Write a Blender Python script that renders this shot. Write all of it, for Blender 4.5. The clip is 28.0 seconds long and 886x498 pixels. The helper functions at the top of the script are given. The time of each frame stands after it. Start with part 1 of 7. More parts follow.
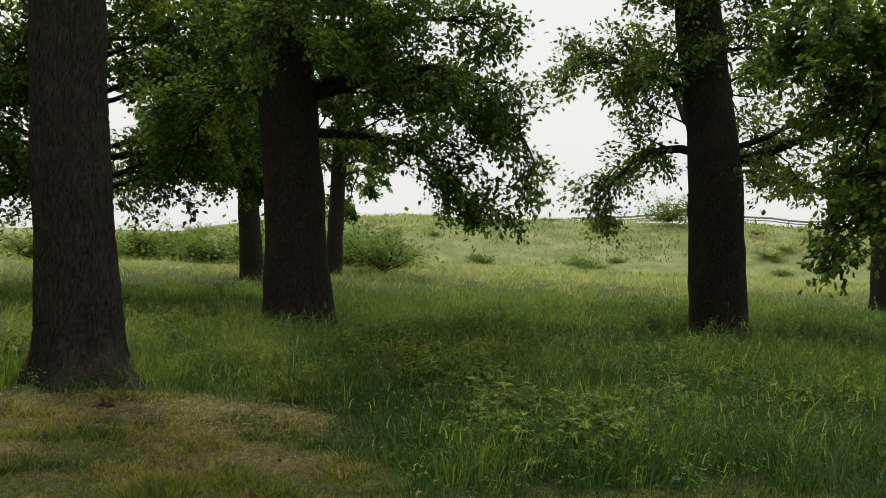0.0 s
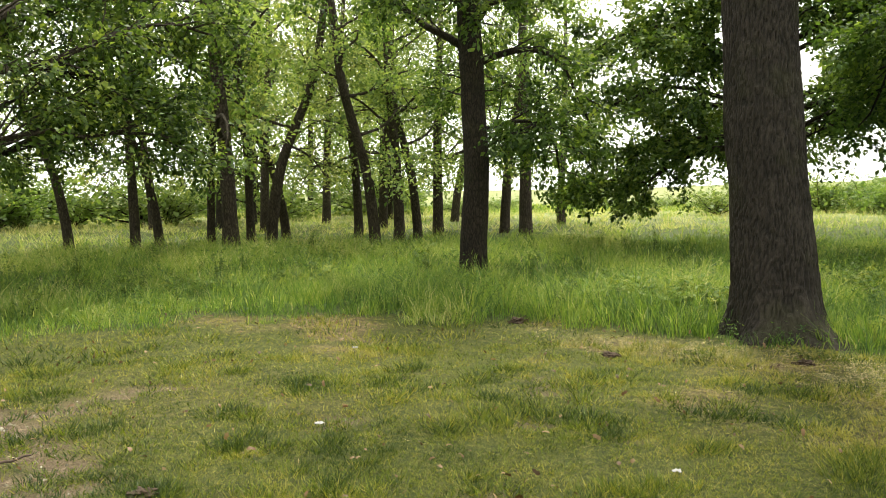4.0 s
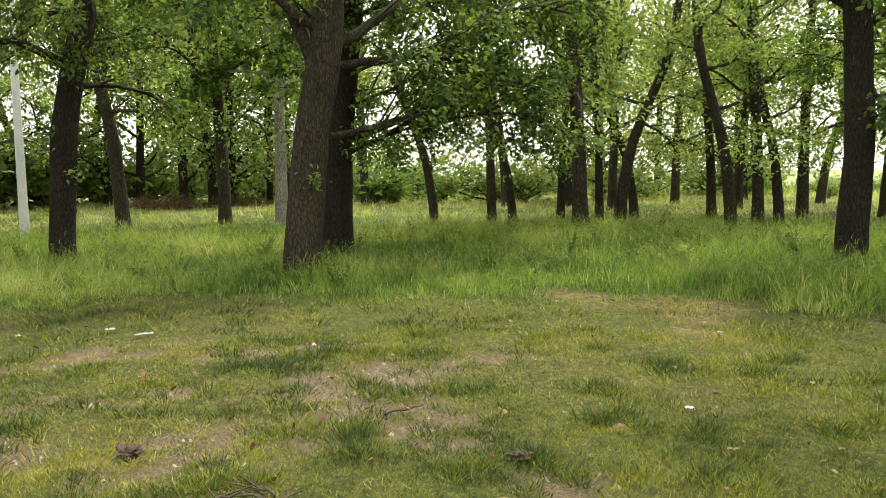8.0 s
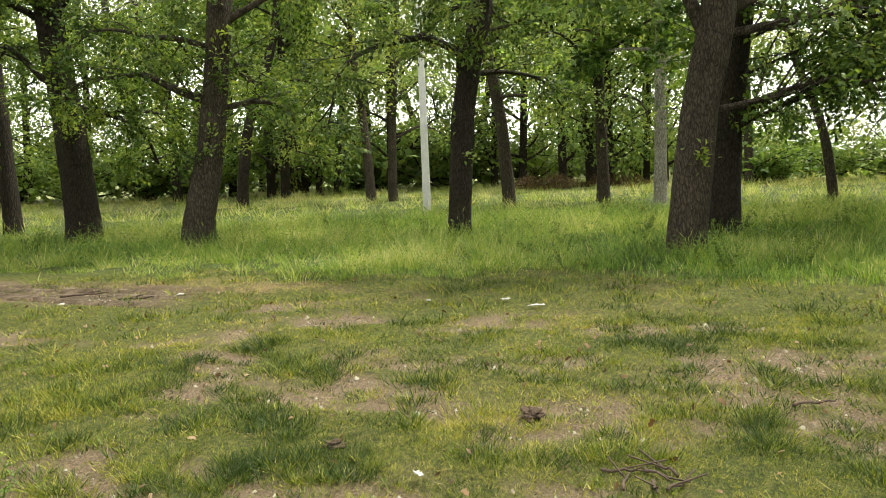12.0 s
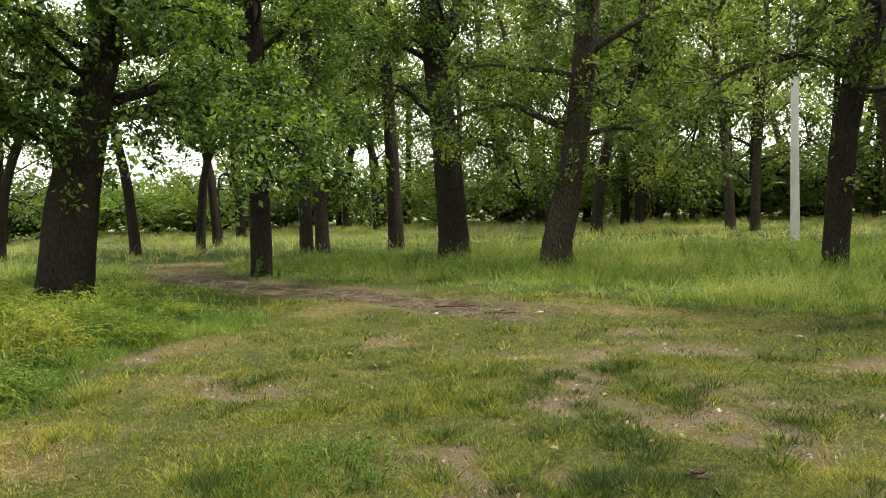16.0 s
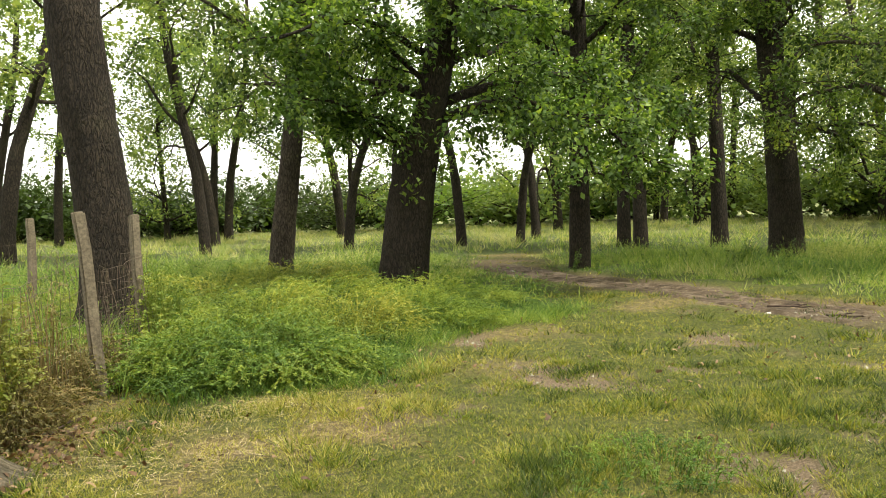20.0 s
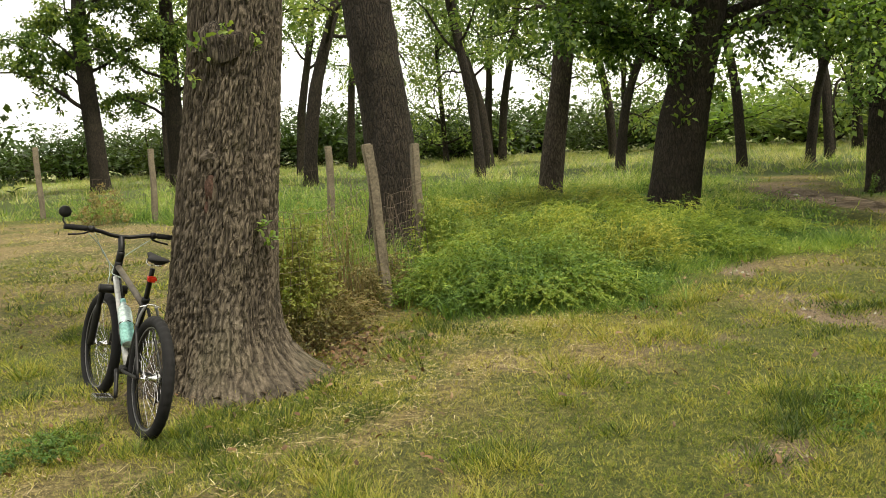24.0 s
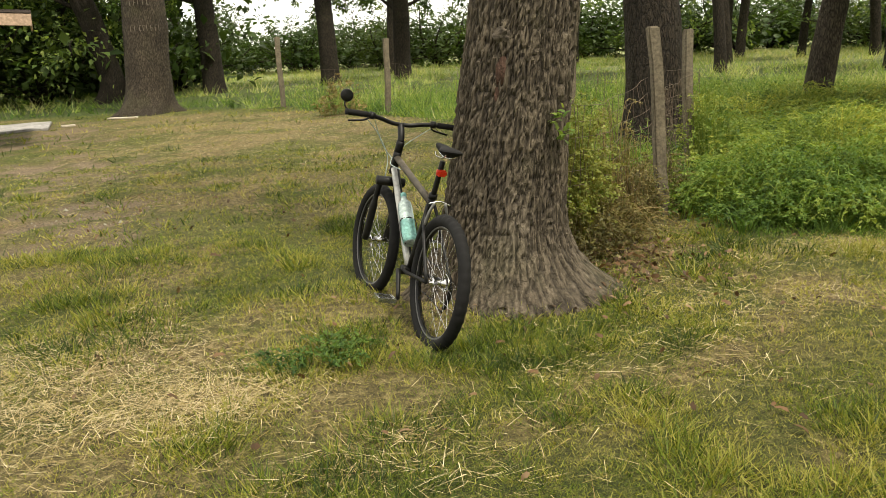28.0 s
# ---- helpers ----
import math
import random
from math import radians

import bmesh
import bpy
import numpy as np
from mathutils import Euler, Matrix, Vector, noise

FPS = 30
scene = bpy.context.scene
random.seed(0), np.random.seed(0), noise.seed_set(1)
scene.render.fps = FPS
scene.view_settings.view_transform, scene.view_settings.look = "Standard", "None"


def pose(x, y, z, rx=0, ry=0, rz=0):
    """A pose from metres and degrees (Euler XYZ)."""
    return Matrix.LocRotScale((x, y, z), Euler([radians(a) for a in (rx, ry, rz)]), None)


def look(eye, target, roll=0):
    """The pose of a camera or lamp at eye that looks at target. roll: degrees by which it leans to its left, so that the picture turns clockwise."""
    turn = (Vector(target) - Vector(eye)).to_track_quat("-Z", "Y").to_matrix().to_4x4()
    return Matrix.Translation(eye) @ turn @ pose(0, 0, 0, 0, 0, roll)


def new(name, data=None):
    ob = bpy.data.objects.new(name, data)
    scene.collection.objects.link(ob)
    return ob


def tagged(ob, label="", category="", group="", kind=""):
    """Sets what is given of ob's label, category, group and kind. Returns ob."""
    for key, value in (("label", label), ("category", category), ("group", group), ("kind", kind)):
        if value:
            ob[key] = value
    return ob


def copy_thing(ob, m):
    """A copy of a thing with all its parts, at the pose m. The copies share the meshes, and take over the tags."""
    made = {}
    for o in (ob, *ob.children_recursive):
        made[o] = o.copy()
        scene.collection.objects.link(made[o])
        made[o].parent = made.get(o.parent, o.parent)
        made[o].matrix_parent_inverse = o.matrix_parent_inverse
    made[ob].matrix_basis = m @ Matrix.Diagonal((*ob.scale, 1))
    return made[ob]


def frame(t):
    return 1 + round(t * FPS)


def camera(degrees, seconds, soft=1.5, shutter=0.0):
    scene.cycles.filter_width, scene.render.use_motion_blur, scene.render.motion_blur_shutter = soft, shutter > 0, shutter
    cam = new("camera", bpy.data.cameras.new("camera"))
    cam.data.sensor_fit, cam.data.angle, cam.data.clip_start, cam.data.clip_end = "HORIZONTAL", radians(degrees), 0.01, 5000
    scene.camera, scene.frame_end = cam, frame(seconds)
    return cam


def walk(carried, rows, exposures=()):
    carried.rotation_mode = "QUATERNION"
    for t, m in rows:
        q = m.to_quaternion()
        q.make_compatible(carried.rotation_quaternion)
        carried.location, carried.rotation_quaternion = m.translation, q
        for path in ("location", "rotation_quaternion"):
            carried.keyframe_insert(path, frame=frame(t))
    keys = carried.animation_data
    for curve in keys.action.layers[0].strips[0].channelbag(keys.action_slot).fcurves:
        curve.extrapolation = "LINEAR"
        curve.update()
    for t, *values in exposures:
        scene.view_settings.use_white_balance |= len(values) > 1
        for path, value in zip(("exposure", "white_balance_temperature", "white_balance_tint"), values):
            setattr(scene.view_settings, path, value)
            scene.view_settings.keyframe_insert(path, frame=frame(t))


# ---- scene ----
cam = camera(56.9, 28.0, soft=0.75)
PATH = [
    (0, (0.03, -0.2, 1.64), (0.103, 1.799, 1.619), 2.1),
    (0.5, (-0.07, -0.2, 1.65), (-0.324, 1.784, 1.623), 1.0),
    (1, (-0.136, -0.172, 1.671), (-0.52, 1.79, 1.629), 0.2),
    (1.5, (-0.131, -0.186, 1.675), (-0.603, 1.755, 1.58), 0.1),
    (2, (-0.154, -0.231, 1.672), (-0.713, 1.684, 1.529), 0.2),
    (2.5, (-0.173, -0.255, 1.674), (-0.891, 1.607, 1.535), -0.1),
    (3, (-0.162, -0.2, 1.666), (-1.135, 1.543, 1.533), -0.7),
    (3.5, (-0.148, -0.136, 1.655), (-1.345, 1.459, 1.51), -0.7),
    (5.5, (-0.26, -0.214, 1.635), (-1.896, 0.926, 1.478), -1.5),
    (6, (-0.316, -0.226, 1.626), (-2.023, 0.803, 1.45), -1.4),
    (6.5, (-0.343, -0.224, 1.618), (-2.118, 0.681, 1.438), -1.7),
    (7, (-0.35, -0.231, 1.618), (-2.146, 0.628, 1.433), -1.4),
    (7.5, (-0.353, -0.245, 1.617), (-2.164, 0.583, 1.43), -1.2),
    (8, (-0.359, -0.268, 1.618), (-2.186, 0.524, 1.429), -0.9),
    (8.5, (-0.365, -0.285, 1.613), (-2.227, 0.417, 1.42), -1.0),
    (9, (-0.358, -0.306, 1.616), (-2.249, 0.318, 1.43), -1.3),
    (9.5, (-0.369, -0.332, 1.611), (-2.292, 0.19, 1.434), -1.7),
    (10, (-0.388, -0.358, 1.604), (-2.336, 0.059, 1.438), -2.1),
    (10.5, (-0.409, -0.395, 1.597), (-2.377, -0.074, 1.437), -2.4),
    (11, (-0.416, -0.437, 1.596), (-2.404, -0.286, 1.441), -2.7),
    (11.5, (-0.439, -0.469, 1.586), (-2.431, -0.455, 1.417), -2.3),
    (12, (-0.452, -0.424, 1.583), (-2.439, -0.505, 1.37), -2.3),
    (12.5, (-0.481, -0.343, 1.573), (-2.455, -0.546, 1.326), -2.5),
    (13, (-0.51, -0.283, 1.567), (-2.457, -0.666, 1.318), -2.2),
    (13.5, (-0.491, -0.266, 1.581), (-2.416, -0.759, 1.357), -2.6),
    (15.5, (-0.335, -0.467, 1.569), (-2.182, -1.222, 1.44), -1.8),
    (16, (-0.358, -0.52, 1.556), (-2.146, -1.409, 1.437), -1.7),
    (16.5, (-0.356, -0.546, 1.551), (-2.071, -1.568, 1.445), -1.8),
    (17, (-0.344, -0.576, 1.541), (-1.961, -1.748, 1.437), -1.7),
    (17.5, (-0.326, -0.582, 1.532), (-1.89, -1.824, 1.432), -1.8),
    (18, (-0.301, -0.58, 1.53), (-1.841, -1.853, 1.438), -1.7),
    (18.5, (-0.3, -0.581, 1.53), (-1.808, -1.892, 1.442), -1.7),
    (19, (-0.31, -0.602, 1.532), (-1.785, -1.95, 1.443), -1.6),
    (19.5, (-0.312, -0.607, 1.53), (-1.732, -2.012, 1.433), -1.7),
    (20, (-0.316, -0.615, 1.53), (-1.647, -2.104, 1.42), -1.8),
    (20.5, (-0.307, -0.593, 1.527), (-1.534, -2.167, 1.395), -2.2),
    (21, (-0.302, -0.58, 1.522), (-1.434, -2.223, 1.377), -2.8),
    (21.5, (-0.298, -0.562, 1.516), (-1.343, -2.26, 1.367), -3.1),
    (23.5, (-0.261, -0.385, 1.611), (-1.078, -2.195, 1.374), -3.0),
    (24, (-0.259, -0.376, 1.61), (-1.02, -2.204, 1.333), -3.0),
    (24.5, (-0.261, -0.381, 1.603), (-0.97, -2.222, 1.279), -3.0),
    (25, (-0.258, -0.407, 1.586), (-0.817, -2.289, 1.201), -3.1),
    (25.5, (-0.205, -0.449, 1.584), (-0.693, -2.345, 1.176), -3.2),
    (26, (-0.153, -0.482, 1.581), (-0.56, -2.397, 1.17), -3.6),
    (26.5, (-0.095, -0.552, 1.578), (-0.49, -2.466, 1.155), -3.1),
    (27, (-0.081, -0.701, 1.551), (-0.452, -2.613, 1.098), -2.9),
    (27.5, (-0.041, -0.958, 1.552), (-0.361, -2.873, 1.073), -3.1),
    (28, (0.102, -1.193, 1.537), (-0.163, -3.112, 1.042), -2.9),
]
EXPOSURES = [(0.0, -0.94, 6600, 8), (0.5, -0.64, 6600, 8), (1.0, -0.39, 6650, 8), (2.4, -0.26, 6750, 7), (2.75, 0.41, 6900, 7), (7.0, 0.43, 6950, 7), (10.5, 0.33, 6950, 7), (12.0, 0.46, 6950, 7), (13.5, 0.51, 6950, 7), (15.5, 0.09, 6950, 7), (16.3, 0.12, 6950, 7), (17.2, 0.36, 7000, 8), (19.5, 0.42, 7050, 8), (21.2, 0.37, 7150, 9), (24.0, 0.14, 7150, 9), (28.0, 0.0, 7200, 9)]
walk(cam, [(t, look(eye, target, roll)) for t, eye, target, roll in PATH], EXPOSURES)

# ---- light: a bright overcast sky with a weak, wide sun ----
world = bpy.data.worlds.new("overcast_sky")
scene.world = world
world.use_nodes = True
wn, wl = world.node_tree.nodes, world.node_tree.links
sky = wn.new("ShaderNodeTexSky")
sky.sky_type, sky.sun_disc = "NISHITA", False
sky.sun_elevation, sky.sun_rotation = radians(63), radians(324)
sky.air_density, sky.dust_density, sky.ozone_density = 1.0, 6.0, 1.0
haze = wn.new("ShaderNodeHueSaturation")
haze.inputs["Saturation"].default_value = 0.12
haze.inputs["Value"].default_value = 1.0
wl.new(sky.outputs[0], haze.inputs["Color"])
cloud = wn.new("ShaderNodeMix")
cloud.data_type = "RGBA"
cloud.inputs[0].default_value = 0.85
cloud.inputs[7].default_value = (12.9, 13.0, 13.0, 1)
wl.new(haze.outputs[0], cloud.inputs[6])
wl.new(cloud.outputs[2], wn["Background"].inputs["Color"])
wn["Background"].inputs["Strength"].default_value = 0.145
sun_data = bpy.data.lights.new("sun", "SUN")
sun_data.energy, sun_data.angle, sun_data.color = 4.6, radians(6), (1.0, 0.95, 0.84)
sun = new("sun", sun_data)
sun.matrix_world = look((-9.0, 12.5, 31), (0, 0, 0))


# ---- small tools ----
def hashed(ix, iy, seed):
    h = (ix.astype(np.int64) * 374761393 + iy.astype(np.int64) * 668265263 + seed * 974634777) & 0xFFFFFFFF
    h = ((h ^ (h >> 13)) * 1274126177) & 0xFFFFFFFF
    return ((h ^ (h >> 16)) & 0xFFFFFF) / float(0xFFFFFF)


def vnoise(x, y, seed=0):
    """Value noise in 0..1 for arrays."""
    x, y = np.asarray(x, float), np.asarray(y, float)
    ix, iy = np.floor(x), np.floor(y)
    fx, fy = x - ix, y - iy
    fx, fy = fx * fx * (3 - 2 * fx), fy * fy * (3 - 2 * fy)
    a, b = hashed(ix, iy, seed), hashed(ix + 1, iy, seed)
    c, d = hashed(ix, iy + 1, seed), hashed(ix + 1, iy + 1, seed)
    return (a * (1 - fx) + b * fx) * (1 - fy) + (c * (1 - fx) + d * fx) * fy


def fbm(x, y, seed=0, octaves=4):
    total, amp, norm = 0, 1.0, 0
    for k in range(octaves):
        total = total + amp * vnoise(x * 2 ** k, y * 2 ** k, seed + k * 17)
        norm += amp
        amp *= 0.5
    return total / norm


def step(a, b, v):
    s = np.clip((v - a) / (b - a), 0, 1)
    return s * s * (3 - 2 * s)


def tri_mesh(name, verts, tris, material, smooth=True, **attrs):
    """A mesh from arrays of corners and triangles, with optional float values per corner."""
    verts, tris = np.asarray(verts, np.float32), np.asarray(tris, np.int32)
    me = bpy.data.meshes.new(name)
    me.vertices.add(len(verts))
    me.vertices.foreach_set("co", verts.ravel())
    me.loops.add(tris.size)
    me.loops.foreach_set("vertex_index", tris.ravel())
    me.polygons.add(len(tris))
    me.polygons.foreach_set("loop_start", np.arange(0, tris.size, 3, dtype=np.int32))
    if smooth:
        me.polygons.foreach_set("use_smooth", np.ones(len(tris), bool))
    for key, values in attrs.items():
        layer = me.attributes.new(key, "FLOAT", "POINT")
        layer.data.foreach_set("value", np.asarray(values, np.float32))
    me.update(calc_edges=True)
    me.materials.append(material)
    return me


def child(name, me, parent, label=""):
    ob = new(name, me)
    ob.parent = parent
    if label:
        tagged(ob, label)
    return ob


def thing(name, place, label, category, group="", kind=""):
    ob = new(name)
    ob.empty_display_size = 0.2
    ob.matrix_world = place if isinstance(place, Matrix) else Matrix.Translation(place)
    return tagged(ob, label, category, group, kind)


def part(name, bm, material, parent, label="", smooth=True):
    """One bmesh as one mesh object under a thing or a part."""
    me = bpy.data.meshes.new(name)
    bm.to_mesh(me)
    bm.free()
    if smooth:
        me.polygons.foreach_set("use_smooth", np.ones(len(me.polygons), bool))
        me.set_sharp_from_angle(angle=radians(40))
    me.materials.append(material)
    return child(name, me, parent, label)


def tube(path, radii, sides=8, caps=True, rough=0.0, seed=0):
    """Corners and triangles of a tube along a path."""
    path = np.asarray(path, float)
    n = len(path)
    radii = np.broadcast_to(np.asarray(radii, float), (n,))
    tang = np.gradient(path, axis=0)
    tang /= np.linalg.norm(tang, axis=1)[:, None] + 1e-9
    ref = np.array([0.0, 0.0, 1.0]) if abs(tang[0][2]) < 0.8 else np.array([1.0, 0.0, 0.0])
    side = np.cross(tang, ref)
    side /= np.linalg.norm(side, axis=1)[:, None] + 1e-9
    up = np.cross(side, tang)
    ang = np.linspace(0, 2 * math.pi, sides, endpoint=False)
    rr = radii[:, None] * np.ones((1, sides))
    if rough:
        rr = rr * (1 + rough * (vnoise(np.arange(n)[:, None] * 0.7 + 0 * ang[None], np.arange(sides)[None] * 0.9 + seed * 3.1, seed) - 0.5))
    ring = np.cos(ang)[None, :, None] * side[:, None, :] + np.sin(ang)[None, :, None] * up[:, None, :]
    v = (path[:, None, :] + rr[:, :, None] * ring).reshape(-1, 3)
    i = np.arange(n - 1)[:, None] * sides
    j = np.arange(sides)[None, :]
    k = (j + 1) % sides
    a, b, c, d = i + j, i + k, i + sides + k, i + sides + j
    t = np.concatenate([np.stack([a, b, c], -1).reshape(-1, 3), np.stack([a, c, d], -1).reshape(-1, 3)])
    if caps:
        v = np.vstack([v, path[0], path[-1]])
        m = n * sides
        jj, kk = j.ravel(), k.ravel()
        t = np.vstack([t, np.stack([kk, jj, np.full(sides, m)], -1), np.stack([jj + (n - 1) * sides, kk + (n - 1) * sides, np.full(sides, m + 1)], -1)])
    return v, t


class Pile:
    """Gathers corners and triangles of many pieces for one mesh."""

    def __init__(self):
        self.v, self.t, self.a, self.n = [], [], [], 0

    def add(self, v, t, value=0.0):
        self.v.append(np.asarray(v, float))
        self.t.append(np.asarray(t) + self.n)
        self.a.append(np.broadcast_to(np.asarray(value, float), (len(v),)))
        self.n += len(v)

    def mesh(self, name, material, smooth=True):
        return tri_mesh(name, np.vstack(self.v), np.vstack(self.t), material, smooth, tint=np.concatenate(self.a))


# ---- materials ----
def material(name, rough=0.8, metal=0.0, colour=(0.5, 0.5, 0.5)):
    m = bpy.data.materials.new(name)
    m.use_nodes = True
    b = m.node_tree.nodes["Principled BSDF"]
    b.inputs["Roughness"].default_value = rough
    b.inputs["Metallic"].default_value = metal
    b.inputs["Base Color"].default_value = (*colour, 1)
    b.inputs["Specular IOR Level"].default_value = 0.3
    m.diffuse_color = (*colour, 1)
    return m, m.node_tree.nodes, m.node_tree.links, b


def ramp(nodes, links, source, stops):
    r = nodes.new("ShaderNodeValToRGB")
    while len(r.color_ramp.elements) < len(stops):
        r.color_ramp.elements.new(0.5)
    for e, (p, c) in zip(r.color_ramp.elements, stops):
        e.position, e.color = p, (*c, 1)
    links.new(source, r.inputs[0])
    return r.outputs[0]


def noise_tex(nodes, links, scale, detail=4.0, stretch=None, rough=0.6, coord="Object"):
    tc = nodes.new("ShaderNodeTexCoord")
    mp = nodes.new("ShaderNodeMapping")
    mp.inputs["Scale"].default_value = stretch or (1, 1, 1)
    nt = nodes.new("ShaderNodeTexNoise")
    nt.inputs["Scale"].default_value, nt.inputs["Detail"].default_value, nt.inputs["Roughness"].default_value = scale, detail, rough
    links.new(tc.outputs[coord], mp.inputs["Vector"])
    links.new(mp.outputs[0], nt.inputs["Vector"])
    return nt.outputs["Fac"]


def mix(nodes, links, fac, a, b, mode="MIX"):
    m = nodes.new("ShaderNodeMix")
    m.data_type, m.blend_type = "RGBA", mode
    for sock, v in ((0, fac), (6, a), (7, b)):
        if isinstance(v, (int, float)):
            m.inputs[sock].default_value = v
        elif isinstance(v, tuple):
            m.inputs[sock].default_value = (*v, 1)
        else:
            links.new(v, m.inputs[sock])
    return m.outputs[2]


def bump(nodes, links, bsdf, height, strength=0.5, distance=0.02):
    b = nodes.new("ShaderNodeBump")
    b.inputs["Strength"].default_value, b.inputs["Distance"].default_value = strength, distance
    links.new(height, b.inputs["Height"])
    links.new(b.outputs[0], bsdf.inputs["Normal"])


def attribute(nodes, key):
    a = nodes.new("ShaderNodeAttribute")
    a.attribute_name = key
    return a.outputs["Fac"]


def bark_material(name, dark, light, moss=0.0, plate=22.0, long=0.3, carved=False):
    m, n, l, b = material(name, 0.95, colour=light)

    # the places are shaken a little, so that the plates interlock
    tc, mp, shake = n.new("ShaderNodeTexCoord"), n.new("ShaderNodeMapping"), n.new("ShaderNodeTexNoise")
    l.new(tc.outputs["Object"], mp.inputs["Vector"])
    mp.inputs["Scale"].default_value = (1, 1, long)
    shake.inputs["Scale"].default_value, shake.inputs["Detail"].default_value = 16.0, 3.0
    l.new(mp.outputs[0], shake.inputs["Vector"])
    swing = n.new("ShaderNodeVectorMath")
    swing.operation = "MULTIPLY_ADD"
    l.new(shake.outputs["Color"], swing.inputs[0])
    swing.inputs[1].default_value = (0.075, 0.075, 0.06)
    l.new(mp.outputs[0], swing.inputs[2])

    def plates(scale, width):
        """Long bark plates: 1 on their backs, 0 in the cracks."""
        v = n.new("ShaderNodeTexVoronoi")
        v.feature = "DISTANCE_TO_EDGE"
        v.inputs["Scale"].default_value = scale
        l.new(swing.outputs[0], v.inputs["Vector"])
        return ramp(n, l, v.outputs["Distance"], [(0.0, (0, 0, 0)), (width, (1, 1, 1))])

    groove = mix(n, l, 0.35, plates(plate, 0.22), plates(plate * 2.3, 0.25))
    if carved:
        # the relief is in the mesh; the texture adds only its finer cracks
        groove = mix(n, l, 0.75, groove, attribute(n, "groove"))
    fine = noise_tex(n, l, 60, 5.0, (1, 1, 0.4))
    blot = noise_tex(n, l, 2.2, 4.0)
    tone = mix(n, l, groove, dark, light)
    tone = mix(n, l, 0.8, tone, ramp(n, l, fine, [(0.3, (0.5, 0.48, 0.45)), (0.7, (1.3, 1.27, 1.22))]), "MULTIPLY")
    tone = mix(n, l, 0.7, tone, ramp(n, l, blot, [(0.3, (0.55, 0.53, 0.5)), (0.7, (1.3, 1.28, 1.22))]), "MULTIPLY")
    if carved:
        worn = ramp(n, l, noise_tex(n, l, 1.9, 6.0, (1, 1, 0.55), 0.7), [(0.55, (0, 0, 0)), (0.68, (0.5, 0.5, 0.5))])
        worn = mix(n, l, 1.0, worn, groove, "MULTIPLY")
        tone = mix(n, l, worn, tone, tuple(1.7 * c for c in light))
    if moss:
        mask = ramp(n, l, noise_tex(n, l, 1.3, 5.0), [(0.52, (0, 0, 0)), (0.66, (moss, moss, moss))])
        tone = mix(n, l, mask, tone, (0.06, 0.065, 0.025))
    l.new(tone, b.inputs["Base Color"])
    both = n.new("ShaderNodeMath")
    both.operation = "MULTIPLY_ADD"
    l.new(fine, both.inputs[0])
    both.inputs[1].default_value = 0.3
    l.new(groove, both.inputs[2])
    bump(n, l, b, both.outputs[0], 1.0, 0.03)
    return m


def leaf_material(name, stops, through_light=0.45):
    m, n, l, b = material(name, 0.55, colour=stops[1][1])
    tone = ramp(n, l, attribute(n, "tint"), stops)
    info = n.new("ShaderNodeObjectInfo")
    shift = ramp(n, l, info.outputs["Random"], [(0.0, (0.85, 0.95, 0.8)), (1.0, (1.15, 1.05, 1.1))])
    tone = mix(n, l, 1.0, tone, shift, "MULTIPLY")
    l.new(tone, b.inputs["Base Color"])
    tr = n.new("ShaderNodeBsdfTranslucent")
    lit = mix(n, l, 1.0, tone, (1.55, 1.45, 0.75), "MULTIPLY")
    l.new(lit, tr.inputs["Color"])
    ms = n.new("ShaderNodeMixShader")
    ms.inputs[0].default_value = through_light
    l.new(b.outputs[0], ms.inputs[1])
    l.new(tr.outputs[0], ms.inputs[2])
    l.new(ms.outputs[0], n["Material Output"].inputs["Surface"])
    return m


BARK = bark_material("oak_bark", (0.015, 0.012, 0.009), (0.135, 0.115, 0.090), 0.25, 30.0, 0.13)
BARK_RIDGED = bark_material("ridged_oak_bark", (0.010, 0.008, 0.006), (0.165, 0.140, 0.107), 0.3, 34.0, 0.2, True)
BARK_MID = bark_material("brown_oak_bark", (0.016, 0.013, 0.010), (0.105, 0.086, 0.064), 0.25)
# darker copies of the oak bark: shade on these trunks is in the colour
BARK_RIDGED_SHADED = bark_material("shaded_ridged_oak_bark", (0.008, 0.007, 0.006), (0.050, 0.044, 0.036), 0.3, 30.0, 0.2, True)
BARK_SHADED = bark_material("shaded_oak_bark", (0.009, 0.007, 0.005), (0.052, 0.042, 0.031), 0.25)
BARK_PALE = bark_material("pale_bark", (0.16, 0.15, 0.14), (0.62, 0.60, 0.56))
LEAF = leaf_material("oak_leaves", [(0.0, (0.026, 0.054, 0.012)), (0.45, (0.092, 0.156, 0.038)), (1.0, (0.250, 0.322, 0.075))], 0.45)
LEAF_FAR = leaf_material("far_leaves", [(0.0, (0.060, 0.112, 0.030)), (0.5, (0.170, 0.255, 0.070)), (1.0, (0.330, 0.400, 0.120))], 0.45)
# paler copy of the leaf colour, with sunlight on the northern wood in it
LEAF_SUNLIT = leaf_material("pale_sunlit_leaves", [(0.0, (0.085, 0.145, 0.045)), (0.5, (0.240, 0.325, 0.110)), (1.0, (0.420, 0.480, 0.190))], 0.5)
LEAF_HEDGE = leaf_material("hedge_leaves", [(0.0, (0.020, 0.040, 0.011)), (0.5, (0.058, 0.098, 0.020)), (1.0, (0.130, 0.178, 0.032))], 0.3)
GRASS = leaf_material("tall_grass_blades", [(0.0, (0.038, 0.086, 0.022)), (0.4, (0.142, 0.240, 0.050)), (0.75, (0.280, 0.352, 0.088)), (1.0, (0.50, 0.48, 0.27))], 0.42)
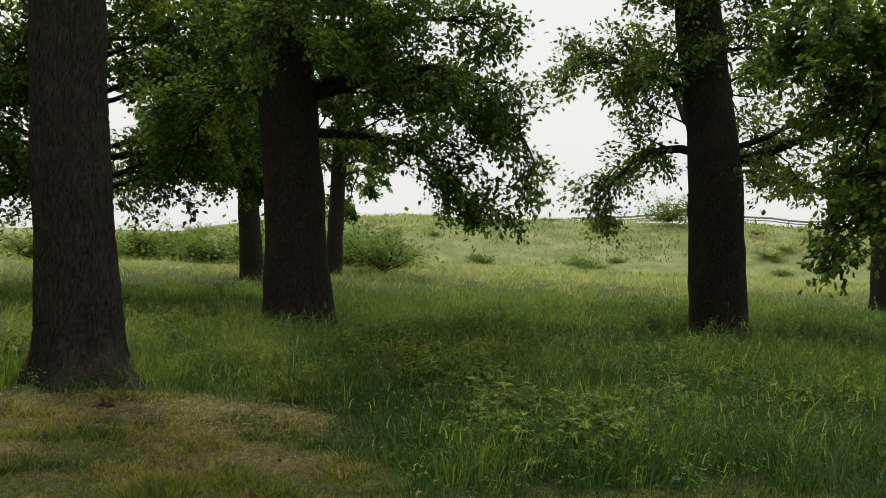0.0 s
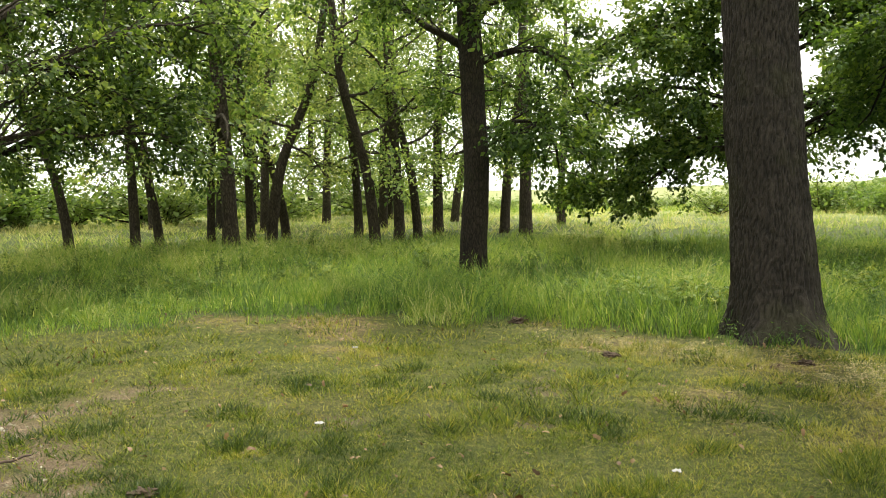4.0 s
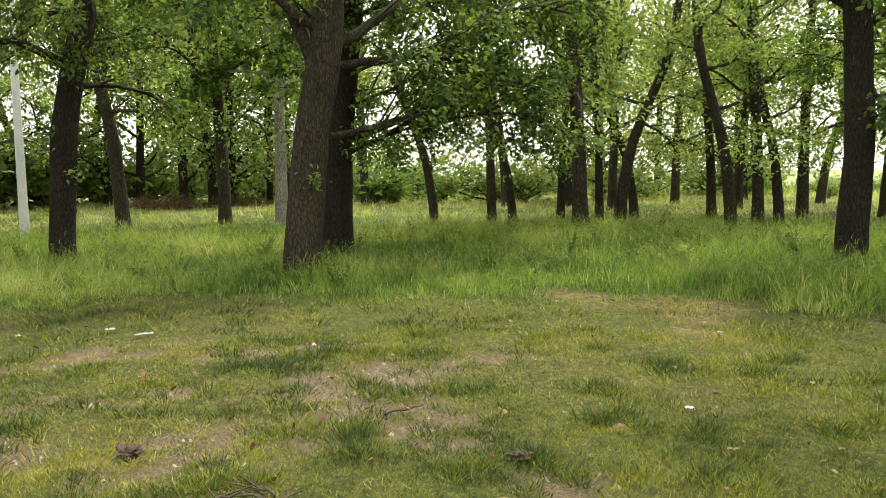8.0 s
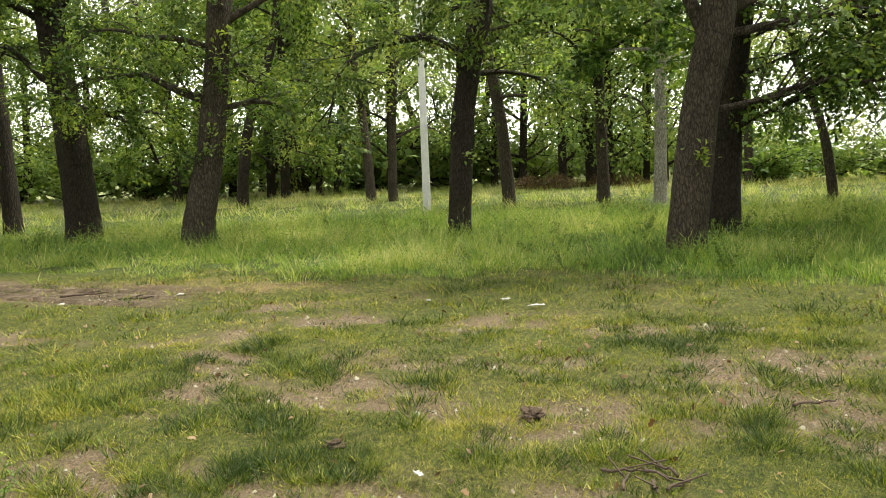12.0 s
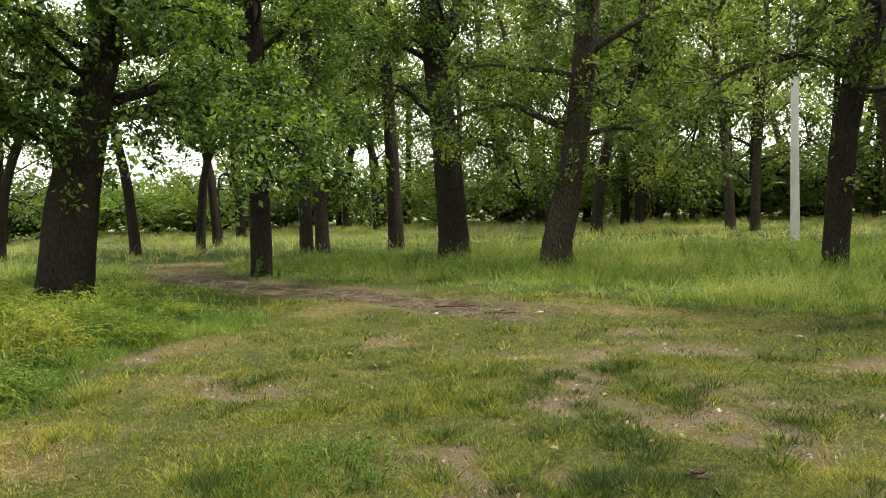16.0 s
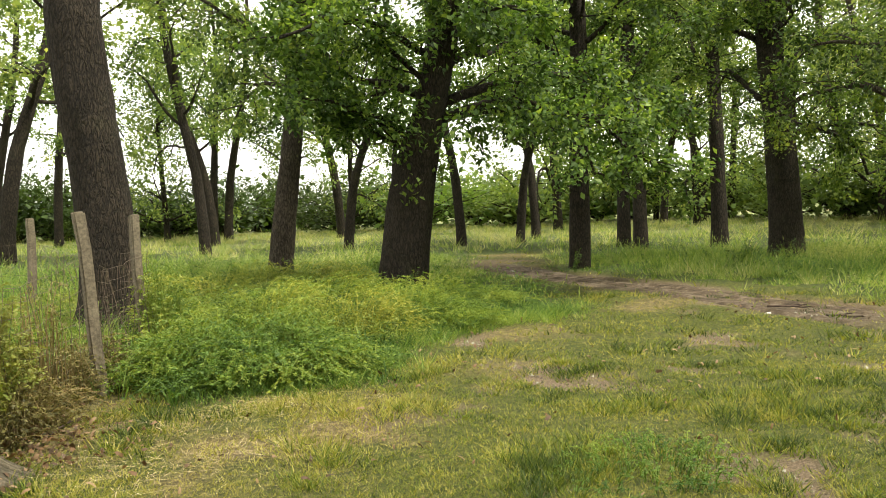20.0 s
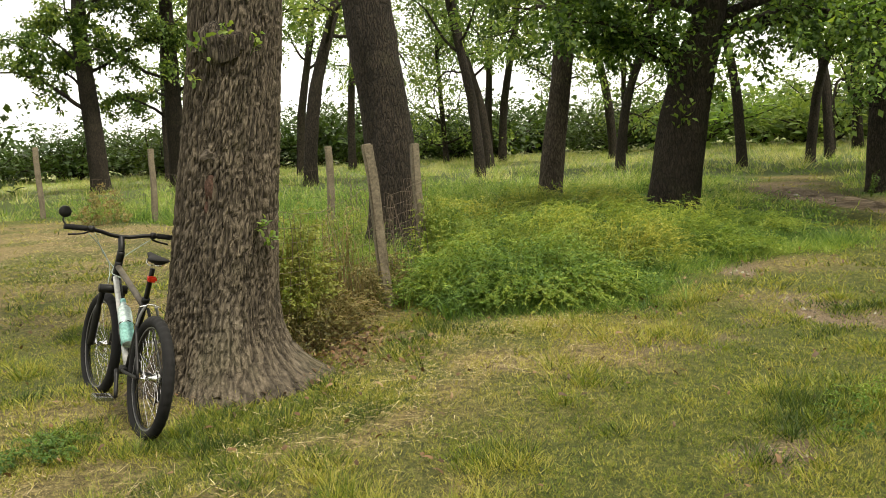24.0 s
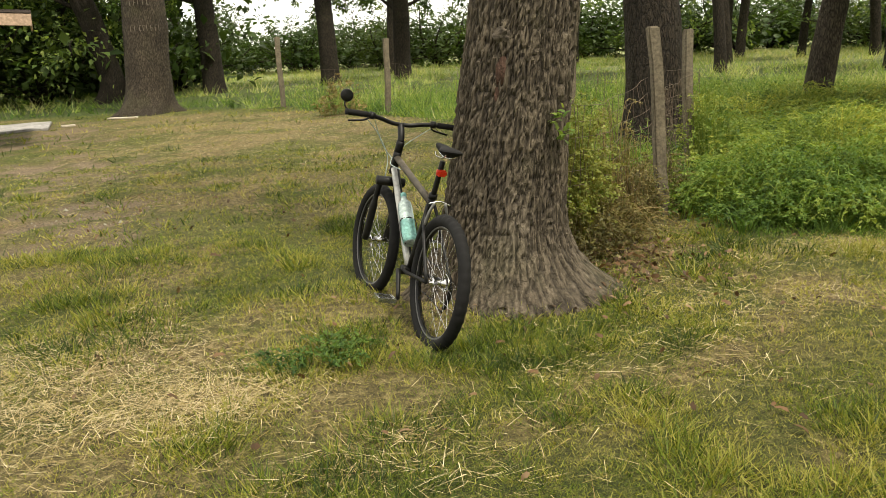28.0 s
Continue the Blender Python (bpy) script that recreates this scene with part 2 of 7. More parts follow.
LAWN = leaf_material("lawn_blades", [(0.0, (0.026, 0.052, 0.009)), (0.33, (0.116, 0.166, 0.016)), (0.62, (0.240, 0.250, 0.042)), (1.0, (0.47, 0.40, 0.16))], 0.3)

# ---- the ground ----
MOWN = [(0.2, 5.0), (-0.7, 7.5), (-2.2, 8.2), (-5.2, 7.7), (-8, 6.9), (-9.4, 5.5), (-9.6, 4.3), (-12, 0.7), (-11.8, -2.4), (-12.8, -4),
        (-13.4, -8), (-14.8, -12.5), (-19, -17), (-17, -18), (-13, -14.2), (-11.0, -10), (-9.3, -8.0), (-8.1, -7.9), (-6.6, -7.5), (-5.4, -7.1), (-4.6, -6.7), (-3.8, -6.6), (-3.2, -7.1), (-2.5, -7.05), (-1.9, -6.6),
        (-1.4, -6.2), (-1.8, -9), (-3.2, -14.5), (-1.5, -19), (1.0, -22.8), (4.5, -25.5), (14, -24), (14, 6), (2, 5.2)]


def mown_depth(x, y):
    """How far inside the mown clearing a place lies (metres, minus outside)."""
    x, y = np.asarray(x, float), np.asarray(y, float)
    inside = np.zeros(x.shape, bool)
    best = np.full(x.shape, 1e9)
    for (x0, y0), (x1, y1) in zip(MOWN, MOWN[1:] + MOWN[:1]):
        dx, dy = x1 - x0, y1 - y0
        u = np.clip(((x - x0) * dx + (y - y0) * dy) / (dx * dx + dy * dy), 0, 1)
        best = np.minimum(best, np.hypot(x - x0 - u * dx, y - y0 - u * dy))
        cross = ((y0 > y) != (y1 > y)) & (x < (x1 - x0) * (y - y0) / (y1 - y0 + 1e-12) + x0)
        inside ^= cross
    return np.where(inside, best, -best)


# bare earth: x, y, long and short half axes, turn in degrees
BARE = [(-5.2, 1.5, 0.75, 0.35, 20), (-5.2, -0.1, 0.8, 0.45, 60), (-4.0, -0.9, 0.9, 0.3, 90), (-5.9, -1.1, 0.6, 0.3, 60), (-6.8, -0.7, 0.8, 0.3, 80),
        (-7.3, -2.7, 0.9, 0.25, 10), (-6.0, -2.5, 0.4, 0.25, 0), (-4.4, -2.1, 0.7, 0.3, 70), (-3.3, -1.6, 0.6, 0.3, 60), (-5.78, -5.36, 0.62, 0.34, 100),
        (-15.5, -15.5, 2.5, 0.4, 130), (-4.0, 1.9, 0.4, 0.2, 0), (-3.6, 1.5, 0.35, 0.2, 40),
        # the first two here stand for a shaded stretch as well as bare earth
        (4.4, -13.2, 1.2, 1.6, 0), (2.6, -9.4, 0.7, 1.0, 20), (6.6, -19.0, 1.6, 2.6, 0), (-8.2, -0.2, 0.9, 0.3, 100), (-6.4, 1.9, 0.9, 0.3, 95), (-7.6, 1.2, 0.7, 0.22, 80), (-9.6, -2.9, 0.8, 0.25, 95), (-8.3, -5.2, 0.5, 0.25, 30), (-6.6, -7.2, 0.4, 0.16, 40), (-8.7, -1.8, 0.5, 0.25, 90), (-3.0, -3.2, 0.4, 0.2, 30), (-2.6, 3.0, 0.4, 0.25, 0)]
# dry straw left by the mower
RAKED = [(0.3, -18.6, 2.6, 0.9, 0), (2.6, -19.0, 1.8, 1.0, 10), (1.4, -16.0, 1.6, 0.6, -10)]
STRAW = [(-3.4, 7.2, 1.8, 0.5, -8), (-1.5, 7.0, 0.9, 0.8, 0), (-7.9, 6.1, 2.0, 0.45, -30), (1.0, -17.5, 4.0, 2.2, 60), (1.35, -5.2, 1.1, 1.5, 10), (1.0, -16.5, 3.4, 5.0, 10), (3.4, -20.5, 3.0, 2.0, 0), (0.3, -3.0, 0.8, 0.5, 20), (-1.9, -7.0, 1.3, 0.5, -60),
         (2.0, -10.0, 2.2, 2.0, 0), (-0.3, 3.6, 1.2, 0.7, 0), (-1.6, -4.2, 1.5, 0.5, 25), (-3.4, -5.3, 0.9, 0.5, -20), (-2.9, -6.3, 0.9, 0.3, 10), (-11.0, -3.0, 1.0, 0.5, 80)]


def spots(x, y, rows, seed, ragged=0.9):
    total = np.zeros(np.shape(x))
    wob = (fbm(x * 2.2, y * 2.2, seed) - 0.5) * ragged * 2
    for cx, cy, a, b, turn in rows:
        c, s = math.cos(radians(turn)), math.sin(radians(turn))
        u, v = (x - cx) * c + (y - cy) * s, -(x - cx) * s + (y - cy) * c
        total = np.maximum(total, step(1.25, 0.7, np.hypot(u / a, v / b) + wob))
    return total


def fence_strip(x, y):
    """1 on the dry strip under the wire net, between the big oak and the leaning one."""
    along, off = (x + 1.2) * -0.75 + (y + 6.3) * -0.66, (x + 1.2) * -0.66 - (y + 6.3) * -0.75
    strip = step(0.75, 0.45, np.abs(off)) * step(-0.3, 0.0, along) * step(2.4, 2.0, along)
    return np.maximum(strip, 0.75 * step(1.5, 0.8, np.hypot((x + 3.3) * 1.3, y + 9.3)))


def masks(x, y):
    """Tall meadow, bare earth and straw, each 0..1, at a place."""
    deep = mown_depth(x, y) + (fbm(x * 1.3, y * 1.3, 5) - 0.5) * 1.7
    edge = 0.3 + 0.4 * step(-8.0, -10.0, x)
    tall = step(edge, -edge, deep)
    dirt = spots(x, y, [(a, b, 1.2 * c, 1.3 * d, e) for a, b, c, d, e in BARE], 11) * step(0.36, 0.5, fbm(x * 5.0, y * 5.0, 29, 3))
    scattered = step(0.60, 0.68, fbm(x * 0.9, y * 0.9, 31)) * step(0.50, 0.60, fbm(x * 2.6, y * 2.6, 37)) * step(0.3, 2.0, deep) * step(-2.5, -1.0, x * -1 - 4.0)
    dirt = np.maximum(dirt, 0.8 * scattered)
    band = 0.95 * step(0.95, 0.45, np.abs(track_side(x, y)) + 0.8 * (fbm(x * 1.5, y * 1.5, 83) - 0.5)) * step(-17, -14, y) * step(-3.6, -4.8, y)
    strip = fence_strip(x, y)
    tall = tall * (1 - band) * (1 - 0.8 * strip)
    dirt = np.maximum(dirt * (1 - tall), band)
    straw = np.maximum(spots(x, y, STRAW, 23, 1.2) * (0.2 + 0.8 * step(0.42, 0.58, fbm(x * 1.5, y * 1.5, 43, 3))), step(0.55, 0.72, fbm(x * 0.7, y * 0.7, 41)) * 0.8 * (1 - 0.75 * step(6.5, 4.0, np.hypot((x + 7.0) * 0.9, y + 0.5)))) * (1 - tall)
    return tall, dirt, np.maximum(np.maximum(straw, 0.85 * strip), 0.95 * spots(x, y, RAKED, 47, 0.7))


def track_side(x, y):
    """Metres to the side of the muddy track's middle."""
    return x + 10.6 - 0.36 * (y + 4.1)


def ruts(x, y):
    total = np.zeros(np.shape(x))
    for off in (-0.62, -0.3, 0.02, 0.30, 0.58):
        total = np.maximum(total, step(0.17, 0.05, np.abs(track_side(x, y) + off + 0.10 * np.sin(y * 1.1 + off * 5))) * (0.55 + 0.45 * np.sin(y * 0.9 + off * 9)))
    return total * step(-16, -14, y) * step(-3.2, -4.6, y)


def ground_z(x, y):
    x, y = np.asarray(x, float), np.asarray(y, float)
    r = np.hypot(x, y)
    z = (fbm(x * 0.35, y * 0.35, 3) - 0.5) * 0.10 + (fbm(x * 1.7, y * 1.7, 8) - 0.5) * 0.035
    z = z * step(0.5, 4.0, r + 1.0)
    # ruts of the track
    z = z - 0.14 * ruts(x, y) + 0.03 * step(0.8, 0.4, np.abs(track_side(x, y))) * step(-16, -14, y) * step(-3.6, -4.8, y)
    az = np.degrees(np.arctan2(-x, y))
    bank = step(52, 66, r) * step(24, 6, az) * step(-80, -60, az) * (1.22 + 0.3 * step(0, -30, az))
    fall = step(70, 200, r) * step(20, 34, az) * 5.0
    return z + bank * (2.5 + 0.9 * (fbm(x * 0.05, y * 0.05, 19) - 0.5) * 2) - fall


def spread(lo, hi, fine, reach):
    """Grid lines: fine between lo and hi, ever wider out to reach."""
    mid = np.arange(lo, hi + fine / 2, fine)
    grow, out = fine, []
    p = 0.0
    while p < reach:
        grow *= 1.13
        p += grow
        out.append(p)
    out = np.array(out)
    return np.concatenate([lo - out[::-1], mid, hi + out])


def ground_material():
    m, n, l, b = material("ground_earth_and_grass", 0.95, colour=(0.12, 0.13, 0.05))
    dirt, straw, tall = attribute(n, "dirt"), attribute(n, "straw"), attribute(n, "tall")
    grain, wide = noise_tex(n, l, 55, 8.0, None, 0.7), noise_tex(n, l, 0.55, 8.0, None, 0.7)
    streak = noise_tex(n, l, 16, 10.0, None, 0.82)
    fibre = noise_tex(n, l, 130, 4.0, None, 0.75)
    turf = ramp(n, l, streak, [(0.36, (0.020, 0.030, 0.004)), (0.47, (0.055, 0.070, 0.010)), (0.55, (0.100, 0.110, 0.020)), (0.68, (0.190, 0.165, 0.055))])
    turf = mix(n, l, 1.0, turf, ramp(n, l, fibre, [(0.36, (0.15, 0.15, 0.15)), (0.5, (0.8, 0.8, 0.8)), (0.64, (1.9, 1.85, 1.5))]), "MULTIPLY")
    dry = ramp(n, l, streak, [(0.36, (0.028, 0.022, 0.010)), (0.5, (0.140, 0.108, 0.042)), (0.66, (0.38, 0.30, 0.145))])
    earth = ramp(n, l, grain, [(0.32, (0.040, 0.027, 0.016)), (0.5, (0.145, 0.106, 0.066)), (0.68, (0.275, 0.212, 0.142))])
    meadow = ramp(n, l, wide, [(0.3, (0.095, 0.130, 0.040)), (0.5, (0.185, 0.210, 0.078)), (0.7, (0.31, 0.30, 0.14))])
    dry = mix(n, l, 0.8, dry, ramp(n, l, fibre, [(0.36, (0.3, 0.3, 0.3)), (0.5, (0.9, 0.9, 0.9)), (0.64, (1.6, 1.6, 1.6))]), "MULTIPLY")
    tone = mix(n, l, straw, turf, dry)
    tone = mix(n, l, dirt, tone, earth)
    mud = ramp(n, l, noise_tex(n, l, 13, 6.0, (1, 0.18, 1), 0.7), [(0.38, (0.026, 0.019, 0.013)), (0.5, (0.085, 0.063, 0.043)), (0.64, (0.20, 0.16, 0.115))])
    # ground under the near tall grass is coloured dark to act as its shade
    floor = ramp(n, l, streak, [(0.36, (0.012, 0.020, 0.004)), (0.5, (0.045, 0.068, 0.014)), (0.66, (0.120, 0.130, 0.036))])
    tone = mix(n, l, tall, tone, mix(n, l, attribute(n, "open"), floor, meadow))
    tone = mix(n, l, attribute(n, "mud"), tone, mud)
    l.new(tone, b.inputs["Base Color"])
    both = n.new("ShaderNodeMath")
    both.operation = "MULTIPLY_ADD"
    l.new(streak, both.inputs[0])
    both.inputs[1].default_value = 2.0
    l.new(fibre, both.inputs[2])
    bump(n, l, b, both.outputs[0], 0.9, 0.015)
    return m


gx, gy = spread(-17.0, 7.0, 0.16, 900), spread(-24.0, 13.0, 0.18, 900)
gx = np.sort(np.concatenate([gx, np.arange(-13.88, -9.8, 0.16), np.arange(-13.96, -9.8, 0.08)]))
GX, GY = np.meshgrid(gx, gy, indexing="xy")
px, py = GX.ravel(), GY.ravel()
tall_v, dirt_v, straw_v = masks(px, py)
pz = ground_z(px, py) - 0.03 * dirt_v
nx, ny = len(gx), len(gy)
ii = (np.arange(ny - 1)[:, None] * nx + np.arange(nx - 1)[None, :]).ravel()
g_tris = np.concatenate([np.stack([ii, ii + 1, ii + nx + 1], -1), np.stack([ii, ii + nx + 1, ii + nx], -1)])
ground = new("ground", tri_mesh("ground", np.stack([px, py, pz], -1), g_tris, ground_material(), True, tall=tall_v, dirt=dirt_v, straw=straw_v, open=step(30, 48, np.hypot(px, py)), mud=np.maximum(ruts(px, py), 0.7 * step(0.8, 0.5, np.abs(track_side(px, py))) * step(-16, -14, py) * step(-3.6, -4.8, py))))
tagged(ground, "patchy mown lawn with bare earth running into meadow", "ground", kind="structure")


# ---- grass ----
def blades(x, y, z, height, width, bend, tint, rng, segments=2, heading=None):
    """Curved tapering blades, each two or three triangles."""
    n = len(x)
    a = rng.uniform(0, 2 * math.pi, n) if heading is None else heading
    f = rng.uniform(0, 2 * math.pi, n)
    wx, wy = np.cos(f) * width / 2, np.sin(f) * width / 2
    bx, by = np.cos(a) * bend, np.sin(a) * bend
    base = np.stack([x, y, z - 0.01], -1)
    w = np.stack([wx, wy, 0 * wx], -1)
    mid = base + np.stack([bx * 0.3, by * 0.3, height * 0.6], -1)
    tip = base + np.stack([bx, by, height * np.sqrt(np.clip(1 - 0.35 * (bend / height) ** 2, 0.2, 1))], -1)
    if segments == 1:
        v = np.stack([base - w, base + w, tip], 1).reshape(-1, 3)
        t = np.arange(n * 3).reshape(-1, 3)
        return v, t, np.repeat(tint, 3)
    v = np.stack([base - w, base + w, mid + w * 0.8, mid - w * 0.8, tip], 1).reshape(-1, 3)
    k = np.arange(n)[:, None] * 5
    t = np.concatenate([k + np.array([0, 1, 2]), k + np.array([0, 2, 3]), k + np.array([3, 2, 4])])
    return v, t, np.repeat(tint, 5)


def scatter(rng, n, r0, r1, a0=-75, a1=215):
    """Places spread over a ring sector round the clearing's middle."""
    r = np.sqrt(rng.uniform(r0 * r0, r1 * r1, n))
    a = np.radians(rng.uniform(a0, a1, n))
    return -np.sin(a) * r, np.cos(a) * r


rng = np.random.default_rng(4)
lawn = Pile()
# tufts of the mown grass: how many, nearest, farthest, blades a tuft, width
for n, r0, r1, each, scale in ((66000, 2.0, 5.4, 9, 1.0), (56000, 5.4, 8.5, 8, 1.35), (30000, 8.5, 14.0, 7, 2.0), (10000, 14.0, 27.0, 6, 3.2)):
    x, y = scatter(rng, n, r0, r1, -35, 205)
    tall, dirt, straw = masks(x, y)
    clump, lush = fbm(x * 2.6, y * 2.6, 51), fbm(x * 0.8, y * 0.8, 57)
    small = fbm(x * 6.5, y * 6.5, 71, 2)
    keep = (rng.random(n) > tall) & (rng.random(n) > dirt * (0.98 - 0.35 * step(0.52, 0.60, small))) & (rng.random(n) > straw * 0.30) & (rng.random(n) < (0.5 + 0.9 * step(0.35, 0.6, clump)) * (0.5 + 0.9 * step(0.35, 0.62, small)))
    x, y, straw, clump, lush, small = x[keep], y[keep], straw[keep], clump[keep], lush[keep], small[keep]
    n = len(x)
    thick = step(0.50, 0.70, clump)
    green = step(6.5, 4.0, np.hypot((x + 7.0) * 0.9, y + 0.5))
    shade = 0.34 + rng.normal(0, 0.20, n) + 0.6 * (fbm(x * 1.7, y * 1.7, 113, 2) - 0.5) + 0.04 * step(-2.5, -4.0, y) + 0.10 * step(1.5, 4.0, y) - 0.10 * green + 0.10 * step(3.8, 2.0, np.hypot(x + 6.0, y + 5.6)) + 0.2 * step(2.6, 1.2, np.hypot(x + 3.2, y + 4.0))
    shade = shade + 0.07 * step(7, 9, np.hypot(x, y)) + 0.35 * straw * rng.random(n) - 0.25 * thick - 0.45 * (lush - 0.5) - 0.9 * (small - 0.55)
    high = rng.uniform(0.025, 0.062, n) * (0.75 + 1.05 * thick) * (1 + 0.25 * (scale - 1))
    pick = np.repeat(np.arange(n), each)
    k = len(pick)
    wide = 0.034 * scale ** 0.8
    ox, oy = rng.normal(0, wide, k), rng.normal(0, wide, k)
    x, y = x[pick] + ox, y[pick] + oy
    h = high[pick] * rng.uniform(0.5, 1.1, k)
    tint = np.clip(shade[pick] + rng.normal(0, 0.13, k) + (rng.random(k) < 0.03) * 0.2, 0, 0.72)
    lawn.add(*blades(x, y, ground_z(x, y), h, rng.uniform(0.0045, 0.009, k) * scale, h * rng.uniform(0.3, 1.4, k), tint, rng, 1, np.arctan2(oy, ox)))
# the trodden grass round about the walker and at his back
for n, r0, r1, a0, a1 in ((34000, 0.05, 2.0, 0, 360), (40000, 2.0, 8.0, 205, 325)):
    x, y = scatter(rng, n, r0, r1, a0, a1)
    tall, dirt, straw = masks(x, y)
    keep = (rng.random(n) > tall) & (rng.random(n) > dirt * 0.93)
    x, y, straw = x[keep], y[keep], straw[keep]
    k = len(x)
    h = rng.uniform(0.025, 0.085, k)
    lawn.add(*blades(x, y, ground_z(x, y), h, rng.uniform(0.006, 0.011, k), h * rng.uniform(0.2, 1.3, k), np.clip(rng.normal(0.36, 0.27, k) + 0.4 * straw * rng.random(k) + 0.8 * (fbm(x * 1.7, y * 1.7, 113, 2) - 0.5), 0, 1), rng, 1))
# loose dry stalks lying on the mown ground
thatch = Pile()
x, y = scatter(rng, 70000, 2.0, 15.0, -30, 205)
tall, dirt, straw = masks(x, y)
keep = (rng.random(70000) > tall) & (rng.random(70000) < 0.05 + 0.75 * straw + 0.12 * step(-2.6, -1.2, x) * step(-2.0, -3.0, y) * step(0.42, 0.60, fbm(x * 1.3, y * 1.3, 139)))
x, y = x[keep], y[keep]
k = len(x)
wide = 1 + 0.09 * np.maximum(0, np.hypot(x, y) - 4)
thatch.add(*blades(x, y, ground_z(x, y) + 0.02, rng.uniform(0.003, 0.022, k), rng.uniform(0.0022, 0.0042, k) * wide, rng.uniform(0.05, 0.16, k), np.clip(rng.normal(0.5, 0.25, k), 0, 1), rng, 1))
# raked straw lies thick in a few spots
for cx, cy, sx, sy, n in ((1.5, -5.05, 0.50, 0.46, 4300), (0.76, -4.71, 0.24, 0.15, 1100), (-0.08, -3.92, 0.34, 0.24, 500), (-1.3, -4.6, 0.5, 0.3, 420), (0.35, -3.1, 0.4, 0.25, 700), (-2.2, -5.4, 0.6, 0.3, 900), (-3.2, -6.2, 0.5, 0.2, 700), (1.2, -16.5, 2.2, 3.2, 7000), (-3.0, 7.3, 1.6, 0.35, 2600), (-1.5, 7.0, 0.6, 0.5, 2200)):
    x, y = rng.normal(cx, sx, n), rng.normal(cy, sy, n)
    ok = mown_depth(x, y) > 0.1
    x, y = x[ok], y[ok]
    k = len(x)
    far = 1.0 if cy > -10 else 2.2
    thatch.add(*blades(x, y, ground_z(x, y) + rng.uniform(0.01, 0.05, k), rng.uniform(0.003, 0.02, k), rng.uniform(0.0025, 0.0048, k) * far, rng.uniform(0.05, 0.22, k), np.clip(rng.normal(0.7, 0.2, k), 0, 1), rng, 1))
THATCH = leaf_material("dry_straw", [(0.0, (0.130, 0.083, 0.032)), (0.5, (0.320, 0.238, 0.098)), (1.0, (0.60, 0.52, 0.34))], 0.15)
tagged(new("dry_straw", thatch.mesh("dry_straw", THATCH)), "dry tan straw left lying on the mown lawn", "straw", kind="stuff")
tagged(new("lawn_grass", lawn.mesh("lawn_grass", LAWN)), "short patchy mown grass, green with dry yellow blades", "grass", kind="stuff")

meadow = Pile()


def heap_cover(x, y):
    """1 where the weed heap and the fence's dry strip keep the grass away."""
    c, d = math.cos(radians(-29)), math.sin(radians(-29))
    u, v = (x + 4.05) * c + (y + 7.45) * d, -(x + 4.05) * d + (y + 7.45) * c
    heap = 0.9 * step(0.95, 0.6, np.hypot(u / 1.2, v / 0.8))
    return np.maximum(heap, 0.85 * fence_strip(x, y))


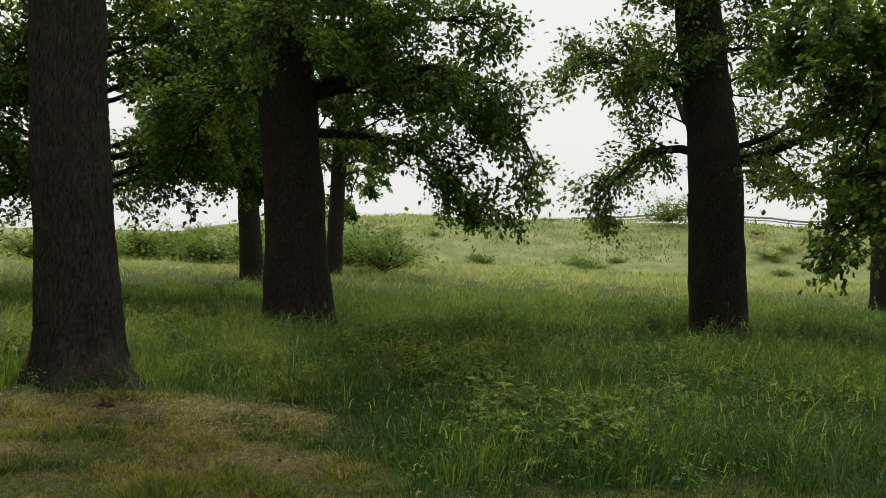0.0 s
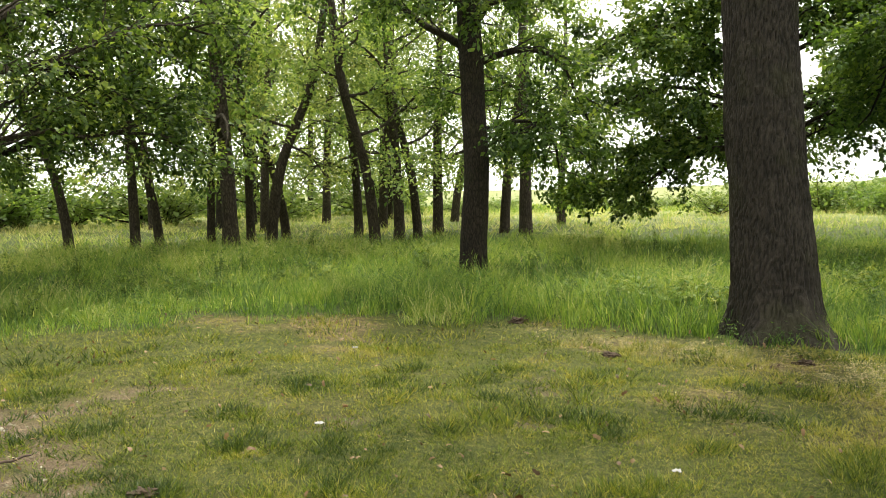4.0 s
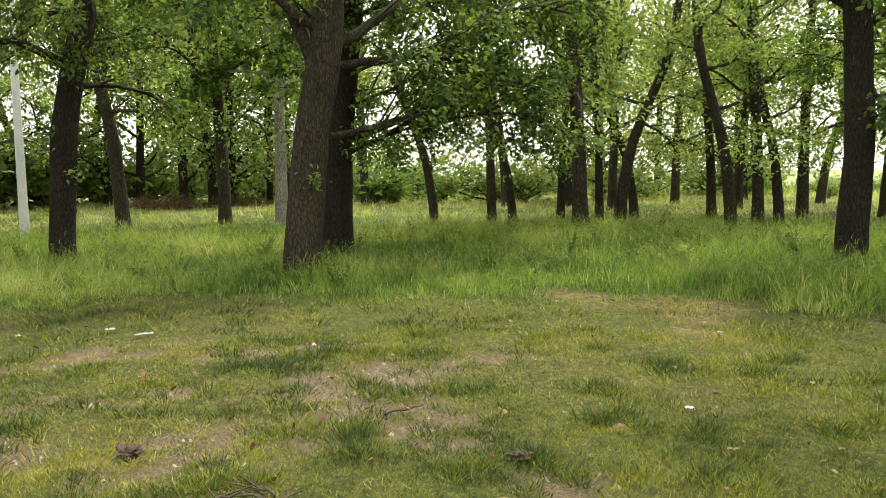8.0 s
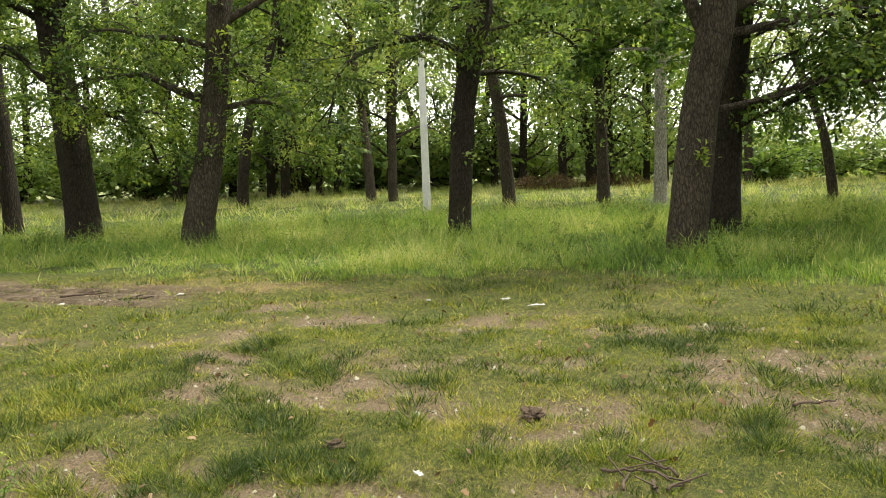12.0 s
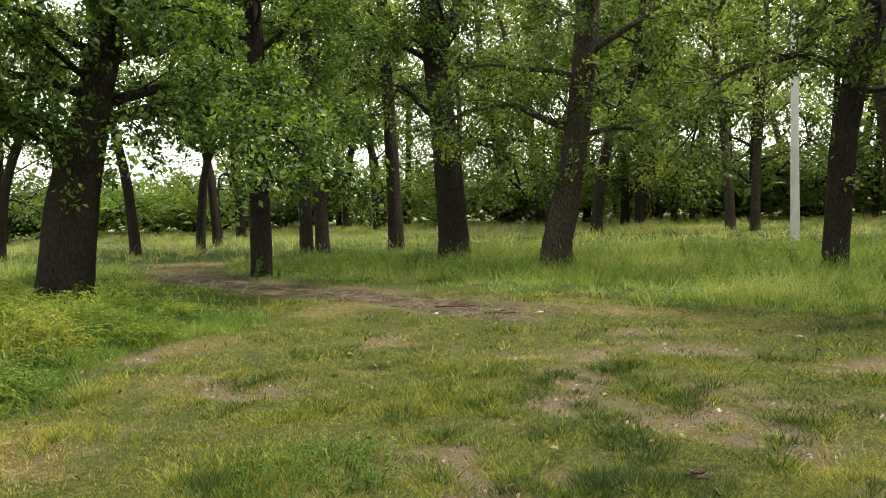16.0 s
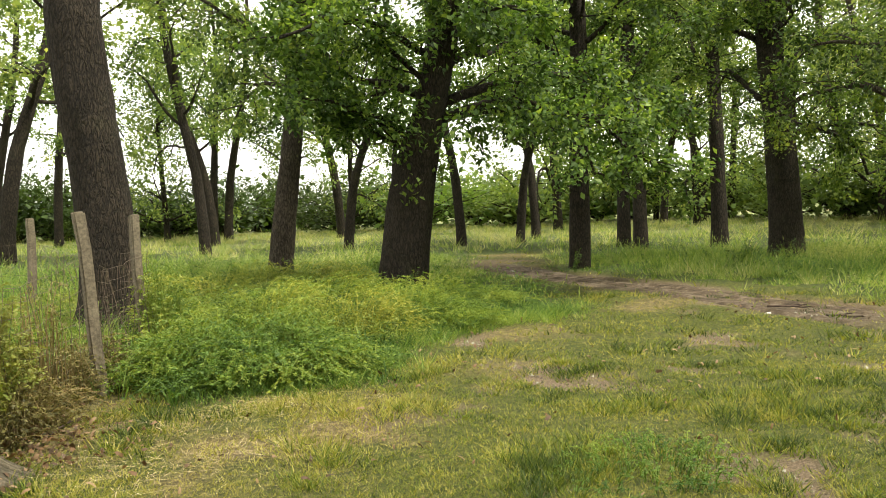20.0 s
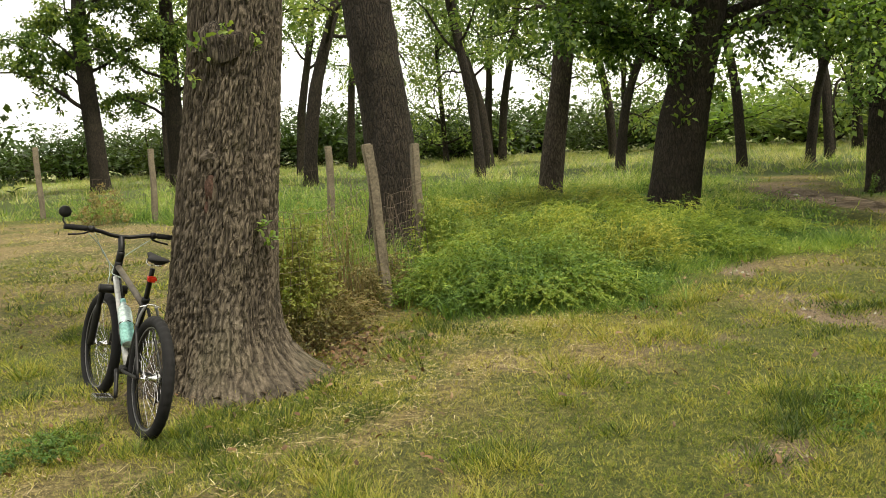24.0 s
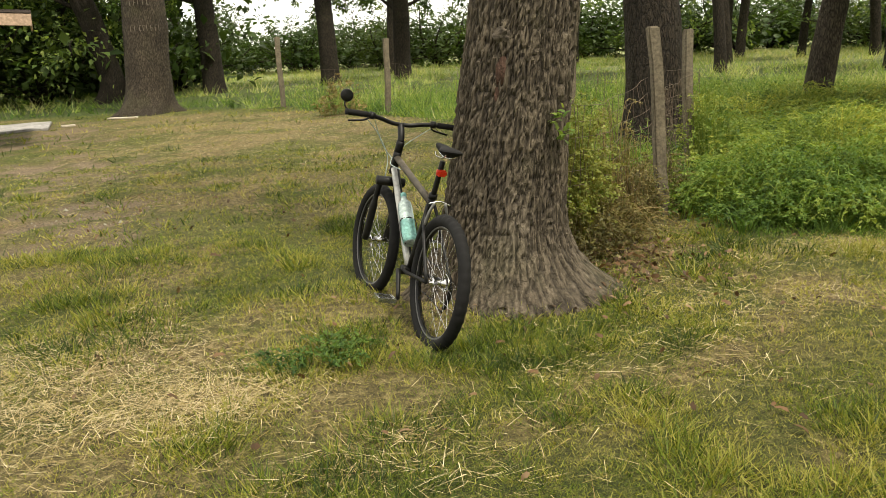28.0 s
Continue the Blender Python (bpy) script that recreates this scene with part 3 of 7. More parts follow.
# tufts of grass: how many, nearest, farthest, blades a tuft, width
for n, r0, r1, each, scale in ((33000, 4.0, 13.0, 11, 1.0), (24000, 13.0, 24.0, 12, 1.6), (11000, 24.0, 52.0, 10, 3.0)):
    x, y = scatter(rng, n, r0, r1, -42, 200)
    tall, dirt, straw = masks(x, y)
    clump, kind = fbm(x * 0.55, y * 0.55, 61), fbm(x * 1.4, y * 1.4, 67)
    keep = (rng.random(n) < tall * (0.35 + 1.1 * kind)) & (rng.random(n) > heap_cover(x, y))
    x, y, clump, kind = x[keep], y[keep], clump[keep], kind[keep]
    n = len(x)
    deep = -mown_depth(x, y)
    # oak shade over this part of the meadow, put into the grass tint below
    shaded_north = step(-2.5, 0.5, x) * step(2.0, 5.0, y) * step(26, 15, y)
    tended = step(3.2, 1.8, np.hypot((x + 7.0) * 0.8, y + 9.2))
    rim = 0.5 + 1.5 * step(-8.0, -10.0, x)
    tuft_h = rng.uniform(0.20, 0.58, n) * (0.45 + 0.95 * clump) * (1 - 0.5 * tended) * (0.38 + 0.62 * step(-0.2, rim, deep)) * (0.8 + 0.4 * rng.random(n))
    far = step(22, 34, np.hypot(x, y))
    # darkened for oak shade in the north, dimmed on the sunlit short patch
    tuft_tint = 0.37 - 0.14 * step(1.2, 0.2, deep) * step(-10, -8, x) - 0.18 * tended - 0.31 * shaded_north + 0.9 * (clump - 0.5) + 0.7 * (kind - 0.5) + 0.28 * far + rng.normal(0, 0.14, n) + 0.15 * step(-10, -13, x)
    lean = rng.uniform(0, 2 * math.pi, n)
    rep_n = np.repeat(np.arange(n), each)
    k = len(rep_n)
    wide = 0.055 * scale ** 0.7
    ox, oy = rng.normal(0, wide, k), rng.normal(0, wide, k)
    head = np.arctan2(oy + 0.6 * wide * np.sin(lean[rep_n]), ox + 0.6 * wide * np.cos(lean[rep_n]))
    h = tuft_h[rep_n] * rng.uniform(0.45, 1.1, k)
    x, y = x[rep_n] + ox, y[rep_n] + oy
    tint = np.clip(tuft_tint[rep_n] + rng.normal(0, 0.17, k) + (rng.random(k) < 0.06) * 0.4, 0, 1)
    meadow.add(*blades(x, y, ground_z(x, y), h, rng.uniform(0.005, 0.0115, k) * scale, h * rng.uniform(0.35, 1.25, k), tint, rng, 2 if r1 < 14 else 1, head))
    # seed heads on taller stalks
    m = rng.random(k) < (0.016 if r1 < 14 else 0.018)
    sx, sy, sh = x[m], y[m], h[m] * 1.25 + 0.10
    c = len(sx)
    way = rng.uniform(0, 6.28, c)
    meadow.add(*blades(sx, sy, ground_z(sx, sy), sh, 0.004 * scale * np.ones(c), sh * 0.15, rng.uniform(0.35, 0.7, c), rng, 1, way))
    meadow.add(*blades(sx + np.cos(way) * sh * 0.09, sy + np.sin(way) * sh * 0.09, ground_z(sx, sy) + sh * 0.80, 0.10 * np.ones(c), 0.012 * scale ** 0.7 * np.ones(c), 0.05 * np.ones(c), rng.uniform(0.5, 0.85, c), rng, 2, way))
# longer uncut grass fringing the weed heap and its spread under the oaks
FRINGE = [(-3.3, -7.15), (-3.7, -6.75), (-4.15, -6.62), (-4.7, -6.72), (-5.3, -7.2), (-5.9, -7.6), (-6.9, -8.0), (-7.7, -7.8), (-9.2, -7.9)]
edge = np.array(FRINGE)
for k in range(len(edge) - 1):
    n = int(230 * np.linalg.norm(edge[k + 1] - edge[k]))
    u = rng.random(n)[:, None]
    x, y = (edge[k] + (edge[k + 1] - edge[k]) * u).T + rng.normal(0, 0.22, (2, n))
    high = rng.uniform(0.06, 0.22, n) * (0.5 + fbm(x * 2.2, y * 2.2, 131))
    tone = 0.42 + 0.9 * (fbm(x * 1.8, y * 1.8, 137) - 0.5) + rng.normal(0, 0.12, n)
    pick = np.repeat(np.arange(n), 9)
    c = len(pick)
    ox, oy = rng.normal(0, 0.04, (2, c))
    h = high[pick] * rng.uniform(0.5, 1.1, c)
    x, y = x[pick] + ox, y[pick] + oy
    meadow.add(*blades(x, y, ground_z(x, y), h, rng.uniform(0.005, 0.010, c), h * rng.uniform(0.4, 1.4, c), np.clip(tone[pick] + rng.normal(0, 0.14, c), 0, 1), rng, 1, np.arctan2(oy, ox)))
x, y = scatter(rng, 34000, 50, 68, -42, 72)
h = rng.uniform(0.10, 0.34, len(x))
meadow.add(*blades(x, y, ground_z(x, y), h, rng.uniform(0.05, 0.14, len(x)), h * rng.uniform(0.3, 1.0, len(x)), np.clip(0.55 + 1.1 * (fbm(x * 0.15, y * 0.15, 97) - 0.5) + rng.normal(0, 0.2, len(x)), 0, 1), rng, 1))
# small herbs between the blades
for n, r0, r1, size in ((64000, 4.0, 12.0, 0.044), (52000, 12.0, 22.0, 0.065)):
    x, y = scatter(rng, n, r0, r1, -42, 200)
    patch = fbm(x * 0.9, y * 0.9, 103)
    deep = -mown_depth(x, y)
    keep = (rng.random(n) < step(0.40, 0.60, patch + 0.12 * step(-3, 0, x) * step(2, 5, y))) & (deep > -0.1) & (rng.random(n) > heap_cover(x, y))
    x, y, patch, deep = x[keep], y[keep], patch[keep], deep[keep]
    k = len(x)
    z = ground_z(x, y) + rng.uniform(0.02, 0.45, k) * (0.4 + 0.6 * step(-0.2, 1.2, deep)) * (0.5 + patch)
    tone = np.clip(0.22 + 0.8 * (fbm(x * 2.5, y * 2.5, 107, 2) - 0.5) + rng.normal(0, 0.14, k), 0, 1)
    for turn in (0.0, 2.1):
        meadow.add(*blades(x, y, z, rng.uniform(0.2, 0.8, k) * size, size * rng.uniform(0.4, 0.7, k), size * rng.uniform(0.6, 1.2, k), tone, rng, 1))
tagged(new("meadow_grass", meadow.mesh("meadow_grass", GRASS)), "tall green meadow grass with seed heads", "grass", kind="stuff")


# ---- trees ----
def unit(v):
    return v / (np.linalg.norm(v) + 1e-9)


def branch_path(rng, start, direction, length, rise, droop, points=7, crook=0.18, floor=-9.0):
    """A crooked branch that first rises and then sinks towards its end."""
    p, d = np.array(start, float), unit(np.array(direction, float))
    out = [p.copy()]
    seg = length / (points - 1)
    for k in range(points - 1):
        s = k / (points - 1)
        d = unit(d + rng.normal(0, crook, 3) + np.array([0, 0, rise * (1 - s) - droop * s]))
        if p[2] < floor and d[2] < 0.1:
            d = unit(d * np.array([1, 1, 0]) + np.array([0, 0, 0.12]))
        p = p + d * seg
        out.append(p.copy())
    return np.array(out)


LEAF_NEAR_V = np.array([[0, 0, 0], [0.30, 0.20, 0.05], [0.55, 0.17, 0.06], [0.80, 0.26, 0.03], [1.0, 0, -0.04], [0.75, -0.24, 0.04], [0.5, -0.15, 0.06], [0.28, -0.22, 0.04]])
LEAF_NEAR_T = np.array([[0, 1, 7], [1, 6, 7], [1, 2, 6], [2, 3, 5], [2, 5, 6], [3, 4, 5]])
LEAF_MID_V = np.array([[0, 0, 0], [0.5, 0.30, 0.06], [1.0, 0.05, -0.03], [0.45, -0.30, 0.05]])
LEAF_MID_T = np.array([[0, 1, 3], [1, 2, 3]])


def leaves(rng, places, outward, size, near):
    """Leaf blades at the given places, lying roughly flat and pointing outward."""
    lv, lt = (LEAF_NEAR_V, LEAF_NEAR_T) if near else (LEAF_MID_V, LEAF_MID_T)
    n = len(places)
    d = outward + rng.normal(0, 0.7, (n, 3))
    d[:, 2] -= 0.15
    d /= np.linalg.norm(d, axis=1)[:, None] + 1e-9
    up = np.array([0, 0, 1.0]) + rng.normal(0, 0.45, (n, 3))
    s = np.cross(up, d)
    s /= np.linalg.norm(s, axis=1)[:, None] + 1e-9
    u = np.cross(d, s)
    sz = size * rng.uniform(0.65, 1.25, n)
    v = places[:, None, :] + sz[:, None, None] * (lv[None, :, 0:1] * d[:, None, :] + lv[None, :, 1:2] * s[:, None, :] + lv[None, :, 2:3] * u[:, None, :] * 2.0)
    t = (np.arange(n)[:, None, None] * len(lv) + lt[None]).reshape(-1, 3)
    return v.reshape(-1, 3), t


def bark_ridges(a, zs, radius, seam, seed):
    """The relief of old bark: 1 on the long interlocking ridges, 0 in the furrows between them."""
    u = (((a - seam) % (2 * math.pi)) * radius / 0.035)[None] + 0 * zs[:, None]
    w = zs[:, None] / 0.135 + 0 * a[None]
    sway = 2.6 * (vnoise(u * 0.55, w * 0.55, seed + 1) - 0.5) + 0.8 * (vnoise(u * 1.4, w * 1.7, seed + 2) - 0.5)
    other = 2.8 * (vnoise(u * 0.5 + 31, w * 0.6 + 7, seed + 3) - 0.5) + 0.8 * (vnoise(u * 1.5 + 5, w * 1.9, seed + 4) - 0.5)
    one = np.abs(np.sin(math.pi * (u + sway)))
    two = np.abs(np.sin(math.pi * (u * 0.72 + 0.3 + other)))
    crack = np.clip(np.abs(2 * vnoise(u * 1.3 + 3, w * 3.5, seed + 6) - 1) * 5.0, 0.35, 1)
    back = 0.7 + 0.3 * vnoise(u * 2.2, w * 2.5, seed + 7)
    return np.clip(np.minimum(one, two * 1.15) * 1.9, 0, 1) * crack * back


def trunk_mesh(rng, centre, radii, sides, ring, flare, bumps, mat, lobes=5, fine_to=7.0, phase=None, root=None, ridge=0.0, seam=0.0):
    """A trunk with root flare, swellings and furrowed outline."""
    top = centre[-1][0]
    zs = np.concatenate([np.arange(-0.08, min(fine_to, top), ring), np.arange(min(fine_to, top), top, 0.35)])
    cz = np.array([c[0] for c in centre])
    cx = np.interp(zs, cz, [c[1] for c in centre])
    cy = np.interp(zs, cz, [c[2] for c in centre])
    # soften the corners of the centre line
    for _ in range(6):
        cx[1:-1] = (cx[:-2] + 2 * cx[1:-1] + cx[2:]) / 4
        cy[1:-1] = (cy[:-2] + 2 * cy[1:-1] + cy[2:]) / 4
    rad = np.interp(zs, [r[0] for r in radii], [r[1] for r in radii])
    a = np.linspace(0, 2 * math.pi, sides, endpoint=False)
    ph = rng.uniform(0, 6.28) if phase is None else phase
    lobe = 0.5 + 0.5 * np.cos(a * lobes + ph + 0.6 * np.sin(a * 2 + ph))
    f = np.exp(-np.maximum(zs, 0) / 0.22)[:, None] * flare * (0.35 + 0.9 * lobe[None])
    if root:
        # one strong root running out over the ground
        f = f + np.exp(-np.maximum(zs, 0) / 0.17)[:, None] * root[1] * np.maximum(0, np.cos(a - root[0]))[None] ** 5
    swell = (vnoise(zs[:, None] * 1.3 + 0 * a[None], np.cos(a)[None] * 1.3 + 5 + 0 * zs[:, None], int(ph * 100)) - 0.5) * 0.12
    furrow = (vnoise(zs[:, None] * 3.0 + np.sin(a * 3)[None], (a * sides / 12.6)[None] + 0 * zs[:, None], int(ph * 77)) - 0.5) * bumps
    r = rad[:, None] * (1 + swell) + f + furrow
    groove = np.ones(r.shape)
    if ridge:
        groove = bark_ridges(a, zs, float(rad[0]), seam, int(ph * 55))
        r = r + ridge * (groove - 0.55)
    v = np.stack([cx[:, None] + r * np.cos(a)[None], cy[:, None] + r * np.sin(a)[None], zs[:, None] + 0 * r], -1).reshape(-1, 3)
    n = len(zs)
    i = np.arange(n - 1)[:, None] * sides
    j = np.arange(sides)[None]
    k = (j + 1) % sides
    t = np.concatenate([np.stack([i + j, i + k, i + sides + k], -1).reshape(-1, 3), np.stack([i + j, i + sides + k, i + sides + j], -1).reshape(-1, 3)])
    v = np.vstack([v, [cx[-1], cy[-1], zs[-1]]])
    jj = j.ravel()
    t = np.vstack([t, np.stack([(n - 1) * sides + jj, (n - 1) * sides + k.ravel(), np.full(sides, n * sides)], -1)])
    return tri_mesh("trunk", v, t, mat, True, groove=np.append(groove.ravel(), 1.0))


def oak(name, x, y, line, flare=0.12, seed=1, height=13.0, first=3.2, limbs=14, reach=4.5, droop=0.32, leaf=0.112, near=False, seen=7.0, twigs=5, per_twig=46,
        mat=None, leaf_mat=None, label="", sides=32, ring=0.1, split_limbs=True, floor=2.3, dense=2.6, sigma=0.11, boughs=(), phase=None, furrow=0.03, open_front=True, shoots=0, upper=0.07, root=None, ridge=0.0, trunk_mat=None, category="tree", group="oak trees"):
    """An oak: furrowed trunk along a line (height, shift to the right as seen from the clearing, radius), crooked limbs and a crown of single leaves."""
    rng = np.random.default_rng(seed)
    mat, leaf_mat = mat or BARK, leaf_mat or LEAF
    seen = min(seen, 2.0 + 0.28 * math.hypot(x, y))
    z0 = float(ground_z(x, y))
    tree = thing(name, (x, y, z0), label, category, group)
    away = unit(np.array([x, y]))
    right = np.array([away[1], -away[0]])
    centre = [(-0.1, 0.0, 0.0)] + [(h, s * right[0], s * right[1]) for h, s, _ in line]
    radii = [(-0.1, line[0][2])] + [(h, r) for h, _, r in line]
    h_end, s_end, r_end = line[-1]
    slope = (line[-1][1] - line[-2][1]) / (line[-1][0] - line[-2][0] + 1e-6)
    for k in (1, 2, 3):
        h = h_end + (height - h_end) * k / 3
        s = s_end + slope * 0.4 * (h - h_end) + rng.normal(0, 0.15)
        centre.append((h, s * right[0], s * right[1] + rng.normal(0, 0.2)))
        radii.append((h, max(0.05, r_end * (1 - 0.85 * k / 3))))
    child("trunk", trunk_mesh(rng, centre, radii, sides, ring, flare, furrow * min(1, line[0][2] / 0.3), trunk_mat or mat, fine_to=seen, phase=phase, root=root, ridge=ridge, seam=math.atan2(away[1], away[0])), tree)
    cz = [c[0] for c in centre]
    crown, wood = Pile(), Pile()
    for k in range(limbs + len(boughs)):
        u = (k + rng.uniform(0, 0.8)) / limbs
        h = first + (height - first - 0.6) * u ** 1.25
        az = k * 2.39996 + rng.uniform(-0.4, 0.4)
        start = np.array([np.interp(h, cz, [c[1] for c in centre]), np.interp(h, cz, [c[2] for c in centre]), h])
        r_trunk = np.interp(h, [r[0] for r in radii], [r[1] for r in radii])
        length = reach * (1.0 - 0.55 * u) * rng.uniform(0.75, 1.2)
        d = np.array([math.cos(az), math.sin(az), 0.25 + 0.7 * u])
        low = floor
        if d[:2] @ away < -0.35:
            # limbs over the clearing are short and high
            length *= 0.5
            low = max(floor, first + 0.8)
            if open_front and h < 4.3:
                h = 4.4 + rng.uniform(0, 1.6)
                start = np.array([np.interp(h, cz, [c[1] for c in centre]), np.interp(h, cz, [c[2] for c in centre]), h])
                low = h - 0.8
        path = branch_path(rng, start, d, length, 0.10, droop * (1.1 - u), 9, 0.17, low)
        r0 = min(r_trunk * 0.4, 0.032 + 0.013 * length)
        if k >= limbs:
            # a bough of its own: height, way to the right, way off, rise, length, thickness
            h, b_right, b_off, b_rise, length, r0, *bare = boughs[k - limbs]
            start = np.array([np.interp(h, cz, [c[1] for c in centre]), np.interp(h, cz, [c[2] for c in centre]), h])
            d = np.array([right[0] * b_right + away[0] * b_off, right[1] * b_right + away[1] * b_off, b_rise])
            path = branch_path(rng, start, d, length, 0.04, droop * 0.8, 9, 0.13, floor)
            low = floor
        lv, lt = tube(path, np.linspace(r0, 0.018, len(path)), 8 if split_limbs else 5, rough=0.3, seed=k)
        if split_limbs:
            child("limb", tri_mesh("limb", lv, lt, mat), tree)
        else:
            wood.add(lv, lt)
        subs = 0 if k >= limbs and bare else max(4, int(length * dense * (1.7 if k >= limbs else 1)))
        for q in range(subs):
            s = 0.10 + 0.90 * (q + rng.uniform(0, 0.9)) / subs
            at = np.array([np.interp(s * (len(path) - 1), range(len(path)), path[:, c]) for c in range(3)])
            along = unit(path[min(int(s * 8) + 1, 8)] - path[int(min(s * 8, 7))])
            side = unit(np.cross(along, [0, 0, 1])) * (1 if q % 2 else -1)
            sl = (0.35 + 0.5 * (1 - s)) * length * 0.42 + 0.3
            sp = branch_path(rng, at, along * 0.7 + side * rng.uniform(0.5, 1.1) + np.array([0, 0, rng.uniform(-0.3, 0.35)]), sl, 0.05, droop * 0.45, 6, 0.2, low - 0.4)
            if split_limbs or q % 2:
                wood.add(*tube(sp[[0, 2, 3, 5]], np.linspace(0.02, 0.006, 4), 4 if split_limbs else 3, False))
            high = at[2] > seen
            m = max(2, int(twigs * (0.5 if high else 1)))
            for w in range(m):
                f = 0.25 + 0.75 * (w + rng.random()) / m
                ta = np.array([np.interp(f * 5, range(6), sp[:, c]) for c in range(3)])
                td = unit(unit(sp[-1] - sp[0]) + rng.normal(0, 0.6, 3))
                tl = rng.uniform(0.25, 0.55)
                tip = ta + td * tl + np.array([0, 0, -0.1])
                if not high and split_limbs and w % 3 == 0:
                    wood.add(*tube(np.array([ta, (ta + tip) / 2 + rng.normal(0, 0.03, 3), tip]), [0.006, 0.005, 0.003], 3, False))
                nl = int(per_twig * (upper if high else 1) * rng.uniform(0.6, 1.3))
                g = rng.random(nl)[:, None] ** 0.7
                places = ta + (tip - ta) * g + rng.normal(0, sigma, (nl, 3))
                tone = np.clip(rng.normal(0.37, 0.20) + rng.normal(0, 0.2, nl), 0, 1)
                v, t = leaves(rng, places, td[None] * np.ones((nl, 1)), leaf * (1.9 if high else 1), near and not high)
                crown.add(v, t, np.repeat(tone, len(v) // max(nl, 1)) if nl else 0)
    for k in range(shoots):
        # leafy shoots straight out of the trunk
        h, az = rng.uniform(1.3, 4.6), rng.uniform(0, 6.28)
        r_trunk = np.interp(h, [r[0] for r in radii], [r[1] for r in radii])
        base = np.array([np.interp(h, cz, [c[1] for c in centre]) + math.cos(az) * r_trunk * 0.9, np.interp(h, cz, [c[2] for c in centre]) + math.sin(az) * r_trunk * 0.9, h])
        td = unit(np.array([math.cos(az), math.sin(az), rng.uniform(0.1, 1.0)]))
        tip = base + td * rng.uniform(0.2, 0.6)
        wood.add(*tube(np.array([base, (base + tip) / 2, tip]), [0.008, 0.006, 0.003], 3, False))
        nl = 34
        places = base + (tip - base) * rng.random(nl)[:, None] + rng.normal(0, 0.09, (nl, 3))
        v, t = leaves(rng, places, td[None] * np.ones((nl, 1)), leaf, near)
        crown.add(v, t, np.repeat(np.clip(rng.normal(0.45, 0.2) + rng.normal(0, 0.2, nl), 0, 1), len(v) // nl))
    tagged(child("branchwork", wood.mesh("branchwork", mat), tree), kind="stuff")
    tagged(child("crown", crown.mesh("crown", leaf_mat, False), tree), kind="stuff")
    return tree


OAK = "old oak with furrowed dark grey-brown bark and drooping leafy limbs"
oak("oak_tree", -3.42, 8.6, [(0.06, 0, 0.42), (0.5, -0.04, 0.42), (1.93, -0.15, 0.40), (3.82, -0.26, 0.36), (6, -0.4, 0.33)], 0.24, 1, 14, 4.6, 14, 4.5, 0.3, seen=5.0, floor=3.6, near=True, leaf=0.12, phase=2.2, sides=170, ring=0.04, ridge=0.02, furrow=0.02, mat=BARK_SHADED, trunk_mat=BARK_RIDGED_SHADED, upper=0.12, root=(-0.5, 0.32), label="big straight oak with bare lower trunk at the lawn's edge")
oak("oak_tree", -1.75, 13.9, [(0.3, -0.14, 0.58), (1.4, -0.22, 0.53), (2.5, -0.30, 0.50), (3.81, -0.41, 0.50), (4.71, -0.55, 0.52)], 0.14, 2, 14, 3.9, 26, 4.7, 0.42, seen=7.0, floor=2.5, per_twig=58, twigs=6, boughs=((4.0, 1, -0.2, 0.45, 3.7, 0.11), (3.3, 0.9, 0.5, 0.05, 4.0, 0.1), (4.4, 0.8, -0.6, 0.3, 3.5, 0.12), (3.8, -0.8, 0.6, 0.4, 4.0, 0.05)), mat=BARK_SHADED, upper=0.2, label="massive dark oak with low spreading limbs in tall grass")
oak("oak_tree", 5.66, 14.44, [(0.31, -0.04, 0.50), (3.12, -0.21, 0.46), (5.21, -0.51, 0.42), (6.26, -0.65, 0.40)], 0.10, 3, 14, 3.4, 24, 3.5, 0.42, seen=8.0, floor=2.3, per_twig=42, twigs=6, boughs=((3.3, -1, 0.2, 0.1, 2.7, 0.10), (4.3, -0.9, -0.3, 0.4, 2.8, 0.10), (3.2, 0.9, 0.3, 0.2, 4.2, 0.1)), mat=BARK_SHADED, upper=0.28, label="dark oak with drooping leafy branches in tall grass")
oak("oak_tree", -9.95, 11.2, [(0.37, 0.01, 0.25), (2.15, 0.07, 0.22), (4.15, -0.02, 0.21), (5.13, -0.08, 0.19)], 0.05, 4, 12, 2.7, 20, 3.6, 0.38, seen=7.5, floor=2.0, boughs=((2.6, 0.9, 0.2, 0.3, 3.2, 0.05), (2.3, 0.8, -0.3, 0.2, 1.6, 0.03)), mat=BARK_SHADED, upper=0.25, label="slender dark oak in the meadow")
oak("oak_tree", -13.2, 2.85, [(0.29, -0.01, 0.29), (2.13, 0.18, 0.27), (3.45, 0.44, 0.27), (4.32, 0.53, 0.25)], 0.05, 5, 13, 3.2, 22, 4.6, 0.38, seen=7.5, floor=2.6, boughs=((3.0, -0.42, -0.12, 1.6, 3.4, 0.14, 1), (3.3, 1, 0.2, 0.15, 4.8, 0.075), (2.2, 1.0, 0.5, 0.1, 4.2, 0.055)), mat=BARK_MID, shoots=5, upper=0.04, per_twig=34, label="leaning oak with a dead limb and low leafy branches")
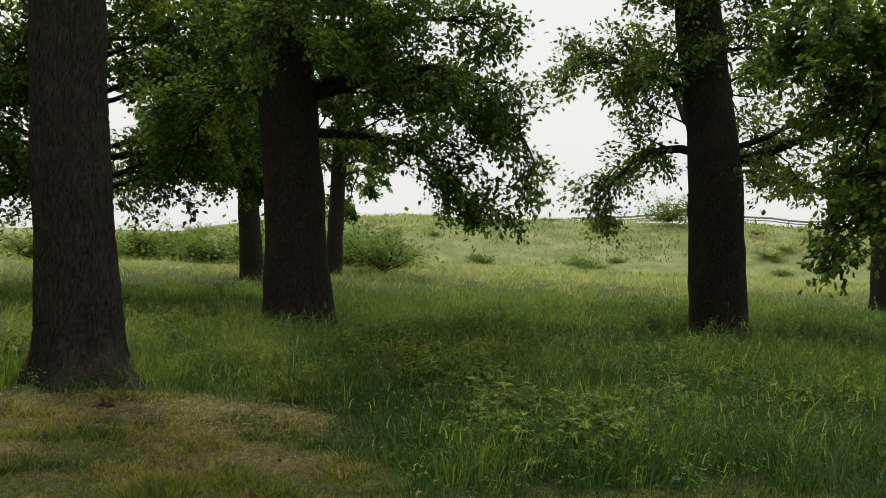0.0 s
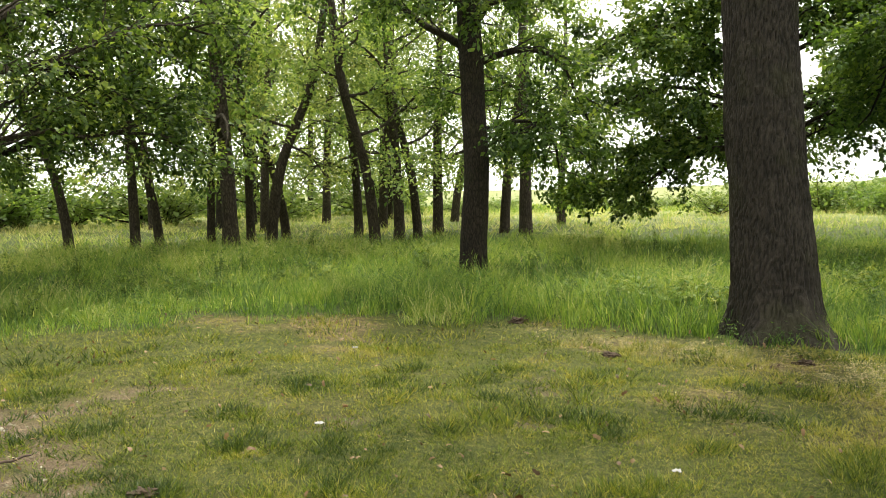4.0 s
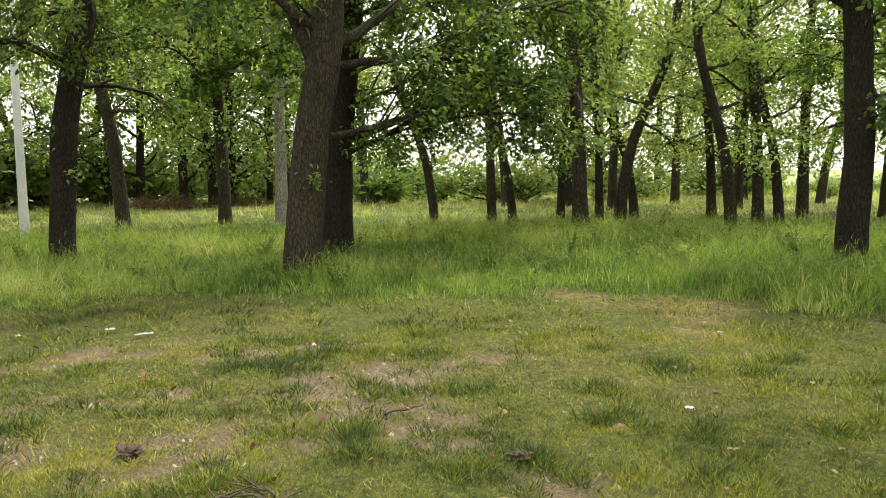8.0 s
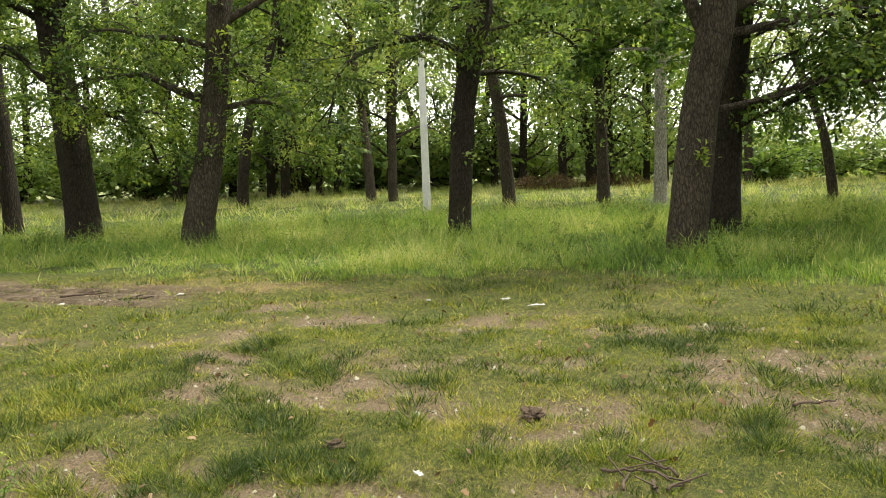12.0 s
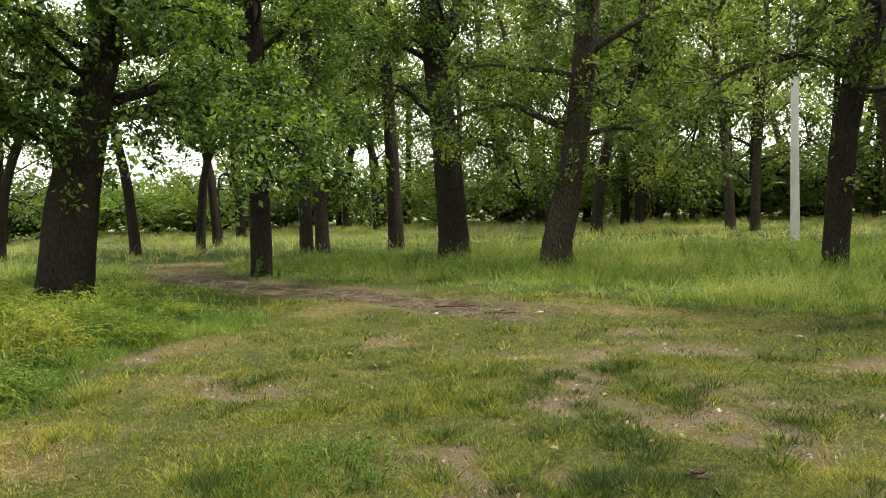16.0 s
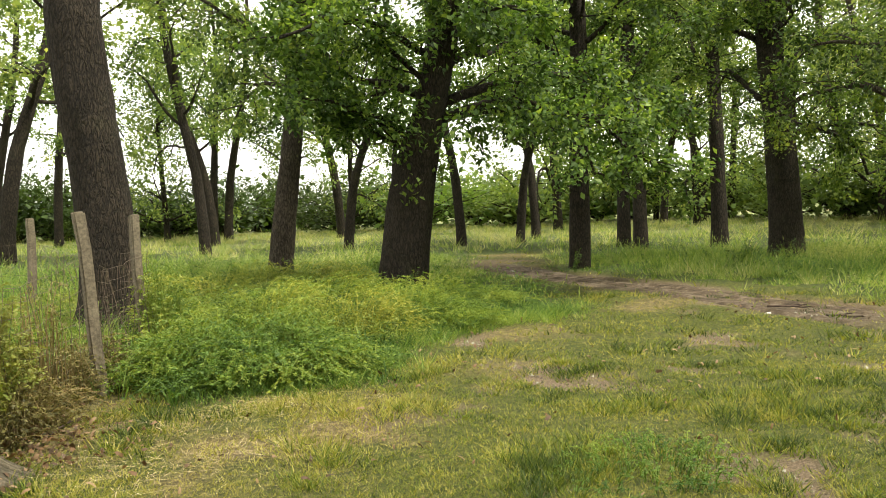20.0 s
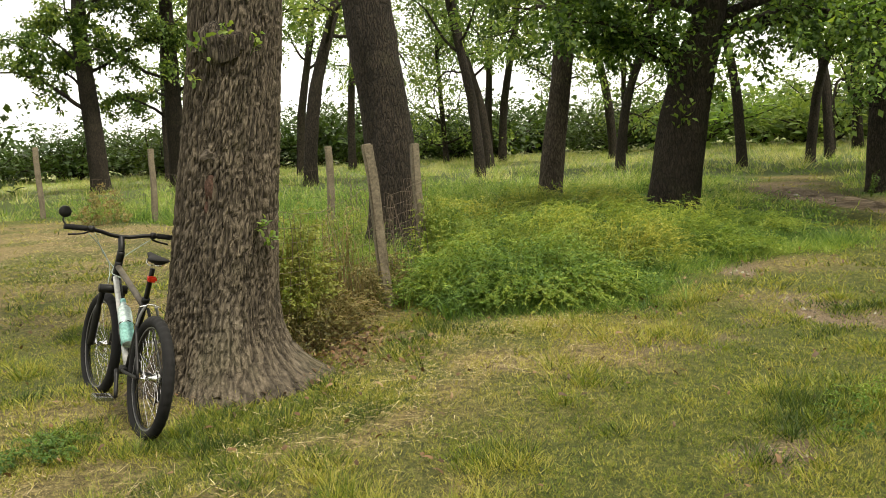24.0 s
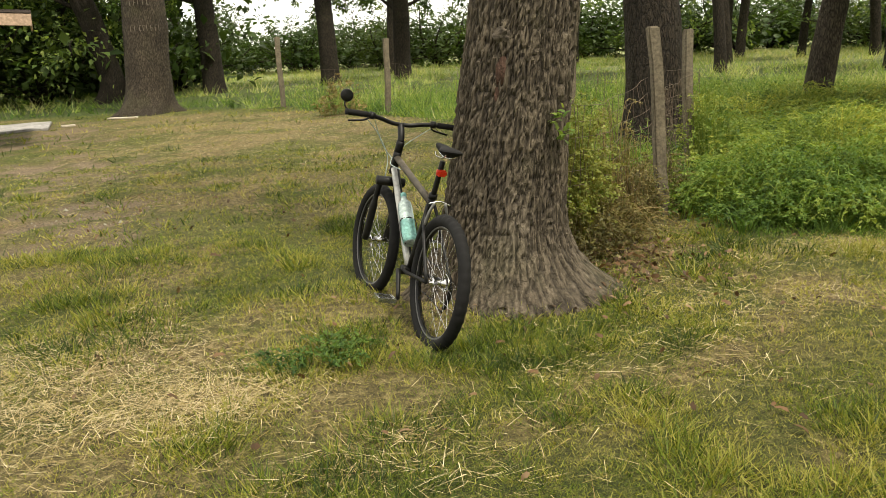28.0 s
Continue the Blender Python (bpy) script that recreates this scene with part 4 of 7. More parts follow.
oak("oak_tree", -15.5, 4.1, [(0.45, 0, 0.29), (2.22, 0.06, 0.27), (3.8, 0.25, 0.24), (4.84, 0.36, 0.22)], 0.05, 6, 13, 2.4, 20, 4.6, 0.42, seen=8.0, floor=2.5, boughs=((2.2, 1, 0.1, 0.25, 4.5, 0.065), (1.9, 1, -0.2, 0.1, 3.6, 0.045), (2.8, 1, 0.0, 0.3, 5.0, 0.034), (3.4, 1, -0.3, 0.4, 4.6, 0.034), (4.2, 0.9, 0.2, 0.4, 4.8, 0.034), (5.0, 1, -0.2, 0.4, 4.5, 0.034)), mat=BARK_SHADED, per_twig=30, label="dark oak standing close behind a leaning one")
oak("oak_tree", -17.7, -0.76, [(0.42, 0.02, 0.24), (2.59, 0.16, 0.23), (3.75, 0.4, 0.23), (5.48, 0.78, 0.19)], 0.05, 7, 13, 3.0, 20, 4.0, 0.36, seen=8.5, floor=2.1, mat=BARK_SHADED, shoots=14, upper=0.04, label="dark crooked oak leaning to one side")
oak("oak_tree", -16.8, -6.0, [(0.31, -0.06, 0.34), (2.12, 0.34, 0.28), (3.45, 0.52, 0.25), (5.42, 0.73, 0.25)], 0.05, 8, 13, 2.3, 22, 3.6, 0.36, seen=8.5, floor=1.9, mat=BARK_MID, shoots=45, label="oak leaning with leafy shoots along its trunk")
oak("oak_tree", -19.5, -9.7, [(0.33, 0.01, 0.40), (3.09, -0.17, 0.33), (4.95, -0.35, 0.31), (6.09, -0.4, 0.30)], 0.06, 9, 14, 2.8, 20, 4.4, 0.36, seen=9.0, floor=2.3, boughs=((4.9, 0.8, 0.1, 1.5, 4.0, 0.22), (2.9, 0.9, 0.0, 0.5, 3.0, 0.07)), mat=BARK_SHADED, shoots=14, label="tall forked dark oak")
oak("oak_tree", -14.9, -12.3, [(0.35, 0.01, 0.23), (2.41, 0.02, 0.21), (4.95, 0.07, 0.19), (6.5, 0.05, 0.17)], 0.04, 10, 12, 2.8, 20, 3.4, 0.36, seen=8.5, floor=2.0, mat=BARK_SHADED, shoots=26, label="slim upright dark oak beside the track")
oak("oak_tree", -9.4, -11.9, [(0.26, 0.01, 0.44), (1.8, 0.22, 0.40), (2.6, 0.42, 0.36), (3.24, 0.61, 0.29), (4.21, 0.84, 0.27), (5.17, 0.92, 0.24)], 0.10, 11, 13, 2.7, 24, 4.0, 0.34, seen=7.5, floor=2.3, mat=BARK_SHADED, boughs=((3.2, 1, 0.1, 0.35, 4.6, 0.1), (3.0, 1, -0.3, 0.2, 4.0, 0.07), (2.5, -0.9, -0.3, 0.5, 2.6, 0.06), (2.4, -0.9, 0.3, 0.6, 2.6, 0.05), (3.6, -0.9, -0.4, 0.3, 2.8, 0.06), (3.9, 0.2, -1, 0.3, 1.8, 0.05)), shoots=22, label="stout leaning oak with a burl and leafy low limbs")
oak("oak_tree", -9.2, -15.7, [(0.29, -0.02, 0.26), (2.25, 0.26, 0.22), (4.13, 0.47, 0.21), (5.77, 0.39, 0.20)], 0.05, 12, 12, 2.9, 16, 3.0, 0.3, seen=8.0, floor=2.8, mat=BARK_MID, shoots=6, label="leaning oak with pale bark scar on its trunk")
oak("oak_tree", -4.05, -11.15, [(0.08, 0.01, 0.38), (1.39, 0.01, 0.35), (3.16, -0.19, 0.33), (4.2, -0.27, 0.32)], 0.30, 13, 13, 5.0, 7, 4.0, 0.25, seen=6.0, floor=4.0, mat=BARK_SHADED, upper=0.03, label="dark leaning oak behind the fence posts")
oak("oak_tree", -0.90, -6.15, [(0.0, 0.0, 0.365), (0.74, 0.10, 0.35), (1.47, 0.20, 0.33), (2.18, 0.295, 0.31), (4.5, 0.55, 0.27)], 0.24, 14, 14, 5.5, 12, 4.5, 0.2, seen=4.5, floor=4.5, sides=290, ring=0.021, phase=5.0, furrow=0.02, ridge=0.018, trunk_mat=BARK_RIDGED, per_twig=110, root=(2.25, 0.36), label="old oak with deeply furrowed bark, a healed wound and spreading roots")
oak("oak_tree", 4.8, -24.6, [(0.15, 0.1, 0.60), (2.08, 0.25, 0.57), (2.94, 0.28, 0.55), (5, 0.3, 0.5)], 0.38, 15, 14, 5.5, 12, 4.5, 0.25, seen=9.0, mat=BARK_MID, label="broad old oak with letters carved into its bark")
oak("oak_tree", 7.3, -30.3, [(0.3, 0.5, 0.42), (2.0, 0.15, 0.38), (4.0, -0.35, 0.36), (6, -0.7, 0.33)], 0.1, 22, 13, 2.6, 18, 4.6, 0.42, seen=9, leaf=0.17, per_twig=34, twigs=5, floor=1.7, split_limbs=False, mat=BARK_SHADED, sides=20, ring=0.2, label="dark leaning oak in deep shade behind the shelter")
oak("oak_tree", -0.4, -36.0, [(0.3, 0.0, 0.38), (3.0, -0.08, 0.34), (6, -0.2, 0.3)], 0.08, 24, 14, 3.2, 20, 4.4, 0.42, seen=10, leaf=0.19, per_twig=28, twigs=5, floor=2.8, split_limbs=False, mat=BARK_SHADED, sides=20, ring=0.2, label="dark leafy oak standing before the hedge")
oak("oak_tree", -3.45, -36.5, [(0.3, 0.0, 0.36), (3.0, 0.05, 0.33), (6, 0.1, 0.3)], 0.08, 25, 14, 2.6, 22, 4.4, 0.44, seen=10, leaf=0.17, per_twig=30, twigs=5, floor=2.2, split_limbs=False, mat=BARK_SHADED, sides=20, ring=0.2, label="dark leafy oak standing before the hedge")
oak("oak_tree", 4.0, -33.5, [(0.3, 0.0, 0.40), (3.0, -0.05, 0.36), (6, -0.1, 0.33)], 0.08, 23, 13, 3.2, 16, 4.4, 0.4, seen=9, leaf=0.17, per_twig=30, twigs=5, floor=2.2, split_limbs=False, mat=BARK_SHADED, sides=20, ring=0.2, label=OAK)
oak("oak_tree", -5.6, 28.8, [(0.4, 0, 0.42), (3, -0.25, 0.36), (6, -0.5, 0.30)], 0.05, 16, 13, 2.8, 16, 4.6, 0.42, seen=10, leaf=0.21,  per_twig=26, twigs=6, floor=1.9, split_limbs=False, mat=BARK_SHADED, label=OAK, sides=20, ring=0.2)
oak("oak_tree", -3.4, 35.5, [(0.4, 0, 0.36), (3, 0.05, 0.33), (6, 0.1, 0.3)], 0.05, 17, 13, 2.8, 16, 4.6, 0.42, seen=12, leaf=0.25,  per_twig=26, twigs=6, floor=1.6, split_limbs=False, mat=BARK_SHADED, label=OAK, sides=20, ring=0.2)
oak("oak_tree", 14.2, 23.8, [(0.4, 0, 0.42), (3, -0.05, 0.38), (6, -0.1, 0.34)], 0.05, 18, 14, 2.6, 18, 5.5, 0.42, seen=10, leaf=0.21,  per_twig=26, twigs=6, floor=1.7, split_limbs=False, mat=BARK_SHADED, label=OAK, sides=20, ring=0.2)

oak("oak_tree", -7.6, 18.8, [(0.4, 0, 0.28), (3, 0.05, 0.25), (6, 0.1, 0.22)], 0.05, 19, 12, 2.2, 24, 4.8, 0.36, boughs=((2.3, -1, 0, 0.2, 5.0, 0.09), (2.6, -0.9, 0.3, 0.3, 4.8, 0.08), (3.3, -0.9, -0.3, 0.4, 4.6, 0.08), (2.3, 1, 0, 0.2, 4.2, 0.08), (4.2, -1, 0.1, 0.4, 4.6, 0.08), (2.6, 1, 0.2, 0.25, 5.2, 0.07), (3.4, 1, -0.2, 0.35, 5.2, 0.07), (4.4, 1, 0.1, 0.3, 5.0, 0.07), (5.4, 0.9, -0.2, 0.3, 4.8, 0.07)), seen=9, leaf=0.15, per_twig=36, twigs=6, floor=1.7, split_limbs=False, mat=BARK_SHADED, label=OAK, sides=20, ring=0.2)
oak("oak_tree", 8.6, 8.4, [(0.3, 0, 0.42), (3, -0.1, 0.38), (6, -0.3, 0.34)], 0.10, 20, 13, 3.2, 18, 5.0, 0.40, seen=6.5, near=True, leaf=0.13, floor=2.0, boughs=((3.4, -1, -0.2, 0.3, 4.2, 0.06), (4.2, -1, 0.1, 0.4, 4.5, 0.06), (2.8, -1, 0.2, 0.2, 4.0, 0.05), (5.0, -1, -0.2, 0.3, 4.0, 0.06)), mat=BARK_SHADED, per_twig=58, label="oak with low overhanging branches of broad lobed leaves")
oak("pale_tree", -26.5, 5.45, [(0.4, 0, 0.20), (3, 0.02, 0.18), (6, 0.05, 0.15)], 0.04, 21, 12, 4.0, 14, 3.2, 0.3, seen=12, leaf=0.19, split_limbs=False, mat=BARK_PALE, label="tree with pale whitish bark in the meadow", sides=14, ring=0.2, group="")

# slender trees of the wood, three kinds built once and copied
WOOD_LABEL = "slender dark woodland oak standing in the meadow"
# kinds 0 and 1 take the sunlit leaves and bark lightened to stand for haze
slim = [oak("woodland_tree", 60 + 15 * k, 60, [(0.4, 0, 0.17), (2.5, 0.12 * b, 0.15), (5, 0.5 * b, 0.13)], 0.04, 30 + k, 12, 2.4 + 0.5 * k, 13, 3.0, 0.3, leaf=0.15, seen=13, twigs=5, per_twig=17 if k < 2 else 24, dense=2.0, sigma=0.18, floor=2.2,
            split_limbs=False, sides=12, ring=0.3, mat=BARK_MID if k < 2 else BARK_SHADED, leaf_mat=LEAF_SUNLIT if k < 2 else LEAF_FAR, label=WOOD_LABEL, group="woodland trees") for k, b in enumerate((0.6, 2.8, -2.4, 1.3))]
# x, y, trunk's diameter
SLIM = [(-20.0, 12.5, 0.49), (-20.4, 14.1, 0.34), (-22, 14.5, 0.22), (-22.2, 16, 0.26), (-21, 18.1, 0.27), (-17, 15.2, 0.28), (-18.1, 17.2, 0.31), (-18.3, 18.2, 0.25), (-19.6, 20.5, 0.35),
        (-18, 22.2, 0.32), (-16.4, 21.3, 0.45), (-28.3, 0.75, 0.48), (-28, 3.9, 0.45), (-23, 9.3, 0.22), (-21.8, 10.6, 0.23), (-22.7, 11.8, 0.22), (-23, 13.7, 0.2),
        (-34.3, -4.7, 0.42), (-34.4, -3.8, 0.38), (-22, -16.2, 0.46), (-21.2, -15, 0.47), (-22.4, -13.1, 0.55), (-17.6, -25.1, 0.34), (-20.9, -22.6, 0.37), (-23, -21.6, 0.32), (-25, -22.6, 0.34),
        (-23.5, -34, 0.5), (-20.5, -40, 0.55), (-33.9, -10, 0.55), (7, -46, 0.7), (-3.6, -43, 0.5), (-9.5, -40, 0.5), (-16.9, -34.2, 0.45), (-18, -36.5, 0.4), (-7.4, -29.7, 0.62),
        (-24, 22, 0.34), (-27, 18.5, 0.36), (-22.5, 26, 0.36), (-30, 24, 0.4), (-26.5, 29, 0.4), (-20, 28.5, 0.34), (-33, 17, 0.4), (12, -44, 0.6), (-13.3, -27.7, 0.42), (-21.0, -35.5, 0.35), (-26, -33, 0.3), (-13.0, -43, 0.5)]
rng = np.random.default_rng(9)
for k, (x, y, diam) in enumerate(SLIM):
    s = (diam / 0.32) ** 0.6
    copy_thing(slim[k % 2 + (0 if y > -6 else 2)], Matrix.Translation((x, y, float(ground_z(x, y)))) @ Matrix.Rotation(rng.uniform(0, 6.28), 4, "Z") @ Matrix.Diagonal((s, s, max(0.85, s * 0.95), 1)))
# the denser wood farther off
for k in range(20):
    az, r = radians(rng.uniform(72, 126)), rng.uniform(38, 62)
    x, y = -math.sin(az) * r, math.cos(az) * r
    s = rng.uniform(1.0, 1.7)
    copy_thing(slim[k % 4], Matrix.Translation((x, y, float(ground_z(x, y)))) @ Matrix.Rotation(rng.uniform(0, 6.28), 4, "Z") @ Matrix.Diagonal((s, s, s, 1)))
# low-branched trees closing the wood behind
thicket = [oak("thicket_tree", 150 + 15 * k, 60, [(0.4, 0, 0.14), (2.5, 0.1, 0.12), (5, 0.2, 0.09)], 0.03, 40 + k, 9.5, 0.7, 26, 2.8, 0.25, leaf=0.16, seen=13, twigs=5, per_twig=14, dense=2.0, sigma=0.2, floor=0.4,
               split_limbs=False, sides=10, ring=0.4, mat=BARK_SHADED, leaf_mat=LEAF_FAR, label="low-branched leafy young tree at the back of the wood", group="thicket trees") for k in range(2)]
for k in range(22):
    az, r = radians(76 + 56 * (k + rng.random()) / 22), rng.uniform(40, 58)
    x, y = -math.sin(az) * r, math.cos(az) * r
    s = rng.uniform(0.9, 1.4)
    m = Matrix.Translation((x, y, float(ground_z(x, y)))) @ Matrix.Rotation(rng.uniform(0, 6.28), 4, "Z") @ Matrix.Diagonal((s, s, s, 1))
    if k < 2:
        thicket[k].matrix_world = m
    else:
        copy_thing(thicket[k % 2], m)
# the four first ones find their own places in the wood
for tree, (x, y, s) in zip(slim, ((-38, 12, 1.2), (-40, -14, 1.3), (-31, 19, 1.1), (-30, -27, 1.2))):
    tree.matrix_world = Matrix.Translation((x, y, float(ground_z(x, y)))) @ Matrix.Diagonal((s, s, s, 1))


# ---- bushes and hedges ----
def bush(x, y, width, height, seed, count=1500, leaf=0.14, mat=None, label="dense green leafy bush", name="bush", group="bushes", core=0):
    rng = np.random.default_rng(seed)
    top = thing(name, (x, y, float(ground_z(x, y))), label, "bush", group)
    wood, crown = Pile(), Pile()
    stems = 14
    for k in range(stems):
        az = k * 2.4 + rng.uniform(-0.3, 0.3)
        d = np.array([math.cos(az) * width / height * 0.8, math.sin(az) * width / height * 0.8, rng.uniform(0.6, 1.4)])
        path = branch_path(rng, (0, 0, 0), d, height * rng.uniform(0.7, 1.15), 0.05, 0.2, 7, 0.2)
        wood.add(*tube(path, np.linspace(0.02 * height, 0.004, 7), 4))
        n = count // stems
        f = rng.uniform(0.2, 1.05, n) * 6
        places = np.stack([np.interp(f, range(7), path[:, c]) for c in range(3)], -1) + rng.normal(0, (0.09 if core else 0.16) * height ** 0.7, (n, 3))
        places[:, 2] = np.abs(places[:, 2])
        v, t = leaves(rng, places, unit(d)[None] * np.ones((n, 1)), leaf, False)
        crown.add(v, t, np.repeat(np.clip(rng.normal(0.4, 0.12) + rng.normal(0, 0.12, n), 0, 1), 4))
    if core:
        # core leaves close the gaps; their darker tint paints in the inner shade
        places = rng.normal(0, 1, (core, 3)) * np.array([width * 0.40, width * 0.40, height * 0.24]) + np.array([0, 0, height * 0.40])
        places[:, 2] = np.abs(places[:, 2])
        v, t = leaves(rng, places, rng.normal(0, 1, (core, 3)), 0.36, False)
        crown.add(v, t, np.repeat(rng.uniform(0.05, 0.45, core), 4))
    tagged(child("stemwork", wood.mesh("stemwork", BARK_SHADED), top), kind="stuff")
    tagged(child("foliage", crown.mesh("foliage", mat or LEAF, False), top), kind="stuff")
    return top


for k, (x, y, w, h) in enumerate(((-8.5, 44, 2.2, 1.9), (-12.0, 45, 2.0, 1.6), (-5.6, 47, 2.2, 2.2), (-2.6, 46, 2.0, 1.8), (-15.5, 46, 2.0, 1.5))):
    bush(x, y, w, h, 60 + k, 2600, 0.17, LEAF_FAR, "leafy green bush growing before the far bank")
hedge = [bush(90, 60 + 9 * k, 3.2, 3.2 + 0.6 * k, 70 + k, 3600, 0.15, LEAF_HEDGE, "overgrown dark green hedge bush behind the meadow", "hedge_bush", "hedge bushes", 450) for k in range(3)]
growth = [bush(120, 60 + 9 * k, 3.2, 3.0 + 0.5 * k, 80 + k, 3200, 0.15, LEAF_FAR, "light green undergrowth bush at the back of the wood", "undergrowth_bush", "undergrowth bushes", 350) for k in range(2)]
rng = np.random.default_rng(12)
for k in range(36):
    az, r = radians(140 + 72 * (k + rng.random()) / 40), rng.uniform(50, 60)
    x, y = -math.sin(az) * r, math.cos(az) * r
    s = rng.uniform(0.75, 1.15)
    copy_thing(hedge[k % 3], Matrix.Translation((x, y, float(ground_z(x, y)))) @ Matrix.Rotation(rng.uniform(0, 6.28), 4, "Z") @ Matrix.Diagonal((s * 1.5, s * 1.5, s, 1)))
for k in range(8):
    az, r = radians(8 + 50 * (k + rng.random()) / 8), rng.uniform(44, 62)
    x, y = -math.sin(az) * r, math.cos(az) * r
    s = rng.uniform(0.25, 0.6)
    copy_thing(growth[k % 2], Matrix.Translation((x, y, float(ground_z(x, y)))) @ Matrix.Rotation(rng.uniform(0, 6.28), 4, "Z") @ Matrix.Diagonal((s * 1.3, s * 1.3, s, 1)))
for k in range(30):
    az, r = radians(72 + 70 * (k + rng.random()) / 30), rng.uniform(50, 64)
    x, y = -math.sin(az) * r, math.cos(az) * r
    s = rng.uniform(0.9, 1.5)
    copy_thing(growth[k % 2], Matrix.Translation((x, y, float(ground_z(x, y)))) @ Matrix.Rotation(rng.uniform(0, 6.28), 4, "Z") @ Matrix.Diagonal((s * 1.5, s * 1.5, s, 1)))
for k in range(9):
    az, r = radians(2 + 24 * (k + rng.random()) / 9), rng.uniform(38, 50)
    x, y = -math.sin(az) * r, math.cos(az) * r
    s = rng.uniform(0.45, 0.75)
    copy_thing(growth[k % 2], Matrix.Translation((x, y, float(ground_z(x, y)))) @ Matrix.Rotation(rng.uniform(0, 6.28), 4, "Z") @ Matrix.Diagonal((s * 1.3, s * 1.3, s, 1)))
for k in range(10):
    az, r = radians(46 + 28 * (k + rng.random()) / 10), rng.uniform(40, 54)
    x, y = -math.sin(az) * r, math.cos(az) * r
    s = rng.uniform(0.5, 0.95)
    copy_thing(growth[k % 2], Matrix.Translation((x, y, float(ground_z(x, y)))) @ Matrix.Rotation(rng.uniform(0, 6.28), 4, "Z") @ Matrix.Diagonal((s * 1.4, s * 1.4, s, 1)))
for k in range(46):
    az, r = radians(rng.uniform(-38, 44)), rng.uniform(52, 66)
    x, y = -math.sin(az) * r, math.cos(az) * r
    s = rng.uniform(0.10, 0.30)
    copy_thing(growth[k % 2], Matrix.Translation((x, y, float(ground_z(x, y)))) @ Matrix.Rotation(rng.uniform(0, 6.28), 4, "Z") @ Matrix.Diagonal((s * 1.8, s * 1.8, s, 1)))
for k, (az, r, s) in enumerate(((3, 47, 0.62), (5, 45, 0.7), (7.5, 46, 0.75), (1, 49, 0.5), (9.5, 44, 0.8), (4, 55, 0.8), (-17.5, 64, 0.7), (-20, 65, 0.6), (-33, 62, 0.8))):
    x, y = -math.sin(radians(az)) * r, math.cos(radians(az)) * r
    copy_thing(growth[k % 2], Matrix.Translation((x, y, float(ground_z(x, y)))) @ Matrix.Rotation(k * 1.1, 4, "Z") @ Matrix.Diagonal((s * 1.4, s * 1.4, s, 1)))
# the dark growth behind the shelter, and some thicket where the wood is open
for k, (x, y, s) in enumerate(((6.0, -37, 1.2), (8.5, -35, 1.3), (11, -36, 1.35), (13.5, -34, 1.3), (9.5, -31.5, 1.0), (12.5, -30, 1.1), (15.5, -31, 1.3), (18, -29, 1.3), (10.5, -40, 1.5), (15, -38, 1.5))):
    copy_thing(hedge[k % 3], Matrix.Translation((x, y, float(ground_z(x, y)))) @ Matrix.Rotation(k * 1.3, 4, "Z") @ Matrix.Diagonal((s * 1.2, s * 1.2, s, 1)))
for k, (x, y, s) in enumerate(((9, -33, 1.1), (12, -33, 1.2), (15, -34, 1.2), (8.5, -39, 0.9), (-18.5, -43, 0.9), (-27, -38, 0.9), (-33, 22, 1.0), (-40, 27, 1.2), (-44, 34, 1.2), (-36, 33, 1.0), (-47, 42, 1.2), (-31, 29, 0.9))):
    copy_thing(thicket[k % 2], Matrix.Translation((x, y, float(ground_z(x, y)))) @ Matrix.Rotation(k * 1.7, 4, "Z") @ Matrix.Diagonal((s, s, s, 1)))
for b, (x, y) in zip(hedge + growth, ((-22, -52), (-14, -54), (10, -56), (-62, 8), (-60, -20))):
    b.matrix_world = Matrix.Translation((x, y, float(ground_z(x, y))))


# ---- plain materials for the made things ----
def speckled(name, colour, rough=0.7, metal=0.0, amount=0.35, scale=25.0, bumpy=0.2):
    m, n, l, b = material(name, rough, metal, colour)
    f = noise_tex(n, l, scale, 5.0)
    w = noise_tex(n, l, scale * 0.12, 4.0)
    lo, hi = 1 - amount, 1 + amount
    tone = mix(n, l, 1.0, colour, ramp(n, l, f, [(0.3, (lo, lo, lo)), (0.7, (hi, hi, hi))]), "MULTIPLY")
    tone = mix(n, l, 0.7, tone, ramp(n, l, w, [(0.3, (lo, lo, lo)), (0.7, (hi, hi, hi))]), "MULTIPLY")
    l.new(tone, b.inputs["Base Color"])
    if bumpy:
        bump(n, l, b, f, bumpy, 0.006)
    return m


CONCRETE = speckled("pale_concrete", (0.62, 0.62, 0.60), 0.85, amount=0.12)
POST_WOOD = speckled("weathered_post", (0.155, 0.130, 0.092), 0.9, amount=0.4, scale=40, bumpy=0.6)
RUST = speckled("rusty_wire", (0.16, 0.12, 0.09), 0.6, 0.6)
RUBBER = speckled("black_rubber", (0.006, 0.006, 0.006), 0.85, amount=0.3)
BLACK = speckled("black_paint", (0.004, 0.004, 0.004), 0.5, amount=0.2, bumpy=0)
SILVER = speckled("brushed_silver", (0.16, 0.16, 0.155), 0.4, 0.5, amount=0.12, bumpy=0)
GREY = speckled("grey_bike_paint", (0.055, 0.046, 0.034), 0.5, 0.0, amount=0.6, bumpy=0)
FRAME_SILVER = speckled("silver_bike_paint", (0.40, 0.40, 0.38), 0.35, 0.2, amount=0.3, bumpy=0)
STEEL = speckled("bright_steel", (0.62, 0.62, 0.62), 0.25, 1.0, amount=0.1, bumpy=0)
RED = speckled("red_lens", (0.55, 0.03, 0.012), 0.3, amount=0.1, bumpy=0)
